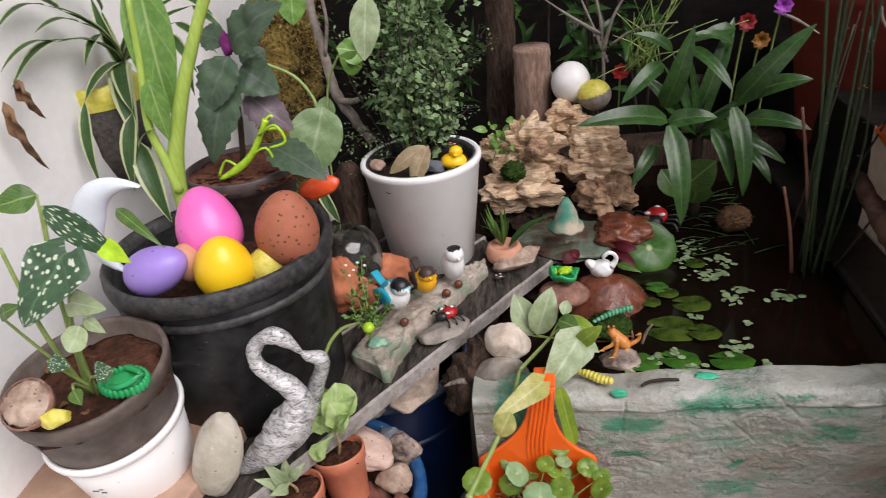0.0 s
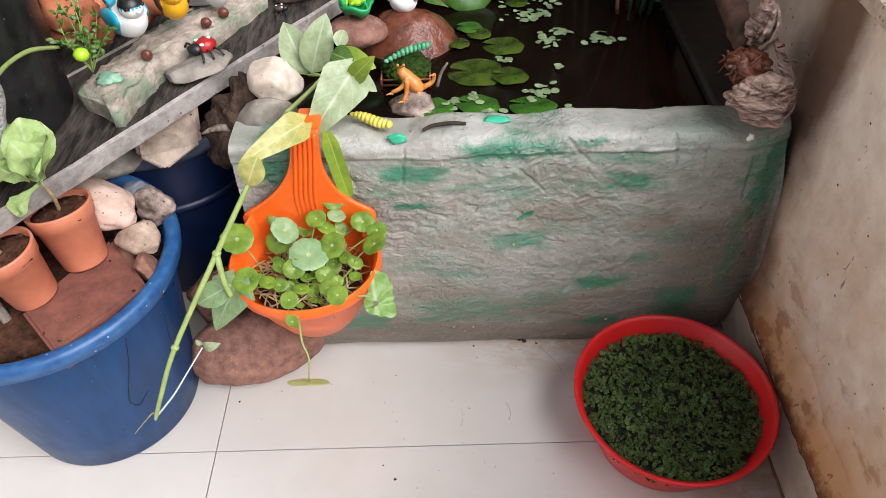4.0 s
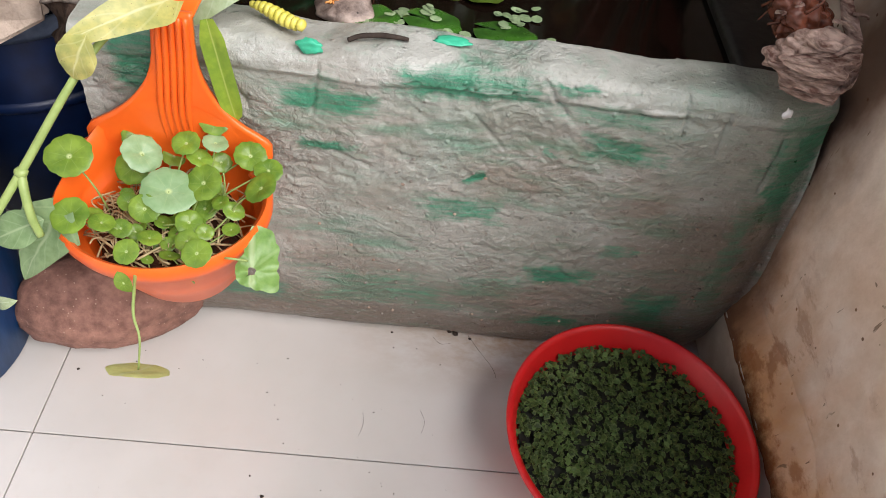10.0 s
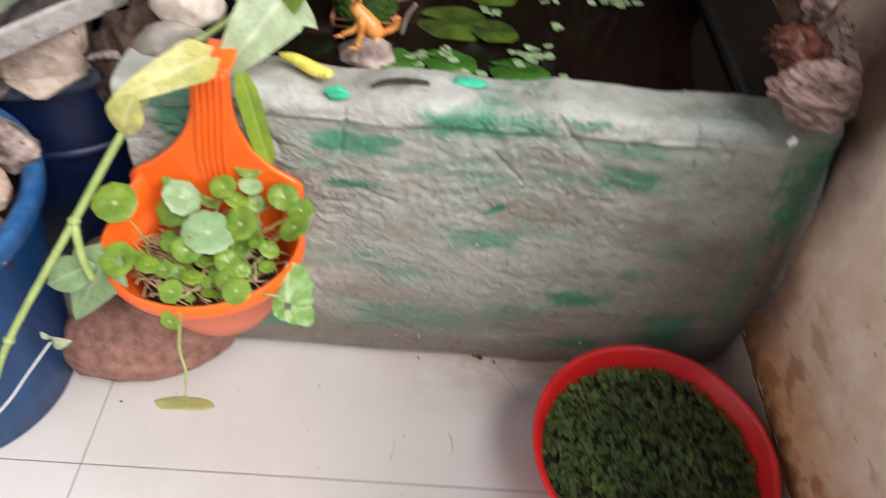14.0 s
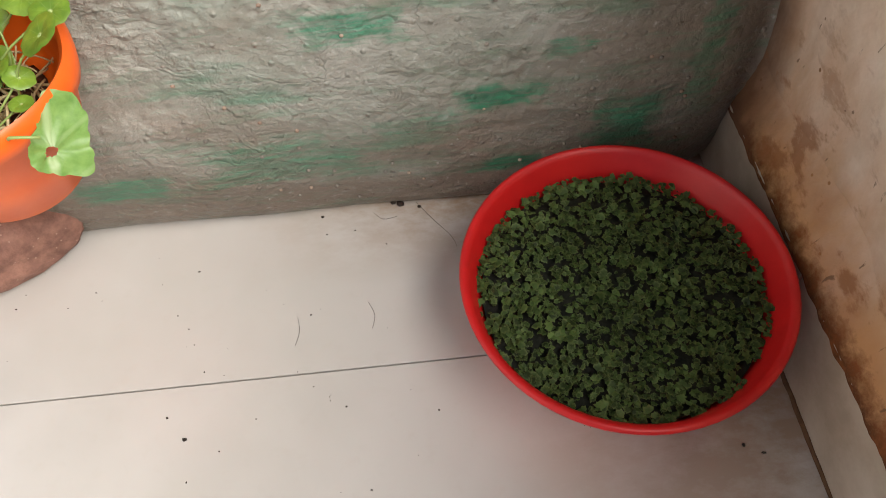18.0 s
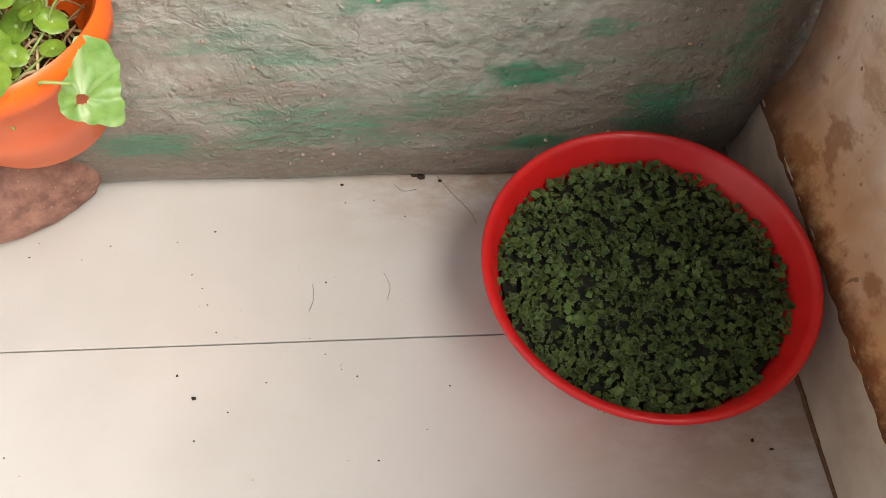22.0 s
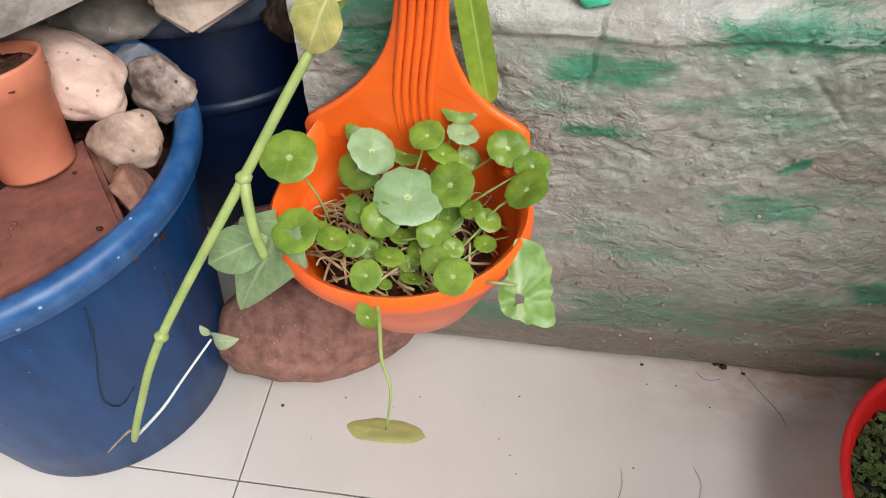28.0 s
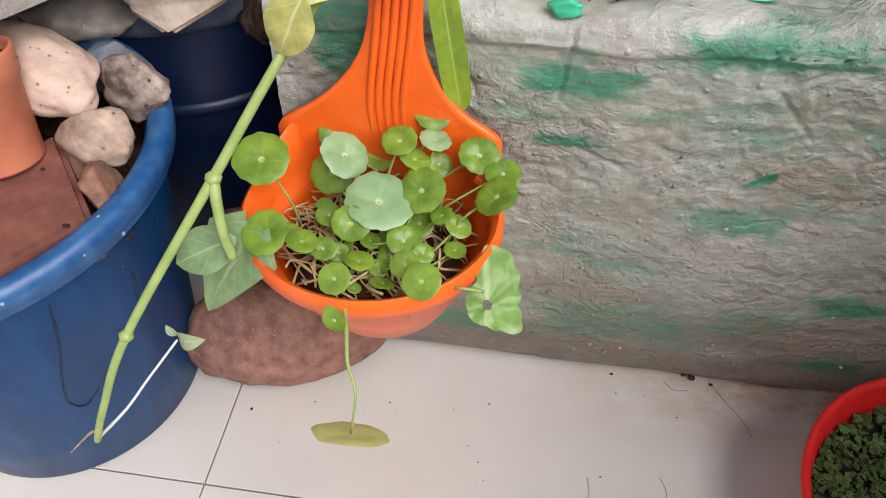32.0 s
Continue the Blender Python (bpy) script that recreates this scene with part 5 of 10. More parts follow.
def wall_planter():
    c = Vector((0.164, 0.123, 0.1))
    t = thing("wall_planter", (0.163, 0.19, 0.1), "orange plastic half-round wall planter with a ribbed hanger", "plant pot")

    def bend(flat):
        def warp(co):
            x, y, z = co
            k = max(0, y / 0.1)
            y *= 0.92
            y += (0.186 - z) * 0.12
            if z > 0.12:
                z += 0.07 * k * k * min(1, (z - 0.12) / 0.05)
            return (x, min(y, flat), z)
        return warp
    # outer shell with its foot ring and rolled rim, then the inside with its step
    outer = [(0, 0.055), (0.05, 0.055), (0.054, 0.058), (0.0565, 0.066), (0.0595, 0.0675), (0.0775, 0.112), (0.093, 0.158), (0.1, 0.163), (0.1025, 0.172), (0.1015, 0.182), (0.098, 0.186)]
    inner = [(0.098, 0.186), (0.094, 0.1825), (0.0905, 0.158), (0.0895, 0.152), (0.083, 0.1485), (0.0805, 0.143), (0.07, 0.11), (0, 0.105)]
    bm = lathe(outer, c, seg=96, warp=bend(0.066))
    part("bowl", lathe(inner, c, seg=96, warp=bend(0.0585), bm=bm), M_ORANGE, t)
    # the back plate narrows to a ribbed strap that hooks over the wall
    outline = [(0.296, 0.09), (0.31, 0.09), (0.316, 0.086), (0.322, 0.077), (0.329, 0.0655), (0.337, 0.0555), (0.346, 0.0462), (0.356, 0.0382), (0.367, 0.0312), (0.379, 0.0255), (0.391, 0.0218), (0.405, 0.0195), (0.42, 0.0185), (0.442, 0.0178), (0.451, 0.0172)]
    bm = bmesh.new()
    rows = []
    n = 16
    for z, h in outline:
        row = []
        for i in range(n + 1):
            k = -1 + 2 * i / n
            y = 0.1825 - 0.004 * abs(k) ** 3 * max(0, (0.36 - z) / 0.06) - 0.005 * max(0, (z - 0.4) / 0.07)
            row.append(bm.verts.new((c.x + 0.004 + k * h + 0.018 * max(0, (z - 0.33) / 0.14), y, z)))
        rows.append(row)
    back = []
    for row in rows:
        back.append([bm.verts.new(v.co + Vector((0, 0.006, 0))) for v in row])
    for a, b, s in ((rows, rows, 1), (back, back, -1)):
        for p, q in zip(a, a[1:]):
            for i in range(n):
                f = (p[i], p[i + 1], q[i + 1], q[i])
                bm.faces.new(f if s > 0 else f[::-1])
    for i in range(n):
        bm.faces.new((rows[-1][i], rows[-1][i + 1], back[-1][i + 1], back[-1][i]))
    for a, b, c2, d in zip(rows, rows[1:], back, back[1:]):
        bm.faces.new((a[0], b[0], d[0], c2[0]))
        bm.faces.new((a[-1], c2[-1], d[-1], b[-1]))
    part("back_plate", bm, M_ORANGE, t)
    for k in range(5):
        off = (k - 2) * 0.0064
        part("rib", tube([(c.x + 0.004 + off, 0.183, 0.3), (c.x + 0.004 + off, 0.1826, 0.34), (c.x + 0.0127 + off * 0.98, 0.1818, 0.398), (c.x + 0.0192 + off * 0.94, 0.1795, 0.4465)], [0.0012, 0.0031, 0.0033, 0.0026], seg=10), M_ORANGE, t)
    for sx in (-1, 1):
        part("notch_lip", box(c.x + sx * 0.084 - 0.004, c.x + sx * 0.084 + 0.004, 0.15, 0.178, 0.292, 0.3, bevel=0.002, turn=rot(0, sx * 28, sx * -20)), M_ORANGE, t)
    part("hook", box(0.1705, 0.2015, 0.1825, 0.232, 0.4445, 0.449, bevel=0.002), M_ORANGE, t)
    part("soil", blob((c.x, c.y - 0.003, 0.238), (0.07, 0.058, 0.012), seed=6, sub=4, rough=0.12, fine=0.1), M_SOIL, t)


wall_planter()


def red_bowl():
    c = Vector((0.667, 0.013, 0))
    t = thing("basin", c, "round red plastic basin packed with floating fern", "basin")
    part("body", lathe([(0, 0.004), (0.09, 0.0), (0.096, 0.002), (0.098, 0.006), (0.118, 0.06), (0.1285, 0.098), (0.133, 0.1), (0.1385, 0.103), (0.1395, 0.1075), (0.1375, 0.11), (0.1345, 0.1095), (0.1305, 0.105), (0.117, 0.06), (0.092, 0.01), (0, 0.008)], c, seg=72), M_RED, t)
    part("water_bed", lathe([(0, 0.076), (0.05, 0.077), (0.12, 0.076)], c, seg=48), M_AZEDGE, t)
    bm = bmesh.new()
    uvl = bm.loops.layers.uv.verify()
    rng = random.Random(11)
    for k in range(5200):
        a, r = rng.uniform(0, 2 * math.pi), 0.124 * math.sqrt(rng.uniform(0, 1))
        r = min(r, 0.122 + 0.004 * noise.noise(Vector((math.cos(a) * 4, math.sin(a) * 4, 1))))
        p = c + Vector((r * math.cos(a) - 0.002, r * math.sin(a) - 0.003, 0.081 + 0.007 * rng.random() + 0.005 * noise.noise(Vector((r * math.cos(a) * 22, r * math.sin(a) * 22, 0)))))
        if noise.noise(Vector((p.x * 85, p.y * 85, 5))) < -0.3 or noise.noise(Vector((p.x * 190, p.y * 190, 2))) < -0.36:
            continue
        size = rng.choice((1, 1, 1.5)) * rng.uniform(0.0013, 0.0032)
        n = Vector((rng.gauss(0, 0.35), rng.gauss(0, 0.35), 1)).normalized()
        u = n.cross(Vector((rng.gauss(0, 1), rng.gauss(0, 1), 0.1))).normalized()
        w = n.cross(u)
        m = rng.choice((4, 5, 6)) * 2
        cv = bm.verts.new(p - u * size * 0.5)
        ring = []
        for i in range(m + 1):
            ang = radians(-115 + 230 * i / m)
            rr = size * (1.15 if i % 2 else 0.85) * rng.uniform(0.85, 1.15)
            ring.append(bm.verts.new(p + (u * math.cos(ang) + w * math.sin(ang)) * rr + n * size * (0.18 - 0.3 * abs(ang) / 2)))
        for i in range(m):
            f = bm.faces.new((cv, ring[i], ring[i + 1]))
            for lp, q in zip(f.loops, (0, 1, 1)):
                lp[uvl].uv = (q, 0.5)
    tagged(part("fern_mat", bm, M_AZOLLA, t, "dark green floating fern mat", smooth=False), kind="stuff")


red_bowl()

# ---- what stands in and round the blue bucket ----
def between(a, b):
    """A turn that carries the z axis onto the way from a to b."""
    return (Vector(b) - Vector(a)).to_track_quat("Z", "Y").to_matrix().to_4x4()


def small_pot(base, top, h, r, label):
    base = Vector(base)
    m = between(base, top)
    t = thing("flower_pot", base, label, "flower pot", group="small terracotta pots")
    part("body", lathe([(0, 0), (r * 0.68, 0), (r * 0.7, 0.002), (r * 0.88, h * 0.74), (r * 0.94, h * 0.76), (r, h * 0.97), (r * 0.99, h), (r * 0.93, h), (r * 0.9, h * 0.95), (r * 0.85, h * 0.8), (0, h * 0.78)], base, seg=40, tilt=m), M_TERRA, t)
    part("soil", blob(base + m @ Vector((0, 0, h * 0.86)), (r * 0.88, r * 0.88, 0.007), seed=h * 100, sub=4, rough=0.15, fine=0.25, turn=m), M_SOIL, t)
    rng = random.Random(int(r * 9999))
    bm = None
    for k in range(16):
        a, q = rng.uniform(0, 6.28), r * 0.8 * rng.random() ** 0.5
        bm = blob(base + m @ Vector((q * math.cos(a), q * math.sin(a), h * 0.92)), (0.004, 0.0035, 0.003), seed=k, sub=1, rough=0.3, bm=bm)
    part("crumbs", bm, M_SOIL, t)
    return t, base + m @ Vector((0, 0, h * 0.9))


def sprig(name, base, leaves, mat, label, stem=0.0025, shape="ovate", stemmat=None):
    """A rooted plant: a stem with leaves given as (base, tip, width)."""
    base = Vector(base)
    t = thing(name, base, label, "plant")
    top = sum((Vector(l[0]) for l in leaves), Vector()) / len(leaves)
    part("stem", tube([base, (base + top) / 2 + Vector((0.004, 0, 0)), top], [stem, stem * 0.9, stem * 0.6]), stemmat or M_PALESTEM, t)
    for k, (a, b, w) in enumerate(leaves):
        frill = shape == "spoon"
        bm = leaf(a, b, w * (0.86 if frill else 1), up=(0.1 + (0.5 * math.sin(k * 2.4) if frill else 0), -0.7, 0.6 + (0.4 * math.cos(k * 2.4) if frill else 0)), shape=shape, droop=0.12, fold=0.45 if frill else 0.2, wave=0.8 if frill else 0.25, seed=k, n=12)
        if (Vector(a) - top).length > 0.004:
            bm = join(bm, tube([top, Vector(a)], stem * 0.45, seg=5))
        part("leaf", bm, mat, t)
    return t


M_CLIMB = leafmat("grey_green_leaf", (0.25, 0.36, 0.17), (0.17, 0.27, 0.11), (0.36, 0.45, 0.26), veins=12)
M_SEEDLING = leafmat("pale_seedling_leaf", (0.5, 0.64, 0.27), (0.33, 0.5, 0.15), (0.6, 0.68, 0.42), veins=8)
_, soil_r = small_pot((-0.1066, 0.1012, 0.3180), (-0.1161, 0.1144, 0.3950), 0.083, 0.040, "small terracotta pot with crumbly soil and a seedling")
_, soil_l = small_pot((-0.1497, 0.0437, 0.3180), (-0.1591, 0.0444, 0.3950), 0.080, 0.039, "small terracotta pot with a weedy cutting")
sprig("seedling", soil_r, [
    ((-0.1050, 0.0900, 0.4540), (-0.1320, 0.0650, 0.4300), 0.032), ((-0.1050, 0.0920, 0.4580), (-0.0840, 0.0850, 0.5480), 0.056), ((-0.1000, 0.0900, 0.4540), (-0.0590, 0.0780, 0.5310), 0.046), ((-0.1080, 0.0920, 0.4600), (-0.1210, 0.0800, 0.5370), 0.048), ((-0.0980, 0.0960, 0.4580), (-0.0740, 0.1000, 0.5320), 0.050), ((-0.1070, 0.0850, 0.4650), (-0.1210, 0.0660, 0.5060), 0.036), ((-0.0970, 0.0850, 0.4660), (-0.0890, 0.0620, 0.5360), 0.044), ((-0.0950, 0.0850, 0.4640), (-0.0660, 0.0620, 0.5140), 0.038), ((-0.1130, 0.1000, 0.4510), (-0.1160, 0.1050, 0.5280), 0.044)],
    M_SEEDLING, "young rosette seedling with pale green rounded leaves", shape="spoon")
sprig("cutting", soil_l, [
    ((-0.1590, 0.0300, 0.4200), (-0.1930, 0.0080, 0.4550), 0.020), ((-0.1590, 0.0300, 0.4270), (-0.1850, 0.0220, 0.4790), 0.017), ((-0.1580, 0.0320, 0.4290), (-0.1560, 0.0360, 0.4680), 0.018), ((-0.1540, 0.0300, 0.4310), (-0.1280, 0.0300, 0.4610), 0.016), ((-0.1600, 0.0260, 0.4200), (-0.1720, -0.0040, 0.4370), 0.018), ((-0.1620, 0.0300, 0.4230), (-0.1720, 0.0100, 0.4720), 0.016)],
    M_PALELEAF, "wilting cutting with narrow grey-green leaves", shape="lance")


def paver():
    z1, z0 = 0.318, 0.275
    top = [Vector(q) for q in ((-0.1595, 0.0192, 0.3180), (-0.0979, -0.0434, 0.3180), (-0.0175, 0.0556, 0.3180), (-0.0879, 0.1393, 0.3180))]
    bm = bmesh.new()
    a = [bm.verts.new(q) for q in top]
    b = [bm.verts.new((q.x, q.y, z0)) for q in top]
    bm.faces.new(a)
    bm.faces.new(b[::-1])
    for i in range(4):
        bm.faces.new((a[i], b[i], b[(i + 1) % 4], a[(i + 1) % 4]))
    bmesh.ops.recalc_face_normals(bm, faces=bm.faces[:])
    bmesh.ops.bevel(bm, geom=bm.edges[:], offset=0.004, segments=2, affect="EDGES")
    t = thing("paver", (top[0] + top[2]) / 2 - Vector((0, 0, z1 - z0)), "red-brown paving brick with gritty soil on it", "brick")
    part("brick", bm, M_BRICK, t, smooth=False)
    rng = random.Random(23)
    for k in range(14):
        f, g = rng.random(), rng.random() ** 2
        q = top[0].lerp(top[1], f).lerp(top[3].lerp(top[2], f), g if k % 2 else 1 - g)
        part("crumb", rock((q.x, q.y, z1 + 0.0006), (rng.uniform(0.0012, 0.0034), rng.uniform(0.0012, 0.003), 0.0014), seed=k, sub=1, cuts=4), M_BRICK if k % 3 else M_SOIL, t)


paver()


def stone(at, size, mat, label, seed=1, rough=0.12, turn=None, flat=0.7, group="", sub=4, fine=0.015, freq=1.4):
    solo("stone", rock(at, size, seed=seed, sub=max(sub, 4), rough=0.045 + 0.45 * rough, low=0.68 - 0.8 * rough, cuts=15, turn=turn, soft=0.92), mat, label, "stone", group=group)


G = "stones in the blue bucket"
solo("stone", blob((-0.1040, 0.1670, 0.3570), (0.063, 0.034, 0.0245), seed=3, sub=5, rough=0.12, freq=1.2, turn=rot(0, 6, -25), flat=0.8), M_STONE_BIG, "large smooth pinkish-cream stone in the bucket", "stone", group=G)
stone((-0.038, 0.186, 0.33), (0.027, 0.024, 0.029), M_STONE_QZ, "angular brown stone with pale quartz patches", 5, rough=0.26, group=G)
stone((-0.046, 0.13, 0.325), (0.029, 0.024, 0.024), M_STONE_CR, "rounded cream-grey stone in the bucket", 8, group=G)
stone((-0.028, 0.088, 0.312), (0.017, 0.019, 0.021), M_STONE_RD, "small rusty rough stone wedged by the rim", 11, rough=0.25, group=G)
stone((-0.066, 0.204, 0.336), (0.034, 0.018, 0.03), M_STONE_SL, "flat slate-blue stone at the back", 14, rough=0.2, turn=rot(30, 0, 20), group=G)
stone((-0.075, 0.115, 0.29), (0.03, 0.03, 0.022), M_STONE_RD, "brown stone under the others", 17, group=G)


def sticks():
    bm = tube([(-0.2766, 0.0735, 0.3600), (-0.2549, 0.0424, 0.3300), (-0.2314, 0.0082, 0.2900)], [0.011, 0.0125, 0.012], seg=12, wob=0.25, smooth_steps=8)
    solo("stick", bm, M_LOG, "short brown stick standing in the bucket", "stick", group="sticks in the bucket")
    t = thing("driftwood", Vector((-0.2261, 0.0149, 0.2800)), "grey frayed root of driftwood in the bucket", "driftwood")
    strands = [((-0.2351, 0.0567, 0.3500), (-0.2167, 0.0278, 0.3300), (-0.2148, 0.0131, 0.2850)), ((-0.2201, 0.0628, 0.3500), (-0.2060, 0.0289, 0.3350), (-0.2042, 0.0195, 0.2850)),
               ((-0.2251, 0.0548, 0.3500), (-0.2261, 0.0210, 0.3200), (-0.2233, 0.0057, 0.2850)), ((-0.2154, 0.0567, 0.3450), (-0.1962, 0.0324, 0.3200), (-0.1877, 0.0242, 0.2850)), ((-0.2272, 0.0454, 0.3450), (-0.2096, 0.0290, 0.3000), (-0.1964, 0.0139, 0.2800))]
    for k, pts in enumerate(strands):
        part("strand", tube(pts, [0.0075 - 0.0008 * k, 0.008 - 0.0008 * k, 0.006], seg=10, wob=0.5, seed=k, smooth_steps=8), M_GREYWOOD, t)
    bm = box(-0.275, -0.225, 0.0, 0.05, 0.25, 0.3, bevel=0.004, turn=rot(15, 20, 30))
    solo("plastic_box", bm, M_REDPOT, "dull red plastic box corner stuck in the bucket", "box", smooth=False)


sticks()


def wood_blocks():
    bm = bmesh.new()
    pts = [Vector(q) for q in ((-0.0655, 0.2620, 0.4095), (0.0192, 0.3000, 0.4296), (0.0060, 0.3000, 0.3440), (-0.0440, 0.2620, 0.3240), (-0.0760, 0.2620, 0.3500))]
    a = [bm.verts.new(q) for q in pts]
    b = [bm.verts.new(q + Vector((-0.03, 0.09, 0.0))) for q in pts]
    bm.faces.new(a)
    bm.faces.new(b[::-1])
    for i in range(5):
        bm.faces.new((a[i], a[(i + 1) % 5], b[(i + 1) % 5], b[i]))
    bmesh.ops.recalc_face_normals(bm, faces=bm.faces[:])
    bmesh.ops.bevel(bm, geom=bm.edges[:], offset=0.006, segments=2, affect="EDGES")
    solo("stone_block", bm, M_LIMEBLOCK, "rough pale stone block wedged under the plank", "stone", smooth=False)
    stone((-0.1374, 0.2850, 0.3359), (0.05, 0.05, 0.022), M_STONE_GR, "grey rubble stone under the plank", 21, rough=0.25, flat=0.6)
    stone((-0.1080, 0.3350, 0.3600), (0.045, 0.04, 0.03), M_LIMEBLOCK, "crumbling pale stone on the navy bucket", 23, rough=0.25, flat=0.6)
    t = thing("driftwood", Vector((0.0529, 0.2900, 0.3497)), "dark gnarled driftwood root beside the stones", "driftwood")
    part("trunk", tube([(0.0971, 0.3100, 0.4406), (0.0689, 0.3000, 0.4055), (0.0528, 0.2850, 0.3700), (0.0398, 0.2800, 0.3254)], [0.018, 0.027, 0.028, 0.016], seg=18, wob=0.7, smooth_steps=10), M_BARK, t)
    part("branch", tube([(0.0631, 0.2850, 0.3795), (0.0482, 0.2700, 0.3945), (0.0243, 0.2650, 0.3886)], [0.008, 0.005, 0.002], seg=8, wob=0.5), M_GREYWOOD, t)
    stone((0.1180, 0.2780, 0.3880), (0.042, 0.034, 0.046), M_STONE_GR, "grey uneven stone on the pond wall", 26, rough=0.2)
    stone((0.1310, 0.3050, 0.4479), (0.037, 0.032, 0.032), M_STONE_WH, "smooth cream stone balanced on the pond wall", 28, rough=0.08)
    stone((0.0, 0.235, 0.055), (0.07, 0.05, 0.075), M_STONE_BR, "mossy brown stone in the gap by the bucket", 31, rough=0.2, flat=0.75)
    bm = rock((0, 0, 0), (0.108, 0.056, 0.062), seed=33, sub=5, rough=0.09, low=0.66, cuts=12)
    for v in bm.verts:
        k = max(-1, min(1, v.co.x / 0.1))
        v.co.z *= 1.0 - 0.3 * max(0, k)
        v.co.y *= 1.0 - 0.32 * max(0, k) ** 2
        v.co.z += 0.02 * min(0, -k)
        v.co.z = max(v.co.z, -0.05)
    bmesh.ops.transform(bm, matrix=Matrix.Translation((0.054, 0.166, 0.05)) @ rot(0, 0, 20), verts=bm.verts)
    solo("stone", bm, M_STONE_BR, "large red-brown stone on the floor under the planter", "stone")


wood_blocks()


# ---- plants of the wall planter and the creeping vine ----
M_TORN = leafmat("torn_leaf", (0.25, 0.42, 0.11), (0.15, 0.3, 0.06), (0.4, 0.52, 0.25), veins=8)


def torn_leaf(heart, right, up):
    """A crumpled hanging leaf, torn open near its lower lobe; spans are measured from the hole."""
    heart = Vector(heart)
    u, w = Vector(right) - heart, Vector(up) - heart
    face = u.cross(w).normalized()
    turns = (0, 25, 48, 70, 88, 98, 112, 150, 185, 220, 262, 292, 318, 340, 360)
    spans = (0.53, 0.6, 0.8, 1.0, 1.0, 0.8, 0.42, 0.36, 0.34, 0.36, 0.35, 0.45, 0.68, 0.6, 0.53)
    b = bmesh.new()
    uvl = b.loops.layers.uv.verify()
    seg, rings = 72, []
    for q in (0.16, 0.3, 0.5, 0.7, 0.86, 1.0):
        ring = []
        for i in range(seg):
            deg = 360 * i / seg
            k = max(n for n in range(len(turns) - 1) if turns[n] <= deg)
            s = (deg - turns[k]) / (turns[k + 1] - turns[k])
            s = s * s * (3 - 2 * s)
            r = spans[k] * (1 - s) + spans[k + 1] * s
            r = (r * (1 + 0.035 * abs(math.sin(deg * 0.13))) - 0.02) * q if q > 0.2 else 0.085 + 0.05 * noise.noise(Vector((math.cos(radians(deg)) * 2, math.sin(radians(deg)) * 2, 5)))
            x, y = r * math.cos(radians(deg)), r * math.sin(radians(deg))
            dip = 0.1 * noise.noise(Vector((x * 4, y * 4, 2))) + 0.04 * noise.noise(Vector((x * 11, y * 11, 6))) - 0.09 * abs(x - 0.12) - 0.3 * y
            ring.append((b.verts.new(heart + u * x + w * y + face * dip * u.length), (0.5 + x * 0.5, 0.45 + y * 0.5)))
        rings.append(ring)
    for p, q in zip(rings, rings[1:]):
        for i in range(seg):
            j = (i + 1) % seg
            four = (p[i], q[i], q[j], p[j])
            f = b.faces.new([v for v, _ in four])
            for lp, (_, uv) in zip(f.loops, four):
                lp[uvl].uv = uv
    return b



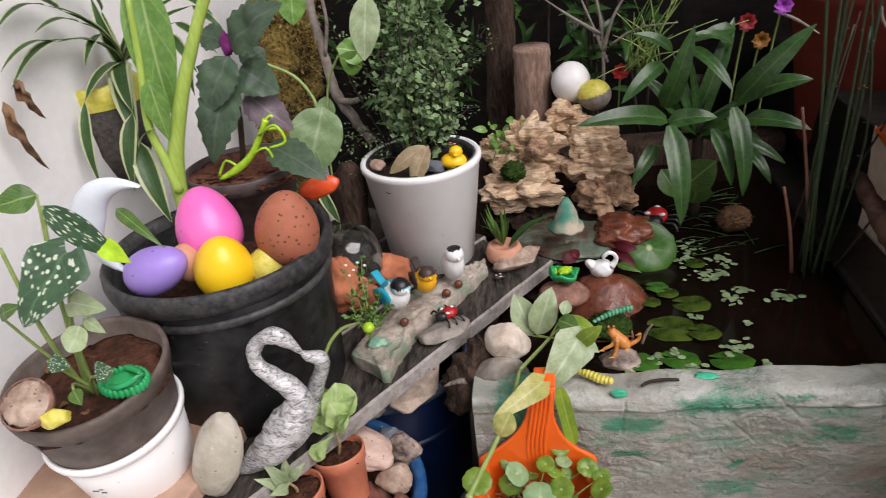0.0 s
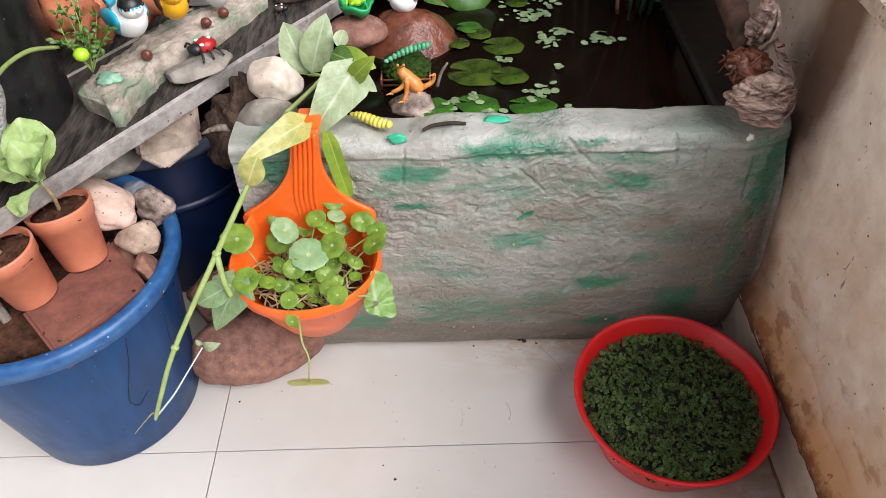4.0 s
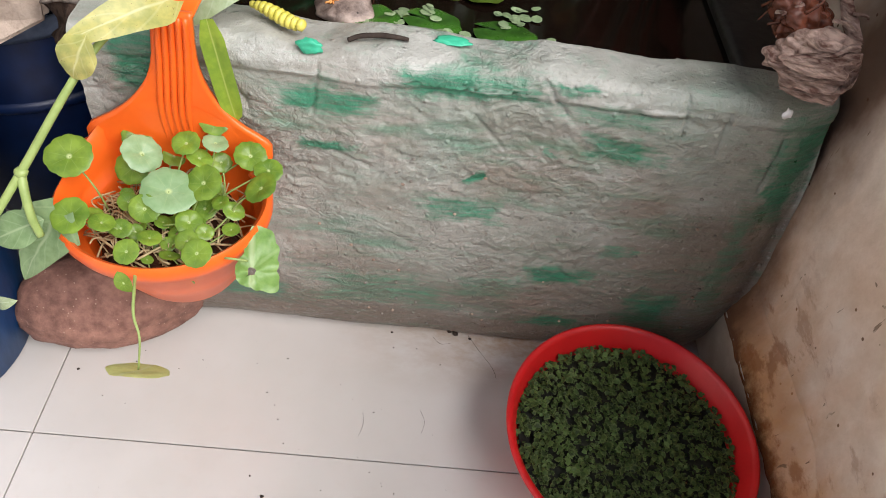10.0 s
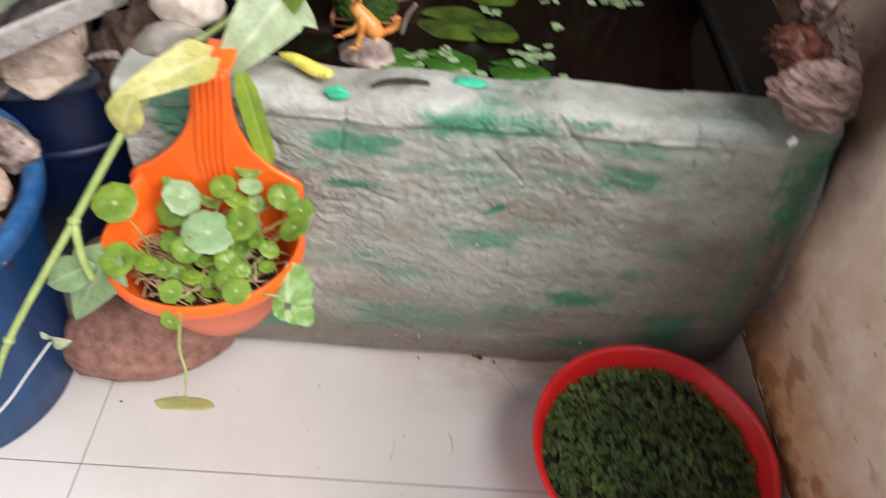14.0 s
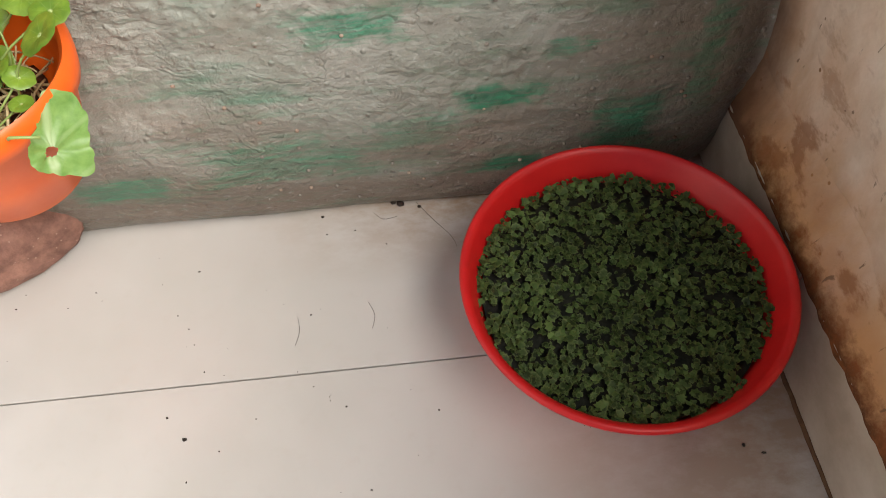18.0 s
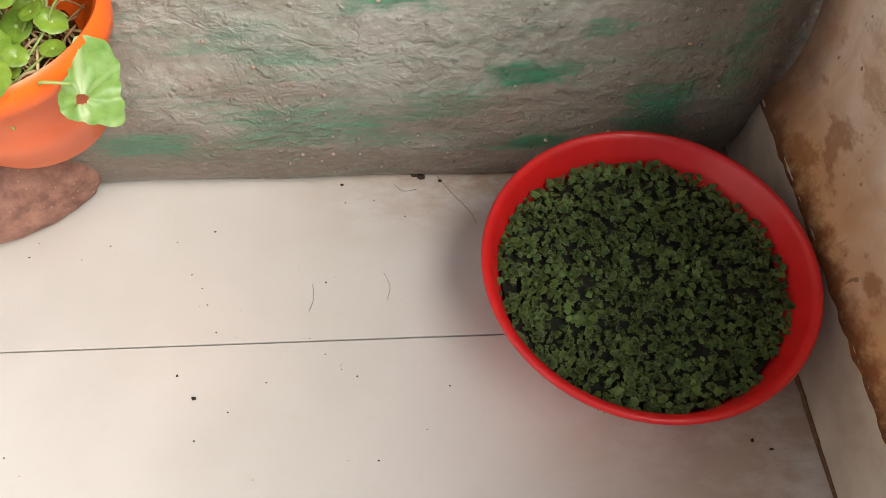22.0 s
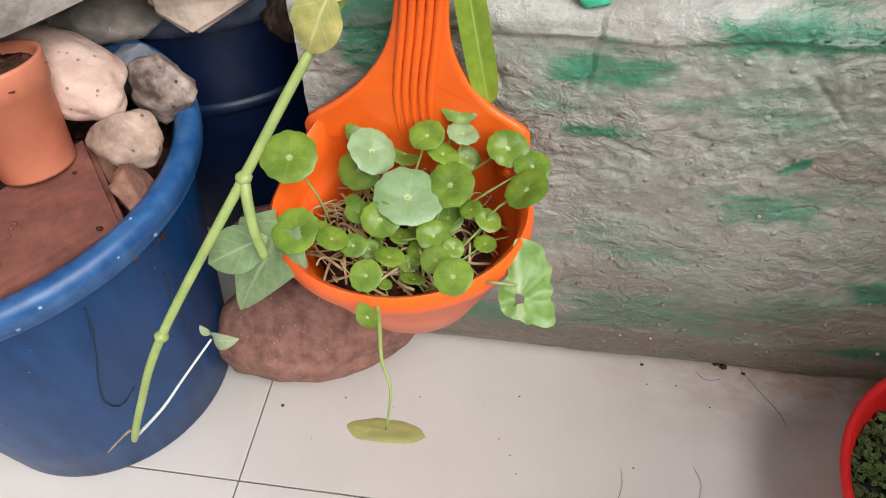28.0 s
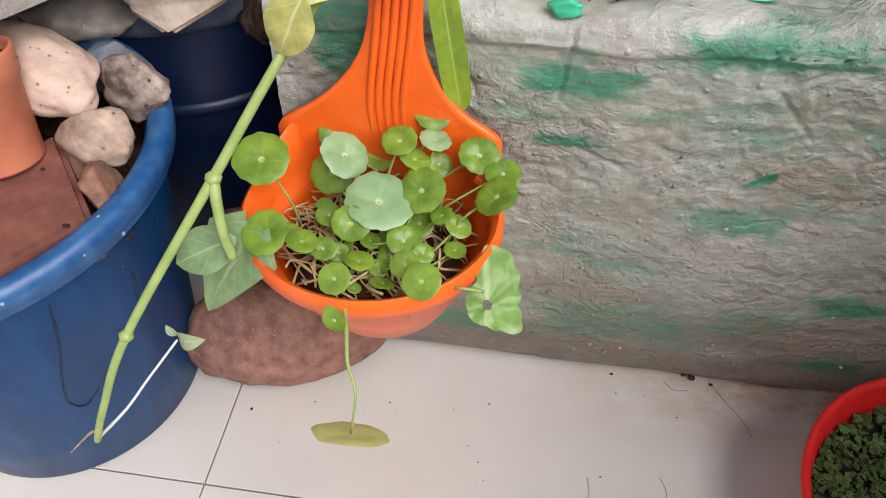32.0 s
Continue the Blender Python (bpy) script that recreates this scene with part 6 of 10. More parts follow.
def pennywort():
    t = thing("pennywort", (0.165, 0.11, 0.245), "pennywort with round scalloped green leaves on thin stalks", "plant")
    rng = random.Random(21)
    high = [
        (0.1720, 0.1200, 0.297, 0.0232, 1), (0.2020, 0.1300, 0.302, 0.0171, 0), (0.1380, 0.1570, 0.306, 0.0171, 1), (0.1260, 0.1510, 0.290, 0.0161, 0), (0.1810, 0.1610, 0.322, 0.0122, 0),
        (0.2040, 0.1860, 0.333, 0.0132, 0), (0.2080, 0.1660, 0.322, 0.0110, 1), (0.1940, 0.1550, 0.310, 0.0112, 0), (0.2430, 0.1570, 0.318, 0.0141, 0), (0.2620, 0.1460, 0.312, 0.0120, 0),
        (0.2590, 0.1220, 0.312, 0.0151, 0), (0.0790, 0.1340, 0.315, 0.0192, 0), (0.0980, 0.0740, 0.300, 0.0151, 0), (0.1240, 0.0760, 0.293, 0.0102, 0), (0.1540, 0.1000, 0.290, 0.0130, 0),
        (0.1330, 0.1140, 0.282, 0.0091, 0), (0.1370, 0.0800, 0.282, 0.0092, 0)]
    low = [
        (0.1550, 0.0460, 0.292, 0.0110, 0), (0.1660, 0.0720, 0.283, 0.0102, 0), (0.1470, 0.0850, 0.273, 0.0081, 0), (0.2150, 0.0520, 0.292, 0.0132, 0), (0.1990, 0.0730, 0.282, 0.0110, 0),
        (0.1930, 0.1010, 0.276, 0.0122, 0), (0.2090, 0.0940, 0.272, 0.0081, 0), (0.2330, 0.1150, 0.283, 0.0100, 0), (0.2190, 0.1210, 0.287, 0.0082, 0), (0.2320, 0.1010, 0.272, 0.0081, 0),
        (0.1260, 0.1790, 0.306, 0.0141, 0), (0.2110, 0.1640, 0.298, 0.0100, 0), (0.1090, 0.0960, 0.280, 0.0081, 0), (0.1580, 0.1800, 0.284, 0.0110, 0), (0.1830, 0.0940, 0.268, 0.0091, 0),
        (0.1770, 0.0820, 0.264, 0.0071, 0), (0.2010, 0.1240, 0.272, 0.0112, 0), (0.1660, 0.1050, 0.268, 0.0081, 0), (0.2030, 0.1500, 0.270, 0.0112, 0)]
    for k, (x, y, z, r, blue) in enumerate(high + low):
        p = Vector((x, y, z))
        r *= 1.16 if k < 17 else 1.08
        n = Vector((rng.gauss(0, 0.2), rng.gauss(-0.55, 0.2), 1)) if r > 0.014 else Vector((rng.gauss(0, 0.3), rng.gauss(-0.35, 0.3), 1))
        part("leaf", disc_leaf(p, r, n, lobes=rng.choice((10, 11, 12)), seed=k, seg=44, squash=rng.uniform(0.86, 1.0)), M_PENNYBLUE if blue else M_PENNY, t)
        foot = Vector((0.165 + (p.x - 0.165) * 0.45 + rng.gauss(0, 0.012), 0.115 + (p.y - 0.11) * 0.45 + rng.gauss(0, 0.01), 0.243))
        mid = (p + foot) / 2 + Vector((rng.gauss(0, 0.008), rng.gauss(-0.004, 0.006), rng.uniform(-0.004, 0.012)))
        part("stalk", tube([foot, mid, p - n.normalized() * r * 0.1], [0.0011, 0.001, 0.0008], seg=6), M_STEM, t)
    # small shaded leaves low among the runners
    for k in range(10):
        a, q = rng.uniform(0, 6.28), 0.055 * math.sqrt(rng.random())
        p = Vector((0.165 + q * math.cos(a), 0.105 + 0.8 * q * math.sin(a), rng.uniform(0.252, 0.275)))
        n = Vector((rng.gauss(0, 0.4), rng.gauss(-0.25, 0.4), 1))
        part("leaf", disc_leaf(p, rng.uniform(0.005, 0.0105), n, lobes=8, seed=k + 100, seg=24, squash=rng.uniform(0.75, 1.0), ragged=0.1), M_PENNY, t)
        part("stalk", tube([Vector((p.x + rng.gauss(0, 0.01), p.y + rng.gauss(0, 0.008), 0.243)), p], 0.0008, seg=5, smooth_steps=2), M_STEM, t)
    # the torn leaf over the rim, and the two on hanging runners
    part("leaf", torn_leaf((0.2614, 0.0550, 0.2690), (0.3046, 0.0658, 0.2632), (0.2577, 0.0878, 0.2964)), M_TORN, t, "large floppy leaf with a hole")
    part("stalk", tube([(0.2324, 0.0652, 0.2720), (0.2428, 0.0552, 0.2850), (0.2580, 0.0590, 0.2791)], 0.0012, seg=6), M_STEM, t)
    tip = Vector((0.181, -0.039, 0.237))
    part("leaf", disc_leaf(tip, 0.026, (0.05, 0.73, 0.68), seed=41, lobes=9, cup=0.04), M_DROOP, t, "leaf hanging over the floor")
    part("runner", tube([(0.1612, 0.0423, 0.2750), (0.1708, 0.0120, 0.2820), (0.1762, -0.0100, 0.2770), (0.1843, -0.0260, 0.2677), tip], [0.0017, 0.0015, 0.0013, 0.001, 0.0008], seg=7), M_STEM, t)
    part("leaf", leaf((0.1571, 0.0200, 0.2965), (0.1684, 0.0120, 0.2795), 0.014, up=(0.3, -1, 0.3), shape="oval"), M_PENNY, t)
    # tangled pale runners over the soil
    bm = None
    for k in range(210):
        a, q = rng.uniform(0, 6.28), rng.uniform(0.03, 0.074)
        p = Vector((0.164 + q * math.cos(a), 0.12 + 0.82 * q * math.sin(a), 0.248 + rng.random() * 0.012))
        d = Vector((rng.gauss(0, 1), rng.gauss(0, 0.8), rng.gauss(0.2, 0.35))).normalized() * rng.uniform(0.015, 0.042)
        w = Vector((rng.gauss(0, 0.006), rng.gauss(0, 0.006), rng.uniform(0, 0.01)))
        bm = tube([p - d / 2, p + w, p + d / 2], rng.uniform(0.0005, 0.0013), seg=5, bm=bm)
    tagged(part("runner_tangle", bm, M_PALESTEM, t, "tangled cream roots and runners"), kind="stuff")


pennywort()


def vine():
    t = thing("arrowhead_vine", (0.14, 0.13, 0.43), "arrowhead vine trailing over the planter to the floor", "plant")
    node = (0.0753, 0.0700, 0.3539)
    part("stem", tube([(0.1484, 0.2500, 0.4294), (0.1296, 0.1350, 0.4324), node, (0.018, -0.004, 0.268), (-0.014, -0.027, 0.2), (-0.032, -0.034, 0.158), (-0.036, -0.03, 0.148)], [0.0026, 0.0033, 0.0036, 0.0032, 0.003, 0.0027, 0.0016], seg=12, smooth_steps=8), M_STEM, t)
    part("node", blob(node, (0.006, 0.006, 0.005), seed=2, sub=2), M_STEM, t)
    part("node", blob((0.018, -0.005, 0.268), (0.005, 0.005, 0.0045), seed=4, sub=2), M_STEM, t)
    part("side_shoot", tube([node, (0.0779, 0.0600, 0.3404), (0.0814, 0.0500, 0.3210), (0.0858, 0.0450, 0.3033)], [0.004, 0.0038, 0.0036, 0.0034], seg=10), M_STEM, t, "cut green side shoot")
    part("root", tube([(-0.036, -0.03, 0.15), (-0.0372, -0.0300, 0.1602), (-0.0772, -0.0300, 0.1094)], [0.0024, 0.0012, 0.0006], seg=6), M_PALESTEM, t)
    part("side_shoot", tube([(-0.034, -0.031, 0.153), (-0.0024, -0.0220, 0.1898), (0.0203, -0.0100, 0.2201), (0.0423, 0.0100, 0.2459)], [0.0015, 0.0012, 0.001, 0.0009], seg=7), M_WHITEROOT, t, "thin whitish shoot")
    part("leaf", leaf((0.0447, 0.0100, 0.2508), (0.0730, 0.0000, 0.2675), 0.014, up=(0, -1, 0.6), shape="oval"), M_PALELEAF, t)
    part("leaf", leaf((0.0442, 0.0100, 0.2522), (0.0373, 0.0120, 0.2606), 0.007, up=(0, -1, 0.6), shape="oval"), M_PALELEAF, t)
    # two lower leaves take a duller green: shade behind the planter, as colour
    part("leaf", leaf((0.0869, 0.0750, 0.2965), (0.0497, 0.0450, 0.2351), 0.062, up=(-0.3, -1, 0.5), shape="arrow", droop=0.05, wave=0.2), M_CLIMB, t, "grey-green arrow leaf")
    part("leaf", leaf((0.0836, 0.0600, 0.3075), (0.0405, 0.0450, 0.2898), 0.034, up=(0, -0.8, 0.8), shape="oval", droop=0.1), M_CLIMB, t)
    top = [(((0.1691, 0.3300, 0.4352), (0.1428, 0.3600, 0.4989), 0.045), M_PALELEAF), (((0.1753, 0.3250, 0.4405), (0.2035, 0.3500, 0.5149), 0.045), M_PALELEAF), (((0.2414, 0.2600, 0.4823), (0.1828, 0.2050, 0.4202), 0.062), M_PALELEAF),
           (((0.2141, 0.3000, 0.4859), (0.2694, 0.2800, 0.4735), 0.03), M_LIMELEAF), (((0.2160, 0.2900, 0.4816), (0.2696, 0.2600, 0.4509), 0.028), M_PALELEAF), (((0.1850, 0.1850, 0.4600), (0.1133, 0.1200, 0.4480), 0.038), M_YLEAF),
           (((0.1396, 0.1200, 0.4619), (0.1201, 0.1150, 0.4218), 0.032), M_YLEAF), (((0.2110, 0.3000, 0.4855), (0.2423, 0.2800, 0.4819), 0.03), M_LEAF), (((0.2194, 0.3100, 0.4877), (0.2270, 0.3300, 0.5016), 0.02), M_PALELEAF), (((0.2368, 0.2600, 0.4679), (0.2732, 0.2400, 0.5149), 0.026), M_LIMELEAF)]
    hub = Vector((0.1967, 0.3000, 0.4519))
    for k, ((a, b, w), m) in enumerate(top):
        part("leaf", leaf(a, b, w, up=(0.1, -0.9, 0.7), shape="oval" if k not in (2, 5) else "heart", droop=0.1, wave=0.2, seed=k, n=12), m, t, "yellowing spotted leaf" if m is M_YLEAF else "")
        if k in (0, 1, 2, 3, 4):
            part("leafstalk", tube([hub, (hub + Vector(a)) / 2, a], 0.0017, seg=6), M_STEM, t)
    part("stem", tube([(0.1484, 0.2500, 0.4294), (0.1720, 0.2800, 0.4359), hub], [0.0032, 0.003, 0.0026], seg=8), M_STEM, t)
    part("leaf", leaf((0.2070, 0.1990, 0.4360), (0.2250, 0.1860, 0.3340), 0.022, up=(0.15, -1, 0.1), shape="blunt", droop=0.02, fold=0.3, n=16, wave=0.1), M_LIMELEAF, t, "folded bright green strap leaf")


vine()


# ---- the grey plank's ornaments ----
def swan():
    bm = tube([(-0.2240, 0.0300, 0.4468), (-0.1960, 0.0350, 0.4625), (-0.1620, 0.0400, 0.4910), (-0.1360, 0.0450, 0.5190), (-0.1190, 0.0500, 0.5464)], [0.005, 0.0165, 0.0275, 0.0275, 0.018], seg=24, smooth_steps=12, wob=0.2)
    bm = tube([(-0.1266, 0.0480, 0.5266), (-0.1218, 0.0500, 0.5576), (-0.1437, 0.0520, 0.5823), (-0.1653, 0.0550, 0.6021), (-0.1673, 0.0570, 0.6236), (-0.1565, 0.0600, 0.6383), (-0.1380, 0.0600, 0.6453), (-0.1239, 0.0600, 0.6370), (-0.1079, 0.0600, 0.6174)], [0.02, 0.0155, 0.0122, 0.0098, 0.0088, 0.0092, 0.0112, 0.0092, 0.0028], seg=18, bm=bm, smooth_steps=10, wob=0.2)
    solo("swan_figurine", bm, M_SILVER, "silver-painted swan figurine with a curved neck", "figurine", group="swans on the plank")
    bm = tube([(-0.1171, 0.0850, 0.5256), (-0.1071, 0.0850, 0.5512), (-0.0962, 0.0850, 0.5742), (-0.0942, 0.0800, 0.5927), (-0.1069, 0.0750, 0.6006), (-0.1135, 0.0700, 0.6118)], [0.012, 0.0105, 0.0095, 0.0105, 0.007, 0.0015], seg=14, smooth_steps=6, wob=0.1)
    bm = blob((-0.1227, 0.0900, 0.5086), (0.022, 0.02, 0.02), seed=4, bm=bm)
    solo("swan_figurine", bm, M_SILVER, "smaller silver swan figurine facing the other", "figurine", group="swans on the plank")


swan()
solo("stone", blob((-0.2290, 0.0050, 0.4990), (0.031, 0.02, 0.068), seed=41, sub=5, rough=0.05, turn=rot(-8, 20, 0), flat=0.85), veined_stone("smooth_tan_stone", (0.5, 0.46, 0.38), (0.4, 0.36, 0.28), (0.34, 0.36, 0.24)), "tall smooth tan pebble leaning on end", "stone")


def painted_bark():
    t = thing("bark_slab", (0.0, 0.36, 0.441), "thick piece of bark daubed green, carrying toy birds", "bark")
    rim = [Vector(q) for q in ((-0.1157, 0.2586, 0.4620), (-0.0472, 0.2081, 0.4620), (-0.0329, 0.2814, 0.4640), (-0.0207, 0.3213, 0.4660), (0.0126, 0.3686, 0.4660), (0.0546, 0.4495, 0.4640), (0.0873, 0.5167, 0.4600), (0.0793, 0.5470, 0.4600), (0.0483, 0.5081, 0.4660), (0.0002, 0.4650, 0.4680), (-0.0409, 0.4320, 0.4680), (-0.0711, 0.3679, 0.4680), (-0.1052, 0.3010, 0.4660))]
    mid = [Vector(q) for q in ((-0.0770, 0.2463, 0.4700), (-0.0583, 0.2980, 0.4730), (-0.0257, 0.3642, 0.4730), (0.0173, 0.4135, 0.4710), (0.0613, 0.4866, 0.4660))]
    edge = []
    n = len(rim)
    for k in range(n):
        for f in range(8):
            q = rim[k].lerp(rim[(k + 1) % n], f / 8)
            edge.append(q + Vector((noise.noise(q * 90), noise.noise(q * 80 + Vector((3, 0, 0))), 0)) * 0.005 + Vector((noise.noise(q * 260), noise.noise(q * 240), 0)) * 0.003)

    def spine(q):
        """The nearest place on the slab's middle line."""
        best = None
        for a, b in zip(mid, mid[1:]):
            d = b - a
            f = min(1, max(0, (q - a).dot(d) / d.dot(d)))
            c = a + d * f
            if best is None or (c - q).length < (best - q).length:
                best = c
        return best
    bm = bmesh.new()
    rows = []
    for drop, f in ((0.0, 1), (0.6, 1.02), (1.0, 0.97)):
        rows.append([bm.verts.new(Vector((spine(q).x + (q.x - spine(q).x) * f, spine(q).y + (q.y - spine(q).y) * f, q.z + (0.4405 - q.z) * drop))) for q in edge])
    rows.reverse()
    for f in (0.93, 0.82, 0.7, 0.57, 0.44, 0.3, 0.16, 0.0):
        rows.append([bm.verts.new(spine(q).lerp(q, f) + Vector((0, 0, min(1, f * 2) * (0.008 * noise.noise(q * 55 + Vector((f * 5, 0, 0))) + 0.006 * abs(noise.noise(q * 110 + Vector((0, f * 9, 0)))) + 0.0025 * noise.noise(q * 260 + Vector((f * 15, 0, 0))))))) for q in edge])
    for a, b in zip(rows, rows[1:]):
        for k in range(len(edge)):
            bm.faces.new((a[k], a[(k + 1) % len(edge)], b[(k + 1) % len(edge)], b[k]))
    bmesh.ops.remove_doubles(bm, verts=bm.verts, dist=0.0004)
    bmesh.ops.recalc_face_normals(bm, faces=bm.faces[:])
    m = mk("green_daubed_bark", (0.5, 0.43, 0.36), (0.27, 0.215, 0.17), rough=0.75, scale=70, bump=1.0, big=20, dist=0.006, detail=9.0, speck=(85, 0.1, (0.09, 0.07, 0.055)))
    nn, ll, tc, stretch, grain, ramp, calc, blend, cells = node_kit(m)
    bsdf = nn["Principled BSDF"]
    wash = ramp(grain(stretch((22, 22, 22), (3, 1, 4)), 5, 0.6), 0.46, 0.6, 0, 0.8)
    ll.new(blend(wash, bsdf.inputs["Base Color"].links[0].from_socket, (0.17, 0.25, 0.16)), bsdf.inputs["Base Color"])
    part("slab", bm, m, t)
    for k, p in enumerate(((-0.0362, 0.3183, 0.4800), (0.0243, 0.4023, 0.4790), (0.0420, 0.4335, 0.4770))):
        part("bead", blob(p, (0.0078, 0.0065, 0.0075), seed=k, sub=3, rough=0.05), M_BEAD, t, "brown wooden bead")
    part("paint_daub", blob((-0.0741, 0.2731, 0.4740), (0.016, 0.013, 0.006), seed=8, rough=0.3, sub=3, fine=0.1), M_PALEGREEN, t, "thick pale green paint")


M_PALEGREEN = mk("pale_green_paint", (0.42, 0.55, 0.42), (0.1, 0.35, 0.22), rough=0.6, scale=70, bump=0.5)
painted_bark()


def bird(at, s, face, colours, label, tail=True):
    """A small toy bird as one plain shape, in three paints."""
    at = Vector(at)
    lean = 0.0 if tail else 0.45
    bm = blob((0, s * 0.1, 0), (s * 0.6, s * 0.85, s * 0.66), sub=3, rough=0.03, turn=rot(-18 - 40 * lean, 0, 0))
    bm = blob((0, -s * 0.48 + s * lean * 0.7, s * 0.6 + s * 0.3 * lean), (s * 0.42, s * 0.44, s * 0.4), sub=3, rough=0.02, bm=bm)
    bm = lathe([(s * 0.11, 0), (s * 0.06, s * 0.1), (0, s * 0.24)], (0, -s * 0.86 + s * lean * 0.7, s * 0.56 + s * 0.3 * lean), seg=10, tilt=rot(90, 0, 0), bm=bm)
    if tail:
        bm = box(-s * 0.19, s * 0.19, s * 0.6, s * 1.65, s * 0.0, s * 0.13, bevel=s * 0.05, bm=bm, turn=rot(32, 0, 0), about=(0, s * 0.6, 0))
    for x in (-1, 1):
        bm = blob((x * s * 0.52, s * 0.25, s * 0.12), (s * 0.15, s * 0.7, s * 0.36), sub=2, rough=0.03, turn=rot(-12, 0, 0), bm=bm)
        bm = blob((x * s * 0.28, -s * 0.78 + s * lean * 0.7, s * 0.68 + s * 0.3 * lean), (s * 0.07, s * 0.07, s * 0.07), sub=1, rough=0, bm=bm)
    bm.normal_update()
    for f in bm.faces:
        c = f.calc_center_median()
        f.smooth = True
        if c.y < s * 0.05 + s * 0.25 * (0.5 - abs(c.x) / s) and c.z < s * 0.66 and abs(c.x) < s * 0.5:
            f.material_index = 1
        elif (c.z > s * 0.72 and c.y < -s * 0.1 and tail) or (c.y < -s * 0.72 and abs(c.x) > s * 0.2):
            f.material_index = 2
    bmesh.ops.transform(bm, matrix=Matrix.Translation(at) @ rot(0, 0, face), verts=bm.verts)
    solo("toy_bird", bm, colours, label, "toy bird", group="toy birds on the bark")


bird((-0.0061, 0.3850, 0.5175), 0.034, 28, [M_DARKBROWN, M_BROBIN, M_DARKBROWN], "toy robin with a yellow-orange breast and dark cap")
bird((-0.0451, 0.3250, 0.5287), 0.038, 46, [M_BLUEBIRD, M_WHITE, M_BLK], "toy bird with turquoise back and white breast")


def budgie():
    """An upright toy parakeet as one plain shape, in three paints."""
    bm = blob((0, 0, 0), (0.0205, 0.021, 0.034), sub=4, rough=0.03, turn=rot(14, 0, 0))
    bm = blob((0.0, -0.011, 0.024), (0.0165, 0.0165, 0.0155), sub=4, rough=0.02, bm=bm)
    bm = blob((0.0175, 0.008, -0.004), (0.006, 0.013, 0.024), sub=3, rough=0.04, turn=rot(24, 0, 0), bm=bm)
    bm = blob((0.0, -0.0275, 0.021), (0.003, 0.004, 0.0045), sub=2, rough=0.02, bm=bm)
    for f in bm.faces:
        f.smooth = True
        c = f.calc_center_median()
        if c.z > 0.0345 and c.y > -0.022:
            f.material_index = 2
        elif c.x > 0.0165 and c.z < 0.02:
            f.material_index = 1
    bmesh.ops.transform(bm, matrix=Matrix.Translation((0.0355, 0.4450, 0.5130)) @ rot(0, 0, 30), verts=bm.verts)
    solo("toy_bird", bm, [M_WHITE, M_PALEGREEN, M_BLK], "white toy parakeet with a green wing and dark crown", "toy bird", group="toy birds on the bark")


budgie()


def ladybird_toy(at, s, mat, label, face=0, group="toy beetles"):
    at = Vector(at)
    m = Matrix.Translation(at) @ rot(0, 0, face)
    t = thing("toy_beetle", at, label, "toy", group=group)
    part("shell", blob(m @ Vector((0, s * 0.22, s * 0.3)), (s * 0.66, s * 0.74, s * 0.5), sub=3, rough=0.02, turn=rot(0, 0, face)), mat, t)
    part("head", blob(m @ Vector((0, -s * 0.55, s * 0.28)), (s * 0.56, s * 0.5, s * 0.38), sub=3, rough=0.05), M_BLK, t)
    for x, y in ((-0.42, -0.2), (0.42, -0.2), (0.0, 0.5)):
        part("spot", blob(m @ Vector((x * s, y * s, s * (0.62 if y < 0 else 0.72))), (s * 0.2, s * 0.17, s * 0.1), sub=1, rough=0), M_WHITE, t)
    for k in range(6):
        x = -1 if k % 2 else 1
        y = (-0.5, 0.0, 0.5)[k // 2]
        part("leg", tube([m @ Vector((x * s * 0.6, y * s, s * 0.2)), m @ Vector((x * s * 1.15, y * s * 1.2, s * 0.25)), m @ Vector((x * s * 1.4, y * s * 1.5, -s * 0.12))], s * 0.085, seg=5), M_BLK, t)


stone((0.0241, 0.3293, 0.4550), (0.045, 0.028, 0.014), M_STONE_GR, "flat grey stone on the plank", 47, rough=0.12, turn=rot(0, 0, 38), flat=0.7)
ladybird_toy((0.0306, 0.3462, 0.4690), 0.02, M_REDTOY, "red toy ladybird with white spots on a flat stone", -50)
ladybird_toy((0.1099, 0.4990, 0.4450), 0.011, M_DARKBROWN, "dark toy beetle on the plank", 100)
stone((0.1476, 0.5434, 0.4570), (0.052, 0.028, 0.02), M_STONE_CR, "rugged cream stone at the end of the plank", 53, rough=0.3, turn=rot(0, 0, 20), flat=0.6, fine=0.05)


def goblet():
    c = Vector((-0.1435, 0.4300, 0.441))
    t = thing("wine_glass", c, "clear stemless glass turned down over clay", "glass")
    outer = [(0.05, 0.02), (0.056, 0.045), (0.06, 0.08), (0.0585, 0.11), (0.051, 0.137), (0.038, 0.153), (0.02, 0.158), (0, 0.159)]
    bowl = part("bowl", lathe(outer + [(max(0, r - 0.0012), z - 0.0012) for r, z in outer[::-1]] + outer[:1], c), M_GLASS, t)
    bowl.visible_shadow = False


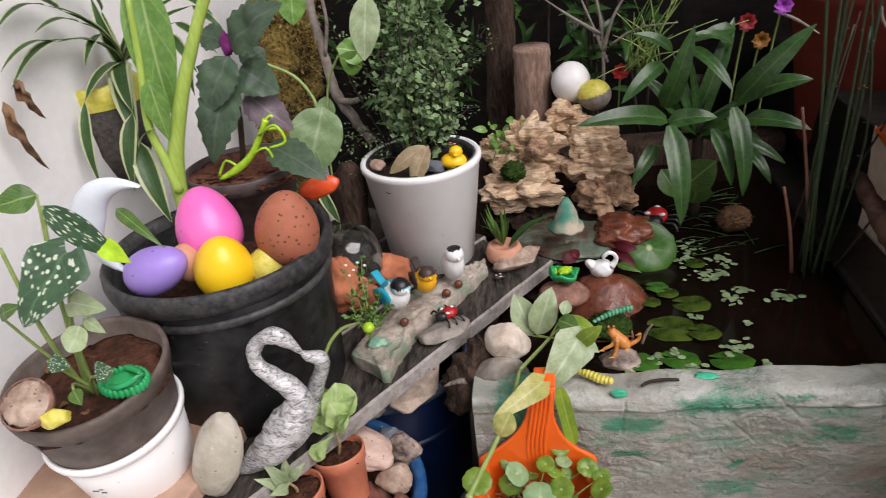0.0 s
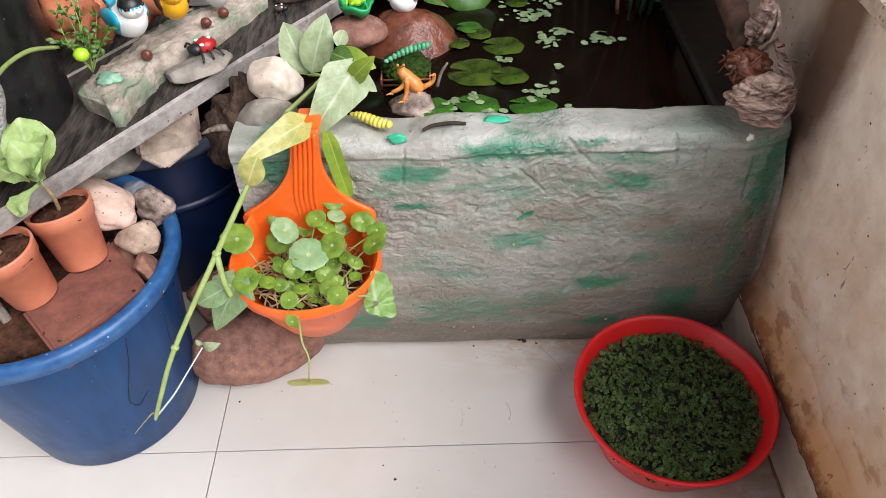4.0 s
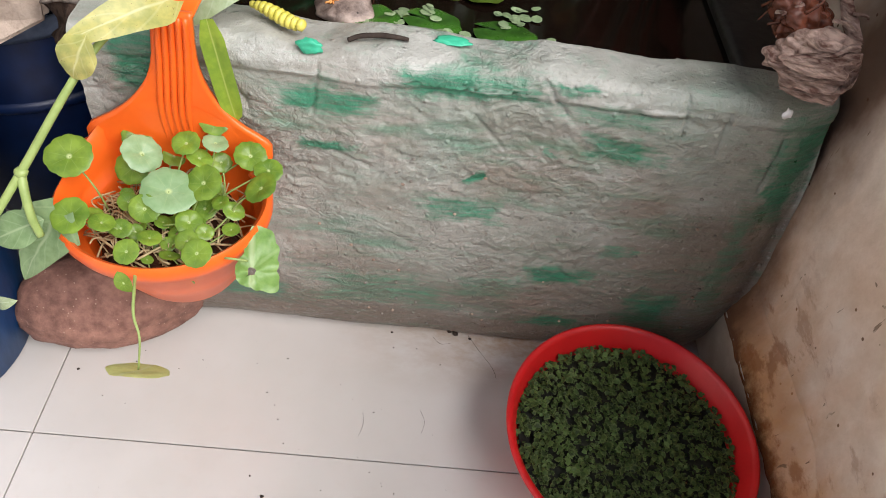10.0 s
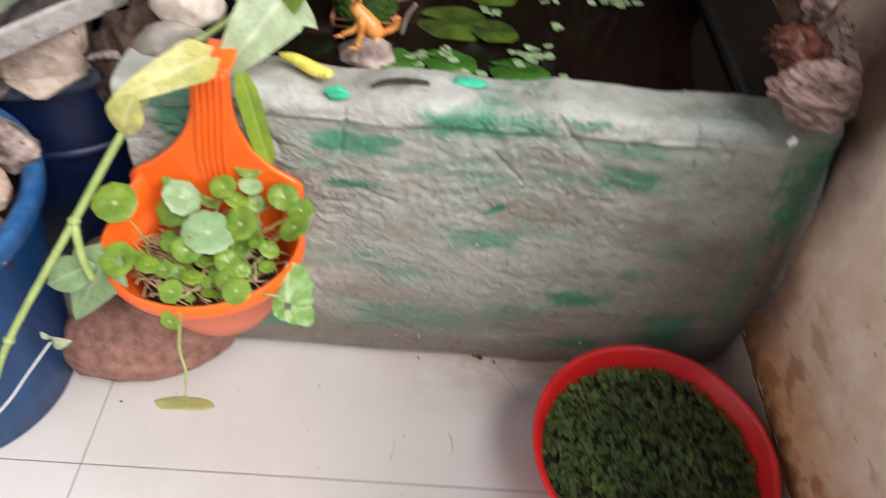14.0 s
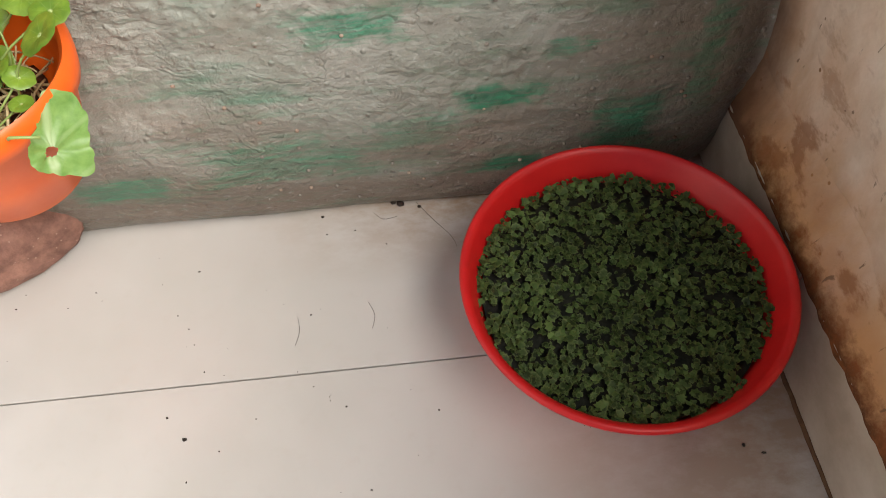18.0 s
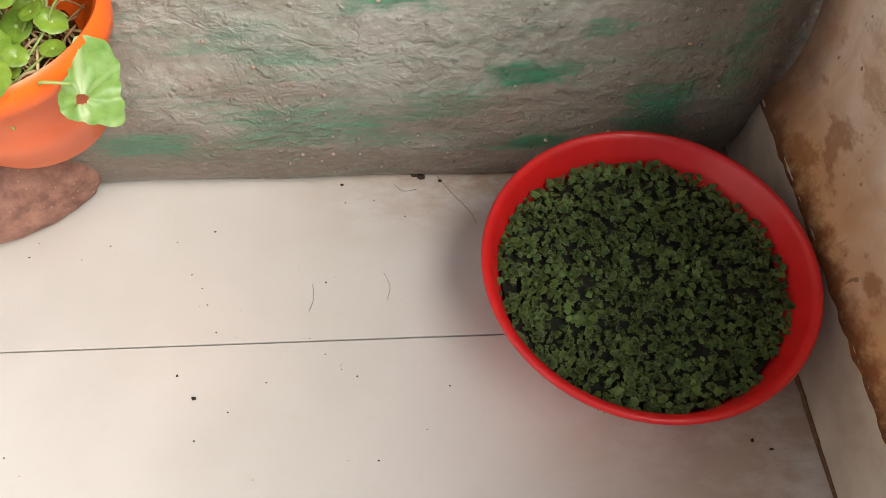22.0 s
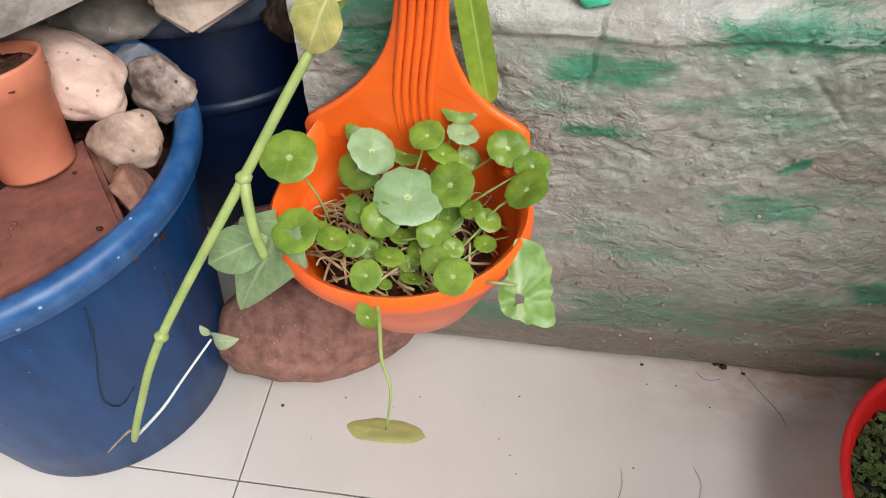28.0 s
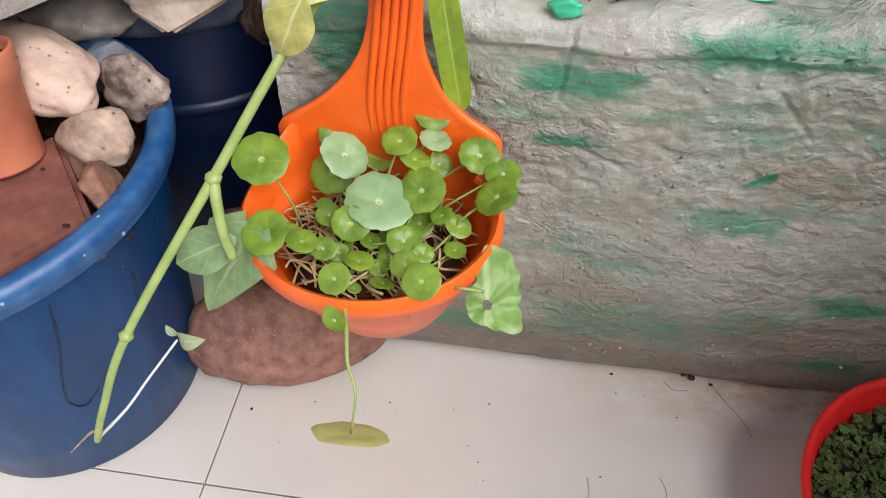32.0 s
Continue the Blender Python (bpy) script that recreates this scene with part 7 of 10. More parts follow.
goblet()
t = thing("clay_ornament", Vector((-0.1342, 0.3700, 0.5064)), "lumpy orange clay ornament broken in pieces", "ornament")
part("piece", blob((-0.1423, 0.3600, 0.5300), (0.034, 0.03, 0.046), seed=61, rough=0.3, sub=4, fine=0.04), M_CLAYORN, t)
part("piece", blob((-0.0831, 0.4600, 0.4922), (0.04, 0.036, 0.036), seed=64, rough=0.2, sub=4, fine=0.04), M_CLAYORN, t)
part("piece", blob((-0.1561, 0.3600, 0.5691), (0.012, 0.012, 0.018), seed=66, rough=0.3, sub=3), M_CLAYORN, t)
part("piece", blob((-0.1241, 0.4000, 0.4867), (0.03, 0.03, 0.03), seed=68, rough=0.3, sub=3), M_CLAYORN, t)


def bushlet():
    base = Vector((-0.0760, 0.2450, 0.5013))
    t = thing("artificial_sprig", base, "little bushy sprig with a lime bud, set on the bark", "plant")
    rng = random.Random(8)
    bm = bmesh.new()
    st = None
    tips = [(-0.1063, 0.2700, 0.6094), (-0.0840, 0.2800, 0.6141), (-0.0708, 0.2700, 0.5876), (-0.0549, 0.2700, 0.5666), (-0.0397, 0.2600, 0.5520), (-0.0972, 0.2600, 0.5751), (-0.0636, 0.2500, 0.5546), (-0.0810, 0.3000, 0.6152), (-0.1021, 0.2400, 0.5478)]
    for tip in tips:
        tip = Vector(tip)
        mid = (base + tip) / 2 + Vector((rng.gauss(0, 0.004), rng.gauss(0, 0.004), 0.006))
        st = tube([base, mid, tip], [0.001, 0.0008, 0.0005], seg=5, bm=st)
        for k in range(22):
            f = rng.uniform(0.25, 1.0)
            p = base.lerp(mid, f * 2) if f < 0.5 else mid.lerp(tip, f * 2 - 1)
            d = Vector((rng.gauss(0, 1), rng.gauss(-0.3, 1), rng.gauss(0.4, 0.8))).normalized() * rng.uniform(0.006, 0.012)
            leaf(p, p + d, rng.uniform(0.0035, 0.006), up=(rng.gauss(0, 1), -0.5, 1), shape="oval", n=3, bm=bm)
    tagged(part("stems", st, M_STEM, t), kind="stuff")
    tagged(part("leaves", bm, M_LEAF, t), kind="stuff")
    part("bud", blob((-0.0672, 0.2200, 0.5398), (0.009, 0.009, 0.008), seed=2, sub=3, rough=0.03), M_LIME, t, "lime green bud")
    bm = None
    for k, p in enumerate(((-0.0984, 0.2700, 0.6188), (-0.0886, 0.2700, 0.6104), (-0.0835, 0.2800, 0.6170), (-0.0948, 0.2650, 0.6039), (-0.0731, 0.2800, 0.6115))):
        bm = blob(p, (0.0028, 0.0028, 0.002), seed=k, sub=1, rough=0.2, bm=bm)
    part("florets", bm, M_WHITE, t, "tiny white florets")
    part("tendril", tube([(-0.0899, 0.0850, 0.5905), (-0.0907, 0.1200, 0.5888), (-0.0859, 0.1600, 0.5812), (-0.0780, 0.2000, 0.5614)], [0.0022, 0.0024, 0.0026, 0.002], seg=7), M_STEM, t)


bushlet()


def succulent():
    c = Vector((0.1183, 0.5650, 0.4711))
    c.z = 0.441
    t = thing("flower_pot", c, "tiny round pale clay pot with a spiky succulent", "flower pot")
    part("body", lathe([(0, 0), (0.022, 0), (0.033, 0.012), (0.036, 0.024), (0.031, 0.038), (0.026, 0.041), (0.024, 0.038), (0, 0.036)], c, seg=36), M_CLAY, t)
    q = c + Vector((0, 0, 0.038))
    rng = random.Random(3)
    for k in range(16):
        a = k * 2.4
        d = Vector((math.cos(a) * 0.35, math.sin(a) * 0.35, 1)).normalized() * rng.uniform(0.05, 0.1)
        part("blade", leaf(q, q + d + Vector((-0.012, 0, 0)), 0.008, up=(math.cos(a), math.sin(a), 0.3), shape="lance", droop=0.06, n=5), M_LEAF, t)
    part("leaf", leaf(q + Vector((0.01, -0.01, 0)), (0.2149, 0.5800, 0.5296), 0.026, shape="lance", droop=0.12), M_DKLEAF, t)
    part("leaf", leaf(q, (0.0790, 0.5500, 0.5298), 0.018, shape="lance", droop=0.1), M_DKLEAF, t)


succulent()

# ---- plants by the white wall ----
M_DRYTIP = mk("withered_leaf", (0.3, 0.17, 0.08), (0.14, 0.075, 0.04), rough=0.8, scale=60, bump=0.6)
def crescent():
    c = Vector((-0.3300, 0.1300, 0.7704))
    bm = bmesh.new()
    R, n = 0.068, 40
    front = []
    for i in range(n + 1):
        a = radians(52 + 205 * i / n)
        f = math.sin(math.pi * i / n)
        w = 0.044 * f ** 0.9 + 0.001
        ring = []
        for k in range(9):
            u = k / 8
            r = R - w * u
            bulge = 0.011 * math.sin(math.pi * u) ** 0.6 * (0.3 + 0.7 * f)
            ring.append((r, bulge, a))
        front.append(ring)
    def put(r, off, a):
        return c + Vector((r * math.cos(a), off, r * math.sin(a)))
    g1 = [[bm.verts.new(put(r, -o - 0.001, a)) for r, o, a in ring] for ring in front]
    g2 = [[bm.verts.new(put(r, o + 0.001, a)) for r, o, a in ring] for ring in front]
    for g in (g1, g2):
        for p, q in zip(g, g[1:]):
            for k in range(8):
                bm.faces.new((p[k], p[k + 1], q[k + 1], q[k]))
    for k in (0, 8):
        for a, b, a2, b2 in zip(g1, g1[1:], g2, g2[1:]):
            bm.faces.new((a[k], b[k], b2[k], a2[k]))
    bmesh.ops.recalc_face_normals(bm, faces=bm.faces[:])
    solo("crescent_ornament", bm, mk("bluish_white_gloss", (0.74, 0.79, 0.83), (0.62, 0.67, 0.72), rough=0.3, scale=14, bump=0.03), "glossy white crescent ornament leaning by the wall", "ornament")


crescent()


def inner_pot():
    top = Vector((-0.2785, 0.4000, 0.7420))
    h = 0.13
    c = Vector((top.x, top.y, top.z - h))
    t = thing("plant_pot", c, "dark brown plastic pot of soil behind the eggs", "plant pot")
    part("body", lathe([(0, 0), (0.06, 0), (0.063, 0.004), (0.083, h * 0.8), (0.0895, h * 0.82), (0.0925, h * 0.985), (0.0905, h), (0.086, h), (0.083, h * 0.9), (0, h * 0.85)], c), mk("dark_grey_plastic", (0.105, 0.075, 0.068), (0.045, 0.033, 0.03), rough=0.5, scale=50, bump=0.2), t)
    part("soil", blob((c.x, c.y, c.z + h * 0.9), (0.082, 0.082, 0.014), seed=12, sub=5, rough=0.2, fine=0.35), M_SOILRED, t)
    part("stand", box(c.x - 0.07, c.x + 0.07, c.y - 0.06, c.y + 0.06, 0.44, c.z, bevel=0.006), M_BARK, t, "dark block under the pot")
    # velvety dusky plant growing in it
    g = thing("velvet_plant", Vector((c.x, c.y, c.z + h * 0.9)), "velvet plant with dusky green and mauve leaves", "plant")
    base = Vector((c.x, c.y, c.z + h * 0.9))
    hub = Vector((-0.2484, 0.3900, 0.9321))
    part("stem", tube([base, (-0.2621, 0.4000, 0.8117), (-0.2558, 0.3950, 0.8794), hub], [0.005, 0.0045, 0.004, 0.003]), M_DARKBROWN, g)
    for k, (a, b, w, m) in enumerate((((-0.2401, 0.3700, 0.9182), (-0.2770, 0.3400, 0.8465), 0.06, M_GYNURA), ((-0.2382, 0.3700, 0.8933), (-0.2942, 0.3400, 0.7678), 0.062, M_GYNURA), ((-0.2371, 0.3800, 0.9277), (-0.1404, 0.3600, 0.9851), 0.06, M_GYNURA), ((-0.2318, 0.3800, 0.8984), (-0.1734, 0.3600, 0.8613), 0.055, M_GYNURA),
                                      ((-0.2330, 0.3800, 0.8603), (-0.1647, 0.3600, 0.8044), 0.05, M_GYNPURP), ((-0.2522, 0.4000, 0.9326), (-0.2996, 0.4200, 0.9449), 0.04, M_GYNURA), ((-0.2382, 0.4000, 0.9021), (-0.2030, 0.4200, 0.9108), 0.05, M_GYNURA))):
        part("leaf", leaf(a, b, w, up=(0, -0.9, 0.5), shape="toothed", droop=0.12, fold=0.15, wave=0.3, seed=k, n=14), m, g)
    part("shoot", blob(hub, (0.008, 0.008, 0.018), seed=3, rough=0.3), mk("magenta_shoot", (0.25, 0.02, 0.2), rough=0.5), g, "magenta furry shoot")
    # toothed leaf and tongue-like red piece over the rim
    part("leaf", leaf((-0.2097, 0.3600, 0.7828), (-0.1091, 0.3000, 0.7442), 0.05, up=(0, -0.6, 0.8), shape="toothed", droop=0.1, n=14), M_GYNURA, g)
    red = blob((-0.1450, 0.3600, 0.7095), (0.034, 0.012, 0.0165), seed=2, sub=4, rough=0.05, turn=rot(-25, -13, 0))
    solo("toy_petal", red, mk("orange_red_plastic", (0.74, 0.1, 0.02), (0.62, 0.06, 0.012), rough=0.35, scale=40, bump=0.08), "rounded orange-red plastic petal beside the pot", "toy")
    # green toy mantis on the soil
    b = tube([(-0.2906, 0.3400, 0.7414), (-0.2592, 0.3400, 0.7559), (-0.2313, 0.3400, 0.7768), (-0.2077, 0.3400, 0.8106), (-0.1961, 0.3400, 0.8297)], [0.0025, 0.0066, 0.0055, 0.004, 0.0052], seg=10)
    for pts in (((-0.2101, 0.3350, 0.8083), (-0.1774, 0.3200, 0.8266), (-0.1662, 0.3200, 0.8017), (-0.1914, 0.3200, 0.7932)), ((-0.2109, 0.3450, 0.8117), (-0.1846, 0.3500, 0.8114), (-0.1768, 0.3500, 0.7957)), ((-0.2368, 0.3400, 0.7727), (-0.2024, 0.3300, 0.7902), (-0.1928, 0.3300, 0.7644)), ((-0.2543, 0.3400, 0.7574), (-0.2733, 0.3400, 0.7708), (-0.2909, 0.3400, 0.7470)), ((-0.1961, 0.3400, 0.8297), (-0.1879, 0.3400, 0.8350), (-0.1851, 0.3400, 0.8322))):
        b = tube(pts, 0.0022, seg=6, bm=b)
    solo("toy_mantis", b, M_LIME, "lime green plastic toy mantis on the pot rim", "toy")


inner_pot()


def arum():
    c = Vector((-0.3522, 0.3200, 0.7290))
    t = thing("arum_plant", c, "arum with thick pale green stalks and ribbed leaf", "plant")
    part("stalk", tube([c + Vector((0, 0, -0.05)), (-0.3448, 0.3200, 0.7706), (-0.3114, 0.3300, 0.8696), (-0.2671, 0.3400, 0.9595), (-0.2289, 0.3500, 1.0285)], [0.0115, 0.0125, 0.0105, 0.0085, 0.0075], seg=16), M_ARUM, t)
    part("stalk", tube([(-0.3450, 0.3100, 0.7378), (-0.3527, 0.3100, 0.7934), (-0.3601, 0.3100, 0.8464), (-0.3507, 0.3200, 0.9249), (-0.3418, 0.3300, 1.0211)], [0.0075, 0.007, 0.006, 0.005, 0.0045], seg=12), M_ARUM, t)
    part("leaf", leaf((-0.3358, 0.3600, 1.0524), (-0.3319, 0.3300, 0.8543), 0.066, up=(0.3, -1, 0.2), shape="oval", droop=0.05, fold=0.3, n=14, wave=0.15), M_ALOC, t, "ribbed green leaf")
    part("leaf", leaf((-0.3386, 0.3100, 0.9107), (-0.3357, 0.3100, 0.8186), 0.04, up=(0.3, -1, 0.2), shape="lance", droop=0.05), M_ALOC, t)
    part("sheath", leaf((-0.3806, 0.3000, 0.8153), (-0.3360, 0.3000, 0.8437), 0.012, shape="lance"), M_PALELEAF, t)
    # striped spider plant behind
    base = Vector((-0.4606, 0.4600, 0.9064))
    s = thing("spider_plant", base, "spider plant with long cream-edged arching leaves", "plant")
    for k, (m, e, w) in enumerate((((-0.4700, 0.3701, 1.0037), (-0.4700, 0.2174, 1.0328), 0.022), ((-0.4700, 0.3600, 0.9660), (-0.4700, 0.2104, 0.9355), 0.02), ((-0.4700, 0.3329, 0.9682), (-0.4700, 0.2031, 0.9596), 0.018), ((-0.4700, 0.4674, 0.9852), (-0.4700, 0.4197, 1.0346), 0.02),
                                   ((-0.4700, 0.3474, 0.8773), (-0.4700, 0.3146, 0.7538), 0.022), ((-0.4021, 0.3400, 0.8124), (-0.3669, 0.3000, 0.6915), 0.04), ((-0.4023, 0.3500, 0.8534), (-0.4153, 0.3100, 0.7427), 0.03), ((-0.3520, 0.4600, 0.9582), (-0.2788, 0.4200, 0.9134), 0.016), ((-0.3173, 0.4600, 0.9802), (-0.2664, 0.4400, 0.9374), 0.016), ((-0.3430, 0.4500, 1.0010), (-0.2812, 0.4000, 1.0415), 0.018),
                                   ((-0.4700, 0.3376, 1.0175), (-0.4700, 0.2209, 1.0047), 0.018), ((-0.4700, 0.4501, 1.0094), (-0.4700, 0.3271, 1.0416), 0.02), ((-0.3804, 0.4500, 0.9714), (-0.3678, 0.4200, 0.9085), 0.02), ((-0.3491, 0.4700, 0.9208), (-0.3439, 0.4400, 0.8469), 0.018), ((-0.3664, 0.4600, 0.9423), (-0.3187, 0.4200, 0.8866), 0.02), ((-0.3302, 0.4600, 0.9981), (-0.2683, 0.4200, 0.9666), 0.018), ((-0.4600, 0.4313, 0.9574), (-0.4600, 0.3608, 0.9237), 0.018), ((-0.4600, 0.3850, 0.9839), (-0.4700, 0.2931, 0.9888), 0.02))):
        bm = leaf(base, m, w, up=(0.1, -0.6, 0.8), shape="strap", droop=0.12, fold=0.3, n=6)
        # outer half carries on to the tip
        bm = leaf(m, e, w, up=(0.1, -0.6, 0.8), shape="lance", droop=0.12, fold=0.3, n=8, bm=bm)
        part("leaf", bm, M_STRIPE, s)
    for a, b in (((-0.4700, 0.2233, 0.9466), (-0.4700, 0.2533, 0.8831)), ((-0.4700, 0.1882, 0.9276), (-0.4700, 0.2212, 0.8212))):
        part("dry_tip", leaf(a, b, 0.017, up=(0.2, -1, 0.2), shape="lance", droop=0.1, fold=0.5, wave=2.2, n=16), M_DRYTIP, s, "withered brown leaf tip")
    # wall pot that holds it
    w = thing("hanging_pot", Vector((-0.5273, 0.4400, 0.7334)), "dark woven wall pot with a yellow band", "plant pot")
    q = Vector((-0.5020, 0.4400, 0.8142))
    part("body", lathe([(0, -0.095), (0.032, -0.09), (0.056, -0.04), (0.062, 0.04), (0.058, 0.045), (0.054, 0.03), (0, 0.0)], q, seg=36), mk("woven_grey", (0.1, 0.085, 0.075), (0.03, 0.026, 0.024), rough=0.9, scale=120, bump=1.0), w)
    part("band", lathe([(0.063, 0.035), (0.0645, 0.045), (0.064, 0.068), (0.061, 0.072), (0.059, 0.06)], q, seg=36), M_YELTOY, w, "yellow plastic band")
    # bigger pointed leaf with yellow tip at the wall
    v = thing("spotted_plant", Vector((-0.34, -0.01, 0.63)), "spotted leaf plant with white-flecked dark leaves", "plant")
    foot = Vector((-0.345, -0.02, 0.625))
    for k, (a, b, wd, mt) in enumerate((((-0.2902, -0.0300, 0.8204), (-0.3301, -0.0800, 0.7637), 0.07, M_CALAD), ((-0.3200, 0.0000, 0.8617), (-0.2722, 0.0300, 0.7752), 0.034, M_CALAD), ((-0.3094, -0.0300, 0.7607), (-0.2640, -0.0400, 0.7558), 0.03, M_PALELEAF), ((-0.2931, -0.0400, 0.7448), (-0.2671, -0.0500, 0.7324), 0.016, M_PALELEAF),
                                        ((-0.2789, -0.0600, 0.6815), (-0.2927, -0.0500, 0.6957), 0.022, M_CALAD), ((-0.3305, -0.0700, 0.7127), (-0.3075, -0.0700, 0.7043), 0.022, M_CALAD), ((-0.3210, 0.0000, 0.8748), (-0.3644, -0.0200, 0.8698), 0.035, M_LEAF), ((-0.3163, -0.0700, 0.6737), (-0.3057, -0.0800, 0.6598), 0.02, M_LEAF), ((-0.3805, -0.0500, 0.7593), (-0.3386, -0.0600, 0.7784), 0.02, M_LEAF))):
        part("leaf", leaf(a, b, wd, up=(0.1, -0.8, 0.6), shape="heart" if k in (0, 2, 4) else "lance", droop=0.06, fold=0.12, wave=0.2, seed=k, n=12), mt, v)
        part("leafstalk", tube([foot + Vector((0.006 * (k % 3), 0.004 * (k % 2), 0)), (foot + Vector(a)) / 2 + Vector((-0.004, 0, 0.012)), a], [0.0026, 0.002, 0.0014], seg=7), M_STEM, v)
    part("leaf", disc_leaf((-0.2974, -0.0600, 0.7336), 0.0145, (0.1, -0.8, 0.6), lobes=5, seed=9), M_PALELEAF, v)
    part("stalk", tube([foot, (-0.3371, -0.0500, 0.7279), (-0.3420, -0.0500, 0.7860), (-0.3436, -0.0500, 0.8400)], [0.0032, 0.0028, 0.0024, 0.002], seg=9), M_STEM, v)
    part("tip", leaf((-0.2888, 0.0200, 0.8086), (-0.2626, 0.0250, 0.7754), 0.026, up=(0, -0.8, 0.6), shape="lance"), M_LIME, v, "lime-yellow leaf tip")
    part("leaf", leaf((-0.3098, 0.1000, 0.8091), (-0.2392, 0.0600, 0.7728), 0.018, up=(0, -0.6, 0.8), shape="lance"), M_LEAF, v)


arum()


def in_left_pot():
    t = thing("shell_half", Vector((-0.3597, -0.0850, 0.6680)), "half shell bowl, red-brown outside and cream inside", "shell")
    q = Vector((-0.3614, -0.0850, 0.6656))
    m = rot(38, 5, 0)
    part("shell", lathe([(0, -0.02), (0.016, -0.017), (0.026, -0.004), (0.029, 0.009), (0.0265, 0.0095)], q, seg=36, tilt=m), M_STONE_BR, t)
    part("flesh", blob(q + m @ Vector((0, 0, 0.006)), (0.0265, 0.0265, 0.007), seed=4, sub=4, rough=0.15, fine=0.12, turn=m), M_STONE_CR, t, "cracked cream inside")
    stone((-0.3299, -0.0950, 0.6563), (0.018, 0.012, 0.013), M_YELTOY, "small yellowish translucent stone on the soil", 71, rough=0.06)
    # ridged green toy coil
    q = Vector((-0.2818, -0.0350, 0.6547))
    toy = thing("toy_reptile", q, "bright green ridged toy reptile curled on soil", "toy")
    for k in range(26):
        a = 2 * math.pi * k / 26
        part("scale", blob(q + rot(35, 0, 15) @ Vector((0.026 * math.cos(a), 0.014 * math.sin(a), 0.0)), (0.004, 0.003, 0.007), seed=k, sub=2, rough=0.05), M_TOYGREEN, toy)
    bm = blob(q, (0.023, 0.012, 0.005), sub=3, rough=0.1, turn=rot(35, 0, 15))
    bm = tube([q + Vector((-0.024, 0, -0.004)), q + Vector((0, -0.012, 0.002)), q + Vector((0.024, 0, 0.01)), q + Vector((0.004, 0.008, 0.014))], 0.0038, bm=bm)
    part("body", bm, M_TOYGREEN, toy)
    t = thing("dry_leaves", Vector((-0.3003, -0.0400, 0.6723)), "dry brown leaf scraps on the soil", "leaves")
    rng = random.Random(5)
    for k in range(9):
        p = Vector((-0.352 + rng.uniform(-0.07, 0.07), -0.002 + rng.uniform(-0.06, 0.06), 0.622 + rng.random() * 0.006))
        part("scrap", leaf(p, p + Vector((rng.gauss(0, 0.015), rng.gauss(0, 0.012), rng.uniform(0, 0.008))), 0.012, wave=0.8, seed=k, n=5), M_DEADBROWN, t)


in_left_pot()


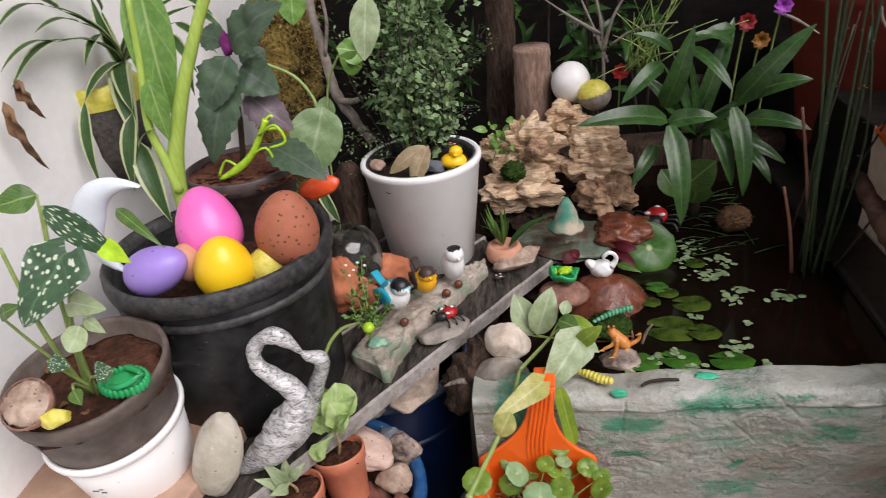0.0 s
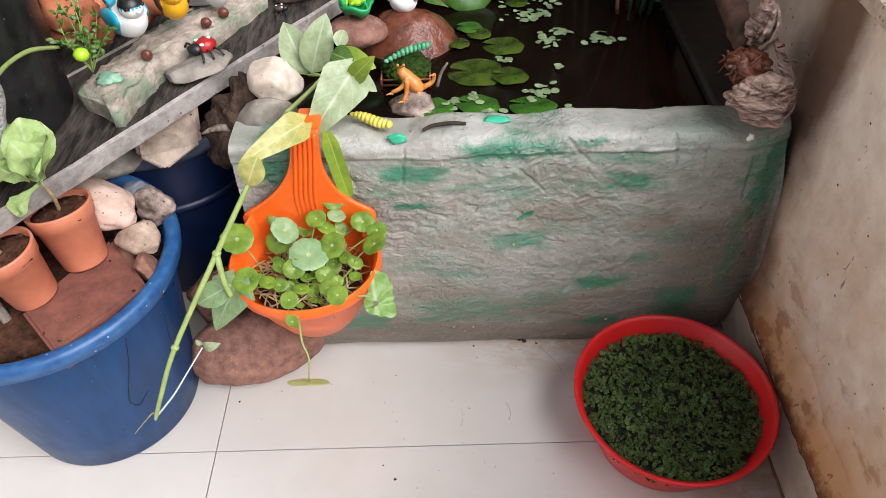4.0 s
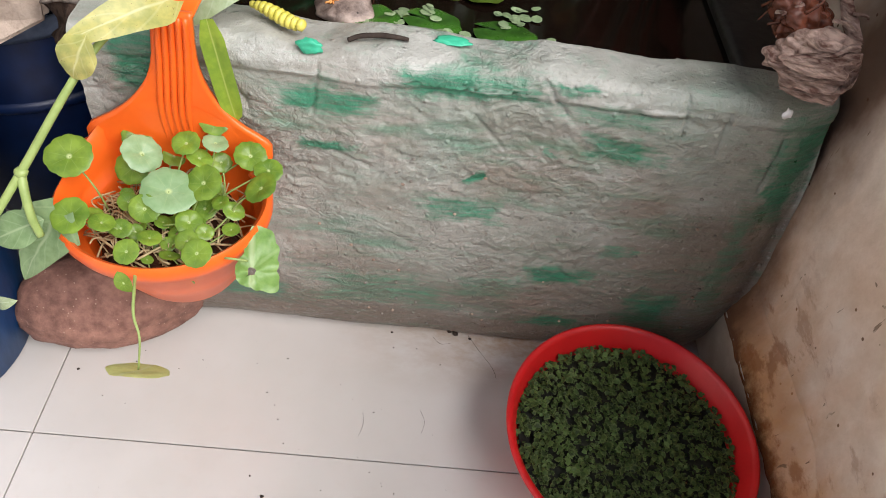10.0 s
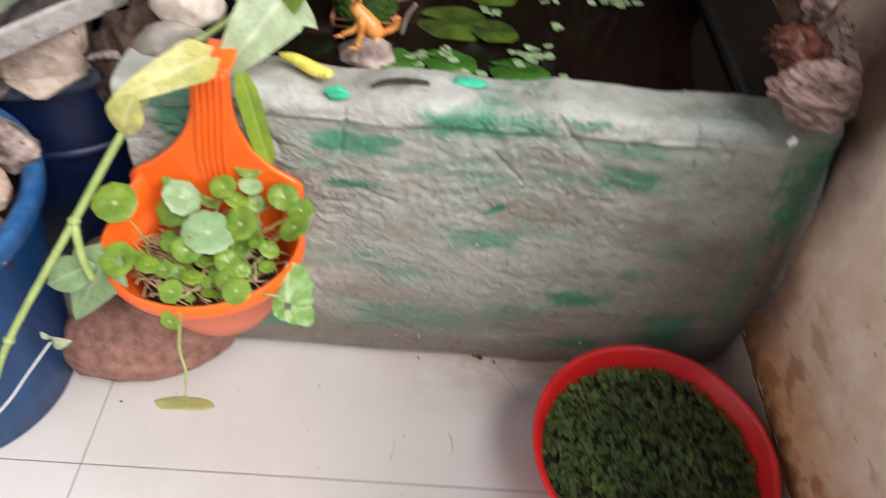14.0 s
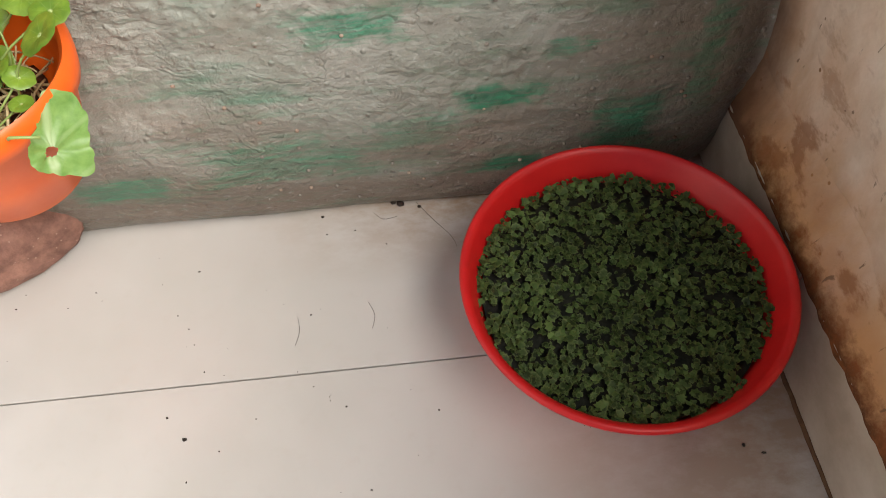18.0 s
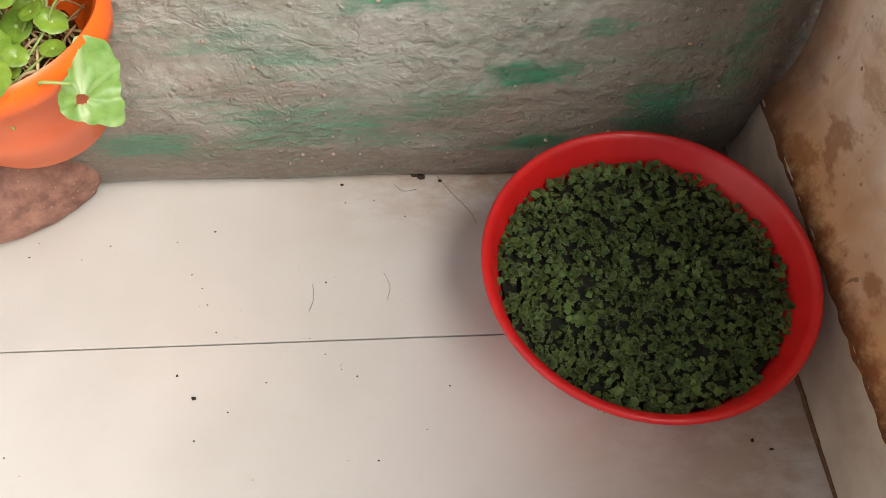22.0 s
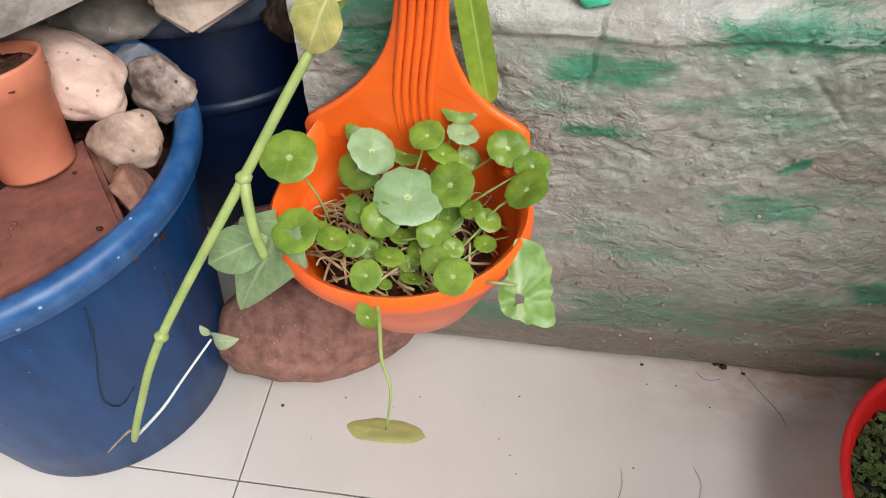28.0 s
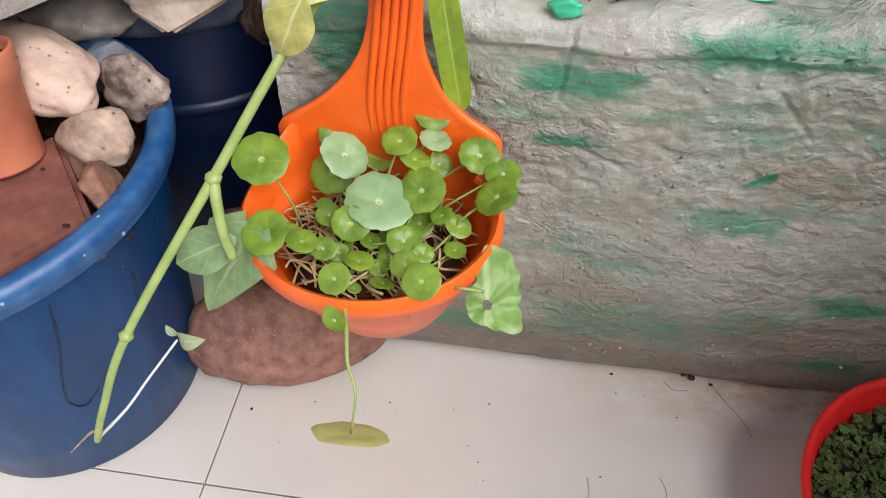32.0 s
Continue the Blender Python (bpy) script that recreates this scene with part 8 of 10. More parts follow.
# ---- the white pot's bush and the tangle behind ----
def bush():
    base = Vector((-0.025, 0.605, 0.635))
    t = thing("small_leaved_bush", base, "dense bush of tiny grey-green leaves in the white pot", "bush")
    rng = random.Random(31)
    bm = bmesh.new()
    st = None
    c = Vector((-0.0055, 0.6300, 0.8417))
    for k in range(90):
        e = Vector((rng.gauss(0, 1), rng.gauss(0, 1), rng.gauss(0, 1))).normalized()
        tip = c + Vector((e.x * rng.uniform(0.03, 0.105), e.y * 0.09 * rng.random(), e.z * rng.uniform(0.05, 0.2) + 0.02))
        mid = base.lerp(tip, 0.5) + Vector((rng.gauss(0, 0.02), rng.gauss(0, 0.02), 0))
        if k < 34:
            st = tube([base + Vector((rng.gauss(0, 0.01), rng.gauss(0, 0.01), 0)), mid, tip], [0.0022, 0.0013, 0.0006], seg=5, bm=st)
        for _ in range(44):
            f = rng.uniform(0.3, 1.05)
            p = base.lerp(mid, f * 2) if f < 0.5 else mid.lerp(tip, f * 2 - 1)
            p += Vector((rng.gauss(0, 0.008), rng.gauss(0, 0.008), rng.gauss(0, 0.008)))
            if p.z < 0.68 and rng.random() < 0.6:
                continue
            d = Vector((rng.gauss(0, 1), rng.gauss(-0.2, 1), rng.gauss(0.1, 0.8))).normalized()
            L = rng.uniform(0.009, 0.0175)
            s = d.cross(Vector((rng.gauss(0, 1), rng.gauss(0, 1), 1))).normalized() * L * 0.38
            a, b, q, r = (bm.verts.new(p), bm.verts.new(p + d * L * 0.5 + s), bm.verts.new(p + d * L), bm.verts.new(p + d * L * 0.5 - s))
            bm.faces.new((a, b, q, r))
    tagged(part("twig_growth", st, M_TWIG, t), kind="stuff")
    tagged(part("foliage", bm, M_BUSH, t), kind="stuff")
    # toys and litter on its soil
    q = Vector((0.0422, 0.5600, 0.6580))
    b = blob(q, (0.024, 0.02, 0.015), seed=1, sub=3, rough=0.03)
    b = blob(q + Vector((0.006, -0.004, 0.019)), (0.012, 0.011, 0.011), seed=2, sub=3, rough=0.03, bm=b)
    b = blob(q + Vector((0.006, -0.016, 0.017)), (0.004, 0.005, 0.002), sub=2, rough=0, bm=b)
    solo("toy_duck", b, M_YELLOW, "small yellow rubber duck in the white pot", "toy")
    for k, (a, e, w) in enumerate((((-0.0007, 0.5300, 0.7018), (-0.0679, 0.5200, 0.6578), 0.03), ((0.0060, 0.5250, 0.7032), (-0.0279, 0.5050, 0.6377), 0.034))):
        solo("fallen_leaf", leaf(a, e, w, up=(0, -0.8, 0.6), shape="oval", droop=0.08, wave=0.3, seed=k), M_DRYLEAF, "dry beige leaf hanging over the pot rim", "leaf", group="dry leaves in the white pot")
    stone((0.0089, 0.5500, 0.6526), (0.02, 0.016, 0.014), M_STONE_SL, "grey pebble in the white pot", 81, rough=0.06)
    stone((-0.1025, 0.5800, 0.6527), (0.014, 0.012, 0.012), M_STONE_PK, "pinkish pebble in the white pot", 83, rough=0.08)
    ladybird_toy((0.0339, 0.6200, 0.6602), 0.012, M_REDTOY, "red toy beetle among the bush stems", 30)


bush()


def tangle():
    rng = random.Random(17)
    # fibre-covered mossy post
    p = thing("moss_post", Vector((-0.3682, 0.8500, 0.6048)), "golden-brown mossy fibre post behind the pots", "post")
    a, b = Vector((-0.3872, 0.8500, 0.5509)), Vector((-0.2938, 0.8500, 0.9828))
    a.z = 0.44
    bm = tube([a, a.lerp(b, 0.5), b], [0.07, 0.068, 0.066], seg=28, smooth_steps=24, wob=0.25)
    part("core", bm, M_MOSSWALL, p)
    bm = bmesh.new()
    for k in range(1500):
        f, an = rng.random(), rng.uniform(math.pi * 0.9, math.pi * 2.1)
        q = a.lerp(b, f) + Vector((0.07 * math.cos(an), 0.07 * math.sin(an), 0))
        d = Vector((math.cos(an), math.sin(an), rng.gauss(-0.4, 0.8))).normalized() * rng.uniform(0.006, 0.014)
        s = d.cross(Vector((rng.gauss(0, 1), rng.gauss(0, 1), 1))).normalized() * 0.0018
        bm.faces.new((bm.verts.new(q - s), bm.verts.new(q + s), bm.verts.new(q + d)))
    tagged(part("fibre_coat", bm, mk("golden_fibre", (0.3, 0.2, 0.05), (0.12, 0.085, 0.02), rough=0.9, scale=30, bump=0, vary=0.5), p), kind="stuff")
    br = thing("branch", Vector((-0.1445, 0.7200, 0.6498)), "bare grey-brown branch leaning across the pots", "branch")
    part("limb", tube([(-0.1340, 0.7000, 0.6542), (-0.1706, 0.7100, 0.7090), (-0.1956, 0.7200, 0.7540), (-0.2101, 0.7400, 0.8226), (-0.2267, 0.7600, 0.9164), (-0.2278, 0.7700, 0.9665)], [0.0085, 0.0095, 0.01, 0.0085, 0.0085, 0.008], seg=12, wob=0.35, smooth_steps=8), M_PALETWIG, br)
    part("limb", tube([(-0.1936, 0.7150, 0.7405), (-0.1649, 0.7000, 0.7405), (-0.1388, 0.6900, 0.7482)], [0.007, 0.006, 0.005], seg=9, wob=0.3), M_PALETWIG, br)
    part("limb", tube([(-0.2086, 0.7350, 0.8237), (-0.1941, 0.7400, 0.8857), (-0.1988, 0.7500, 0.9464)], [0.004, 0.0035, 0.003], seg=8), M_PALETWIG, br)
    # climbing heart-leaved plant
    h = thing("climbing_plant", Vector((-0.1679, 0.5000, 0.6497)), "climber with broad light green heart leaves", "plant")
    for k, (a, e, w, m) in enumerate((((-0.1640, 0.5200, 0.7870), (-0.1960, 0.4700, 0.6860), 0.092, M_CLIMB), ((-0.1630, 0.5400, 0.8000), (-0.1670, 0.5300, 0.7510), 0.034, M_CLIMB), ((-0.0660, 0.5500, 0.9568), (-0.0796, 0.5200, 0.8587), 0.05, M_PALELEAF), ((-0.0771, 0.5300, 0.8680), (-0.1197, 0.5100, 0.8859), 0.045, M_ALOC), ((-0.0886, 0.5300, 0.8457), (-0.1148, 0.5000, 0.8743), 0.04, M_LEAF),
                                      ((-0.2036, 0.6000, 0.9711), (-0.2053, 0.5800, 0.9150), 0.05, M_ALOC), ((-0.1974, 0.5000, 0.6572), (-0.1594, 0.4700, 0.5916), 0.02, M_STRIPE))):
        part("leaf", leaf(a, e, w, up=(0.1, -0.9, 0.4), shape="round" if k == 0 else "oval", droop=0.06, fold=0.12, wave=0.2, seed=k, n=14), m, h)
    part("stem", tube([(-0.2631, 0.5500, 0.8635), (-0.2138, 0.5500, 0.8368), (-0.1841, 0.5400, 0.7977), (-0.1800, 0.5300, 0.7704)], [0.003, 0.003, 0.003, 0.002], seg=8), M_STEM, h)
    part("stem", tube([(-0.1744, 0.5200, 0.6412), (-0.1691, 0.5300, 0.7335), (-0.1459, 0.5400, 0.8385), (-0.0833, 0.5600, 0.9122)], [0.002, 0.002, 0.002, 0.0015], seg=7), M_STEM, h)
    # dense dark foliage further back, in loose clumps
    d = thing("shrubbery", Vector((0.2, 1.3, 0.43)), "dark mixed shrubs filling the shaded back", "shrub")
    stems = None
    for k in range(26):
        x = rng.uniform(-0.5, 1.2)
        q = Vector((x, rng.uniform(1.2, 1.42), 0.43))
        top = q + Vector((rng.gauss(0, 0.08), rng.gauss(-0.05, 0.05), rng.uniform(0.3, 0.85)))
        stems = tube([q, q.lerp(top, 0.5) + Vector((rng.gauss(0, 0.03), 0, 0)), top], [0.006, 0.004, 0.002], seg=6, bm=stems)
        bm = bmesh.new()
        for _ in range(26):
            f = rng.uniform(0.2, 1.0)
            b0 = q.lerp(top, f)
            dd = Vector((rng.gauss(0, 1), rng.gauss(-0.5, 0.7), rng.gauss(0.1, 0.7))).normalized() * rng.uniform(0.04, 0.1)
            leaf(b0, b0 + dd, rng.uniform(0.012, 0.032), up=(rng.gauss(0, 0.5), -0.6, 1), shape="lance", droop=0.12, n=5, bm=bm)
        part("foliage", bm, M_DKLEAF, d)
    tagged(part("stems", stems, M_TWIG, d), kind="stuff")
    # fine airy sprigs round the bush
    e = thing("fine_sprigs", Vector((-0.2017, 0.6600, 0.6173)), "fine airy sprigs with minute leaves", "plant")
    bm = bmesh.new()
    st = None
    ends = [(-0.1799, 0.6800, 0.8967), (-0.1575, 0.6800, 0.8743), (-0.1566, 0.6200, 0.6883), (-0.1848, 0.6200, 0.6562), (-0.2332, 0.6600, 0.6909), (0.0978, 0.6800, 0.8202), (0.1101, 0.7000, 0.8550), (0.0832, 0.6200, 0.7346), (-0.1379, 0.6000, 0.6146), (0.1286, 0.7200, 0.8388), (-0.1785, 0.6000, 0.6057), (-0.1442, 0.6600, 0.8054)]
    for q in ends:
        q = Vector(q)
        root = Vector((-0.06 + (0.05 if q.x > 0.05 else -0.02), 0.62, 0.66))
        m = root.lerp(q, 0.5) + Vector((rng.gauss(0, 0.02), 0, 0.03))
        st = tube([root, m, q], [0.0012, 0.001, 0.0005], seg=5, bm=st)
        for _ in range(46):
            f = rng.uniform(0.3, 1)
            p = root.lerp(m, f * 2) if f < 0.5 else m.lerp(q, f * 2 - 1)
            p = p + Vector((rng.gauss(0, 0.01), rng.gauss(0, 0.01), rng.gauss(0, 0.01)))
            dd = Vector((rng.gauss(0, 1), rng.gauss(0, 1), rng.gauss(0, 1))).normalized() * rng.uniform(0.005, 0.01)
            s = dd.cross(Vector((0.3, 0.5, 1))).normalized() * 0.0025
            bm.faces.new((bm.verts.new(p), bm.verts.new(p + dd * 0.5 + s), bm.verts.new(p + dd), bm.verts.new(p + dd * 0.5 - s)))
    tagged(part("stems", st, M_TWIG, e), kind="stuff")
    tagged(part("leaves", bm, M_BUSH, e), kind="stuff")
    q = Vector((-0.1795, 0.6000, 0.5878))
    stone(q + Vector((0, 0, -0.02)), (0.05, 0.04, 0.1), M_BARK, "dark stump between the pots", 91, rough=0.3, flat=0.9)


tangle()


# ---- the far side of the pond ----
def spongy_wood():
    t = thing("driftwood", Vector((0.2174, 0.8000, 0.4203)), "big pale spongy driftwood lump full of hollows", "driftwood")
    def lump(at, size, seed, turn=None):
        bm = blob(at, size, seed=seed, sub=6, rough=0.34, freq=1.7, turn=turn)
        c = Vector(at)
        for v in bm.verts:
            d = v.co - c
            n = d.normalized()
            flow = Vector((v.co.x * 14, v.co.y * 14, v.co.z * 62 + v.co.x * 9 + 3 * noise.noise(v.co * 16)))
            k = 0.9 * noise.noise(flow) - 0.5 * abs(noise.noise(flow * 2.1)) + 0.25 * noise.noise(v.co * 60) + 0.12 * abs(noise.noise(v.co * 120))
            pit = max(0, noise.noise(v.co * 22 + Vector((9, seed, 4))) - 0.22)
            v.co = v.co + n * (0.012 * k - 0.06 * pit)
        return bm
    part("lump", lump((0.1690, 0.8600, 0.5467), (0.085, 0.06, 0.075), 3), M_PUMICE, t)
    part("lump", lump((0.1471, 0.8000, 0.4866), (0.085, 0.055, 0.042), 5), M_PUMICE, t)
    part("lump", lump((0.3173, 0.8400, 0.5238), (0.068, 0.055, 0.068), 8), M_PUMICE, t)
    part("lump", lump((0.3316, 0.7800, 0.4698), (0.058, 0.045, 0.04), 11), M_DRIFT, t)
    part("lump", lump((0.2531, 0.9200, 0.5908), (0.05, 0.04, 0.035), 14), M_PUMICE, t)
    part("lump", lump((0.1014, 0.8600, 0.5585), (0.03, 0.03, 0.032), 17), M_PUMICE, t)
    part("foot", lump((0.2431, 0.8400, 0.3988), (0.14, 0.06, 0.05), 21), M_BARK, t, "dark wet foot of the driftwood")
    m = solo("moss_tuft", blob((0.1376, 0.7750, 0.5392), (0.025, 0.02, 0.02), seed=6, sub=5, rough=0.2, fine=0.25), M_MOSS, "small round tuft of dark moss", "moss")
    solo("walnut", blob((0.1897, 0.7900, 0.5815), (0.024, 0.022, 0.022), seed=7, sub=5, rough=0.1, fine=0.16), M_DRIFT, "wrinkled walnut shell lying in the hollow", "shell")
    g = thing("slab", Vector((0.2467, 0.6600, 0.4108)), "wet stone ledge daubed green over the water", "stone slab")
    bm = blob((0.2369, 0.6900, 0.4148), (0.105, 0.085, 0.02), seed=33, sub=5, rough=0.18, fine=0.05)
    mm = mk("green_wet_stone", (0.12, 0.17, 0.12), (0.09, 0.042, 0.03), rough=0.35, scale=45, bump=1.0, big=22, detail=9.0, dist=0.007, speck=(90, 0.12, (0.35, 0.42, 0.34)))
    part("ledge", bm, mm, g)
    part("ledge", blob((0.3499, 0.6800, 0.4355), (0.06, 0.05, 0.03), seed=36, sub=5, rough=0.25, fine=0.05), M_WETBROWN, g, "dark wet brown lobe")
    part("foot", blob((0.2351, 0.7200, 0.3219), (0.09, 0.07, 0.06), seed=38, sub=4, rough=0.2), M_BARK, g)
    c = Vector((0.2394, 0.6300, 0.4760))
    solo("hat_ornament", lathe([(0, 0.062), (0.006, 0.061), (0.012, 0.05), (0.02, 0.03), (0.026, 0.012), (0.035, 0.004), (0.036, 0), (0.0, 0.0)], c, seg=36, warp=lambda v: (v[0] * (1 + 0.12 * noise.noise(Vector(v) * 40)), v[1], v[2] + 0.004 * noise.noise(Vector(v) * 60))), mk("green_tipped_clay", (0.42, 0.35, 0.26), (0.05, 0.22, 0.15), rough=0.7, scale=20, bump=0.4, big=24), "pointed clay hat ornament brushed with green", "ornament")
    # log posts
    a = Vector((0.1806, 1.0200, 0.5831))
    b = Vector((0.1867, 1.0200, 0.7395))
    a.z = 0.4
    solo("log_post", tube([a, a.lerp(b, 0.5), b], [0.046, 0.043, 0.042], seg=24, smooth_steps=12, wob=0.1), M_LOG, "upright sawn brown log post", "log")
    a = Vector((0.0988, 1.1200, 0.5565))
    b = Vector((0.1210, 1.1200, 0.9286))
    a.z = 0.4
    solo("tree_trunk", tube([a, a.lerp(b, 0.5), b], [0.038, 0.036, 0.033], seg=20, smooth_steps=12, wob=0.15), M_BARK, "slim dark tree trunk behind the log", "tree trunk")
    egg_at = Vector((0.2707, 0.9800, 0.6604))
    solo("white_ball", blob(egg_at, (0.044, 0.044, 0.047), sub=4, rough=0.01), M_WHITE, "large white egg-shaped ball among leaves", "ball")
    q = Vector((0.3197, 0.9400, 0.6398))
    bm = blob(q, (0.037, 0.034, 0.034), sub=4, rough=0.01)
    for f in bm.faces:
        f.smooth = True
        if f.calc_center_median().z > q.z + 0.006 + 0.25 * (f.calc_center_median().x - q.x):
            f.material_index = 1
    solo("doll_head", bm, [M_STONE_GR, M_YELTOY], "round grey doll head with a yellow cap", "ornament")
    # little glossy trailing leaves left of the driftwood
    t = thing("trailing_plant", Vector((0.0984, 0.8000, 0.5692)), "small trailing plant with waxy bright green leaves", "plant")
    rng = random.Random(6)
    for k in range(16):
        p = Vector((0.1069, 0.8000, 0.6004)) + Vector((rng.gauss(0, 0.018), rng.gauss(0, 0.01), rng.gauss(0, 0.03)))
        part("leaf", leaf(p, p + Vector((rng.gauss(0, 0.012), -0.012, rng.gauss(0, 0.012))), 0.016, up=(0, -0.8, 0.6), n=5), M_ALOC, t)
    part("stem", tube([(0.0908, 0.8000, 0.5503), (0.1128, 0.8000, 0.5999), (0.1271, 0.8000, 0.6337)], 0.0018, seg=6), M_STEM, t)


spongy_wood()


def bromeliad():
    base = Vector((0.5145, 0.8000, 0.5811))
    t = thing("dracaena", base, "leafy plant with broad dark green strap leaves over water", "plant")
    rows = [((0.4414, 0.7400, 0.6412), (0.2647, 0.6600, 0.6697), .048), ((0.4445, 0.7200, 0.6365), (0.4573, 0.6400, 0.4622), .05), ((0.4398, 0.7600, 0.6598), (0.4810, 0.7200, 0.8218), .046), ((0.4329, 0.7600, 0.7468), (0.3511, 0.7000, 0.6931), .036), ((0.4831, 0.7800, 0.7672), (0.5509, 0.7000, 0.7000), .03),
            ((0.5680, 0.8000, 0.7632), (0.4821, 0.7600, 0.7949), .026), ((0.5800, 0.7800, 0.6509), (0.6953, 0.7400, 0.7993), .052), ((0.5900, 0.7600, 0.6224), (0.6955, 0.7000, 0.6147), .042), ((0.5584, 0.7200, 0.6630), (0.5724, 0.6600, 0.5053), .042), ((0.5243, 0.7200, 0.6234), (0.5528, 0.6700, 0.5234), .034),
            ((0.5933, 0.7400, 0.5713), (0.6310, 0.6900, 0.5137), .027), ((0.4215, 0.7400, 0.5892), (0.3702, 0.6900, 0.5271), .032), ((0.4458, 0.7400, 0.6363), (0.5311, 0.7200, 0.6453), .042), ((0.6066, 0.8000, 0.6584), (0.7095, 0.7600, 0.6923), .046), ((0.5752, 0.8200, 0.7857), (0.4940, 0.8000, 0.7711), .03),
            ((0.5168, 0.8000, 0.6405), (0.5788, 0.8400, 0.8025), .04), ((0.5304, 0.8000, 0.5920), (0.6237, 0.7400, 0.5830), .04), ((0.4742, 0.8000, 0.6144), (0.3948, 0.8000, 0.7196), .036), ((0.4651, 0.8400, 0.7478), (0.3856, 0.8200, 0.7928), .03), ((0.5643, 0.8000, 0.5772), (0.6774, 0.7600, 0.5236), .034)]
    for k, (a, b, w) in enumerate(rows):
        part("leaf", leaf(a, b, w * 0.9, up=(0.1, -0.7, 0.7), shape="strap", droop=0.13, fold=0.3, n=12, seed=k), M_DKLEAF, t)
        part("leafbase", leaf(base, a, w * 0.6, up=(0, -0.6, 0.8), shape="strap", droop=0.05, n=4), M_DKLEAF, t)
    part("stem", tube([(base.x, base.y, 0.40), base, base + Vector((0, 0.02, 0.12))], [0.012, 0.011, 0.008]), M_TWIG, t)
    for a, b, w in (((0.4857, 0.7600, 0.4877), (0.5398, 0.7400, 0.5480), .07), ((0.5066, 0.7800, 0.4382), (0.5157, 0.7600, 0.5108), .06), ((0.4440, 0.8000, 0.5116), (0.4772, 0.7800, 0.4533), .05)):
        part("leaf", leaf(a, b, w, up=(0, -0.8, 0.5), shape="oval", droop=0.06), M_LEAF, t)
    # upper branches and grassy tuft
    s = thing("twiggy_shrub", Vector((0.3409, 1.0000, 0.6434)), "bare pale twigs of a small shrub", "shrub")
    for k, pts in enumerate((((0.3417, 1.0000, 0.5901), (0.3452, 1.0000, 0.7072), (0.3364, 1.0000, 0.8059), (0.3136, 1.0000, 0.8780)), ((0.3453, 1.0000, 0.7197), (0.3643, 0.9800, 0.7953), (0.4048, 0.9800, 0.8605)), ((0.3383, 1.0000, 0.7575), (0.2744, 0.9700, 0.8058), (0.2220, 0.9500, 0.8495)), ((0.3538, 1.0000, 0.6938), (0.3298, 1.0000, 0.7583), (0.2894, 1.0000, 0.8574)), ((0.3581, 0.9800, 0.7357), (0.4137, 0.9500, 0.7732), (0.4905, 0.9300, 0.7817)), ((0.6843, 0.9500, 0.7819), (0.7204, 0.9200, 0.7675), (0.7600, 0.9000, 0.7402)))):
        part("twig", tube(pts, [0.006 - 0.0007 * k] + [0.0035] * (len(pts) - 2) + [0.0012], seg=7, wob=0.3), M_PALETWIG, s)
    g = thing("grassy_tuft", Vector((0.4224, 0.9200, 0.7084)), "tuft of thin yellow-green grassy stems", "plant")
    rng = random.Random(12)
    for k in range(42):
        p = Vector((0.4167, 0.9200, 0.6968)) + Vector((rng.gauss(0, 0.02), rng.gauss(0, 0.015), 0))
        e = Vector((0.4404, 0.9000, 0.7926)) + Vector((rng.gauss(0.0, 0.05), rng.gauss(0, 0.03), rng.gauss(0.0, 0.045)))
        part("blade", tube([p, p.lerp(e, 0.5) + Vector((rng.gauss(0, 0.01), 0, 0.012)), e], [0.0016, 0.0014, 0.0008], seg=5, smooth_steps=3), M_STEM if k % 3 else M_LEAF, g)


bromeliad()


M_STEMJOINT = mk("stem_joint", (0.12, 0.11, 0.085), (0.07, 0.06, 0.05), rough=0.7, scale=60)


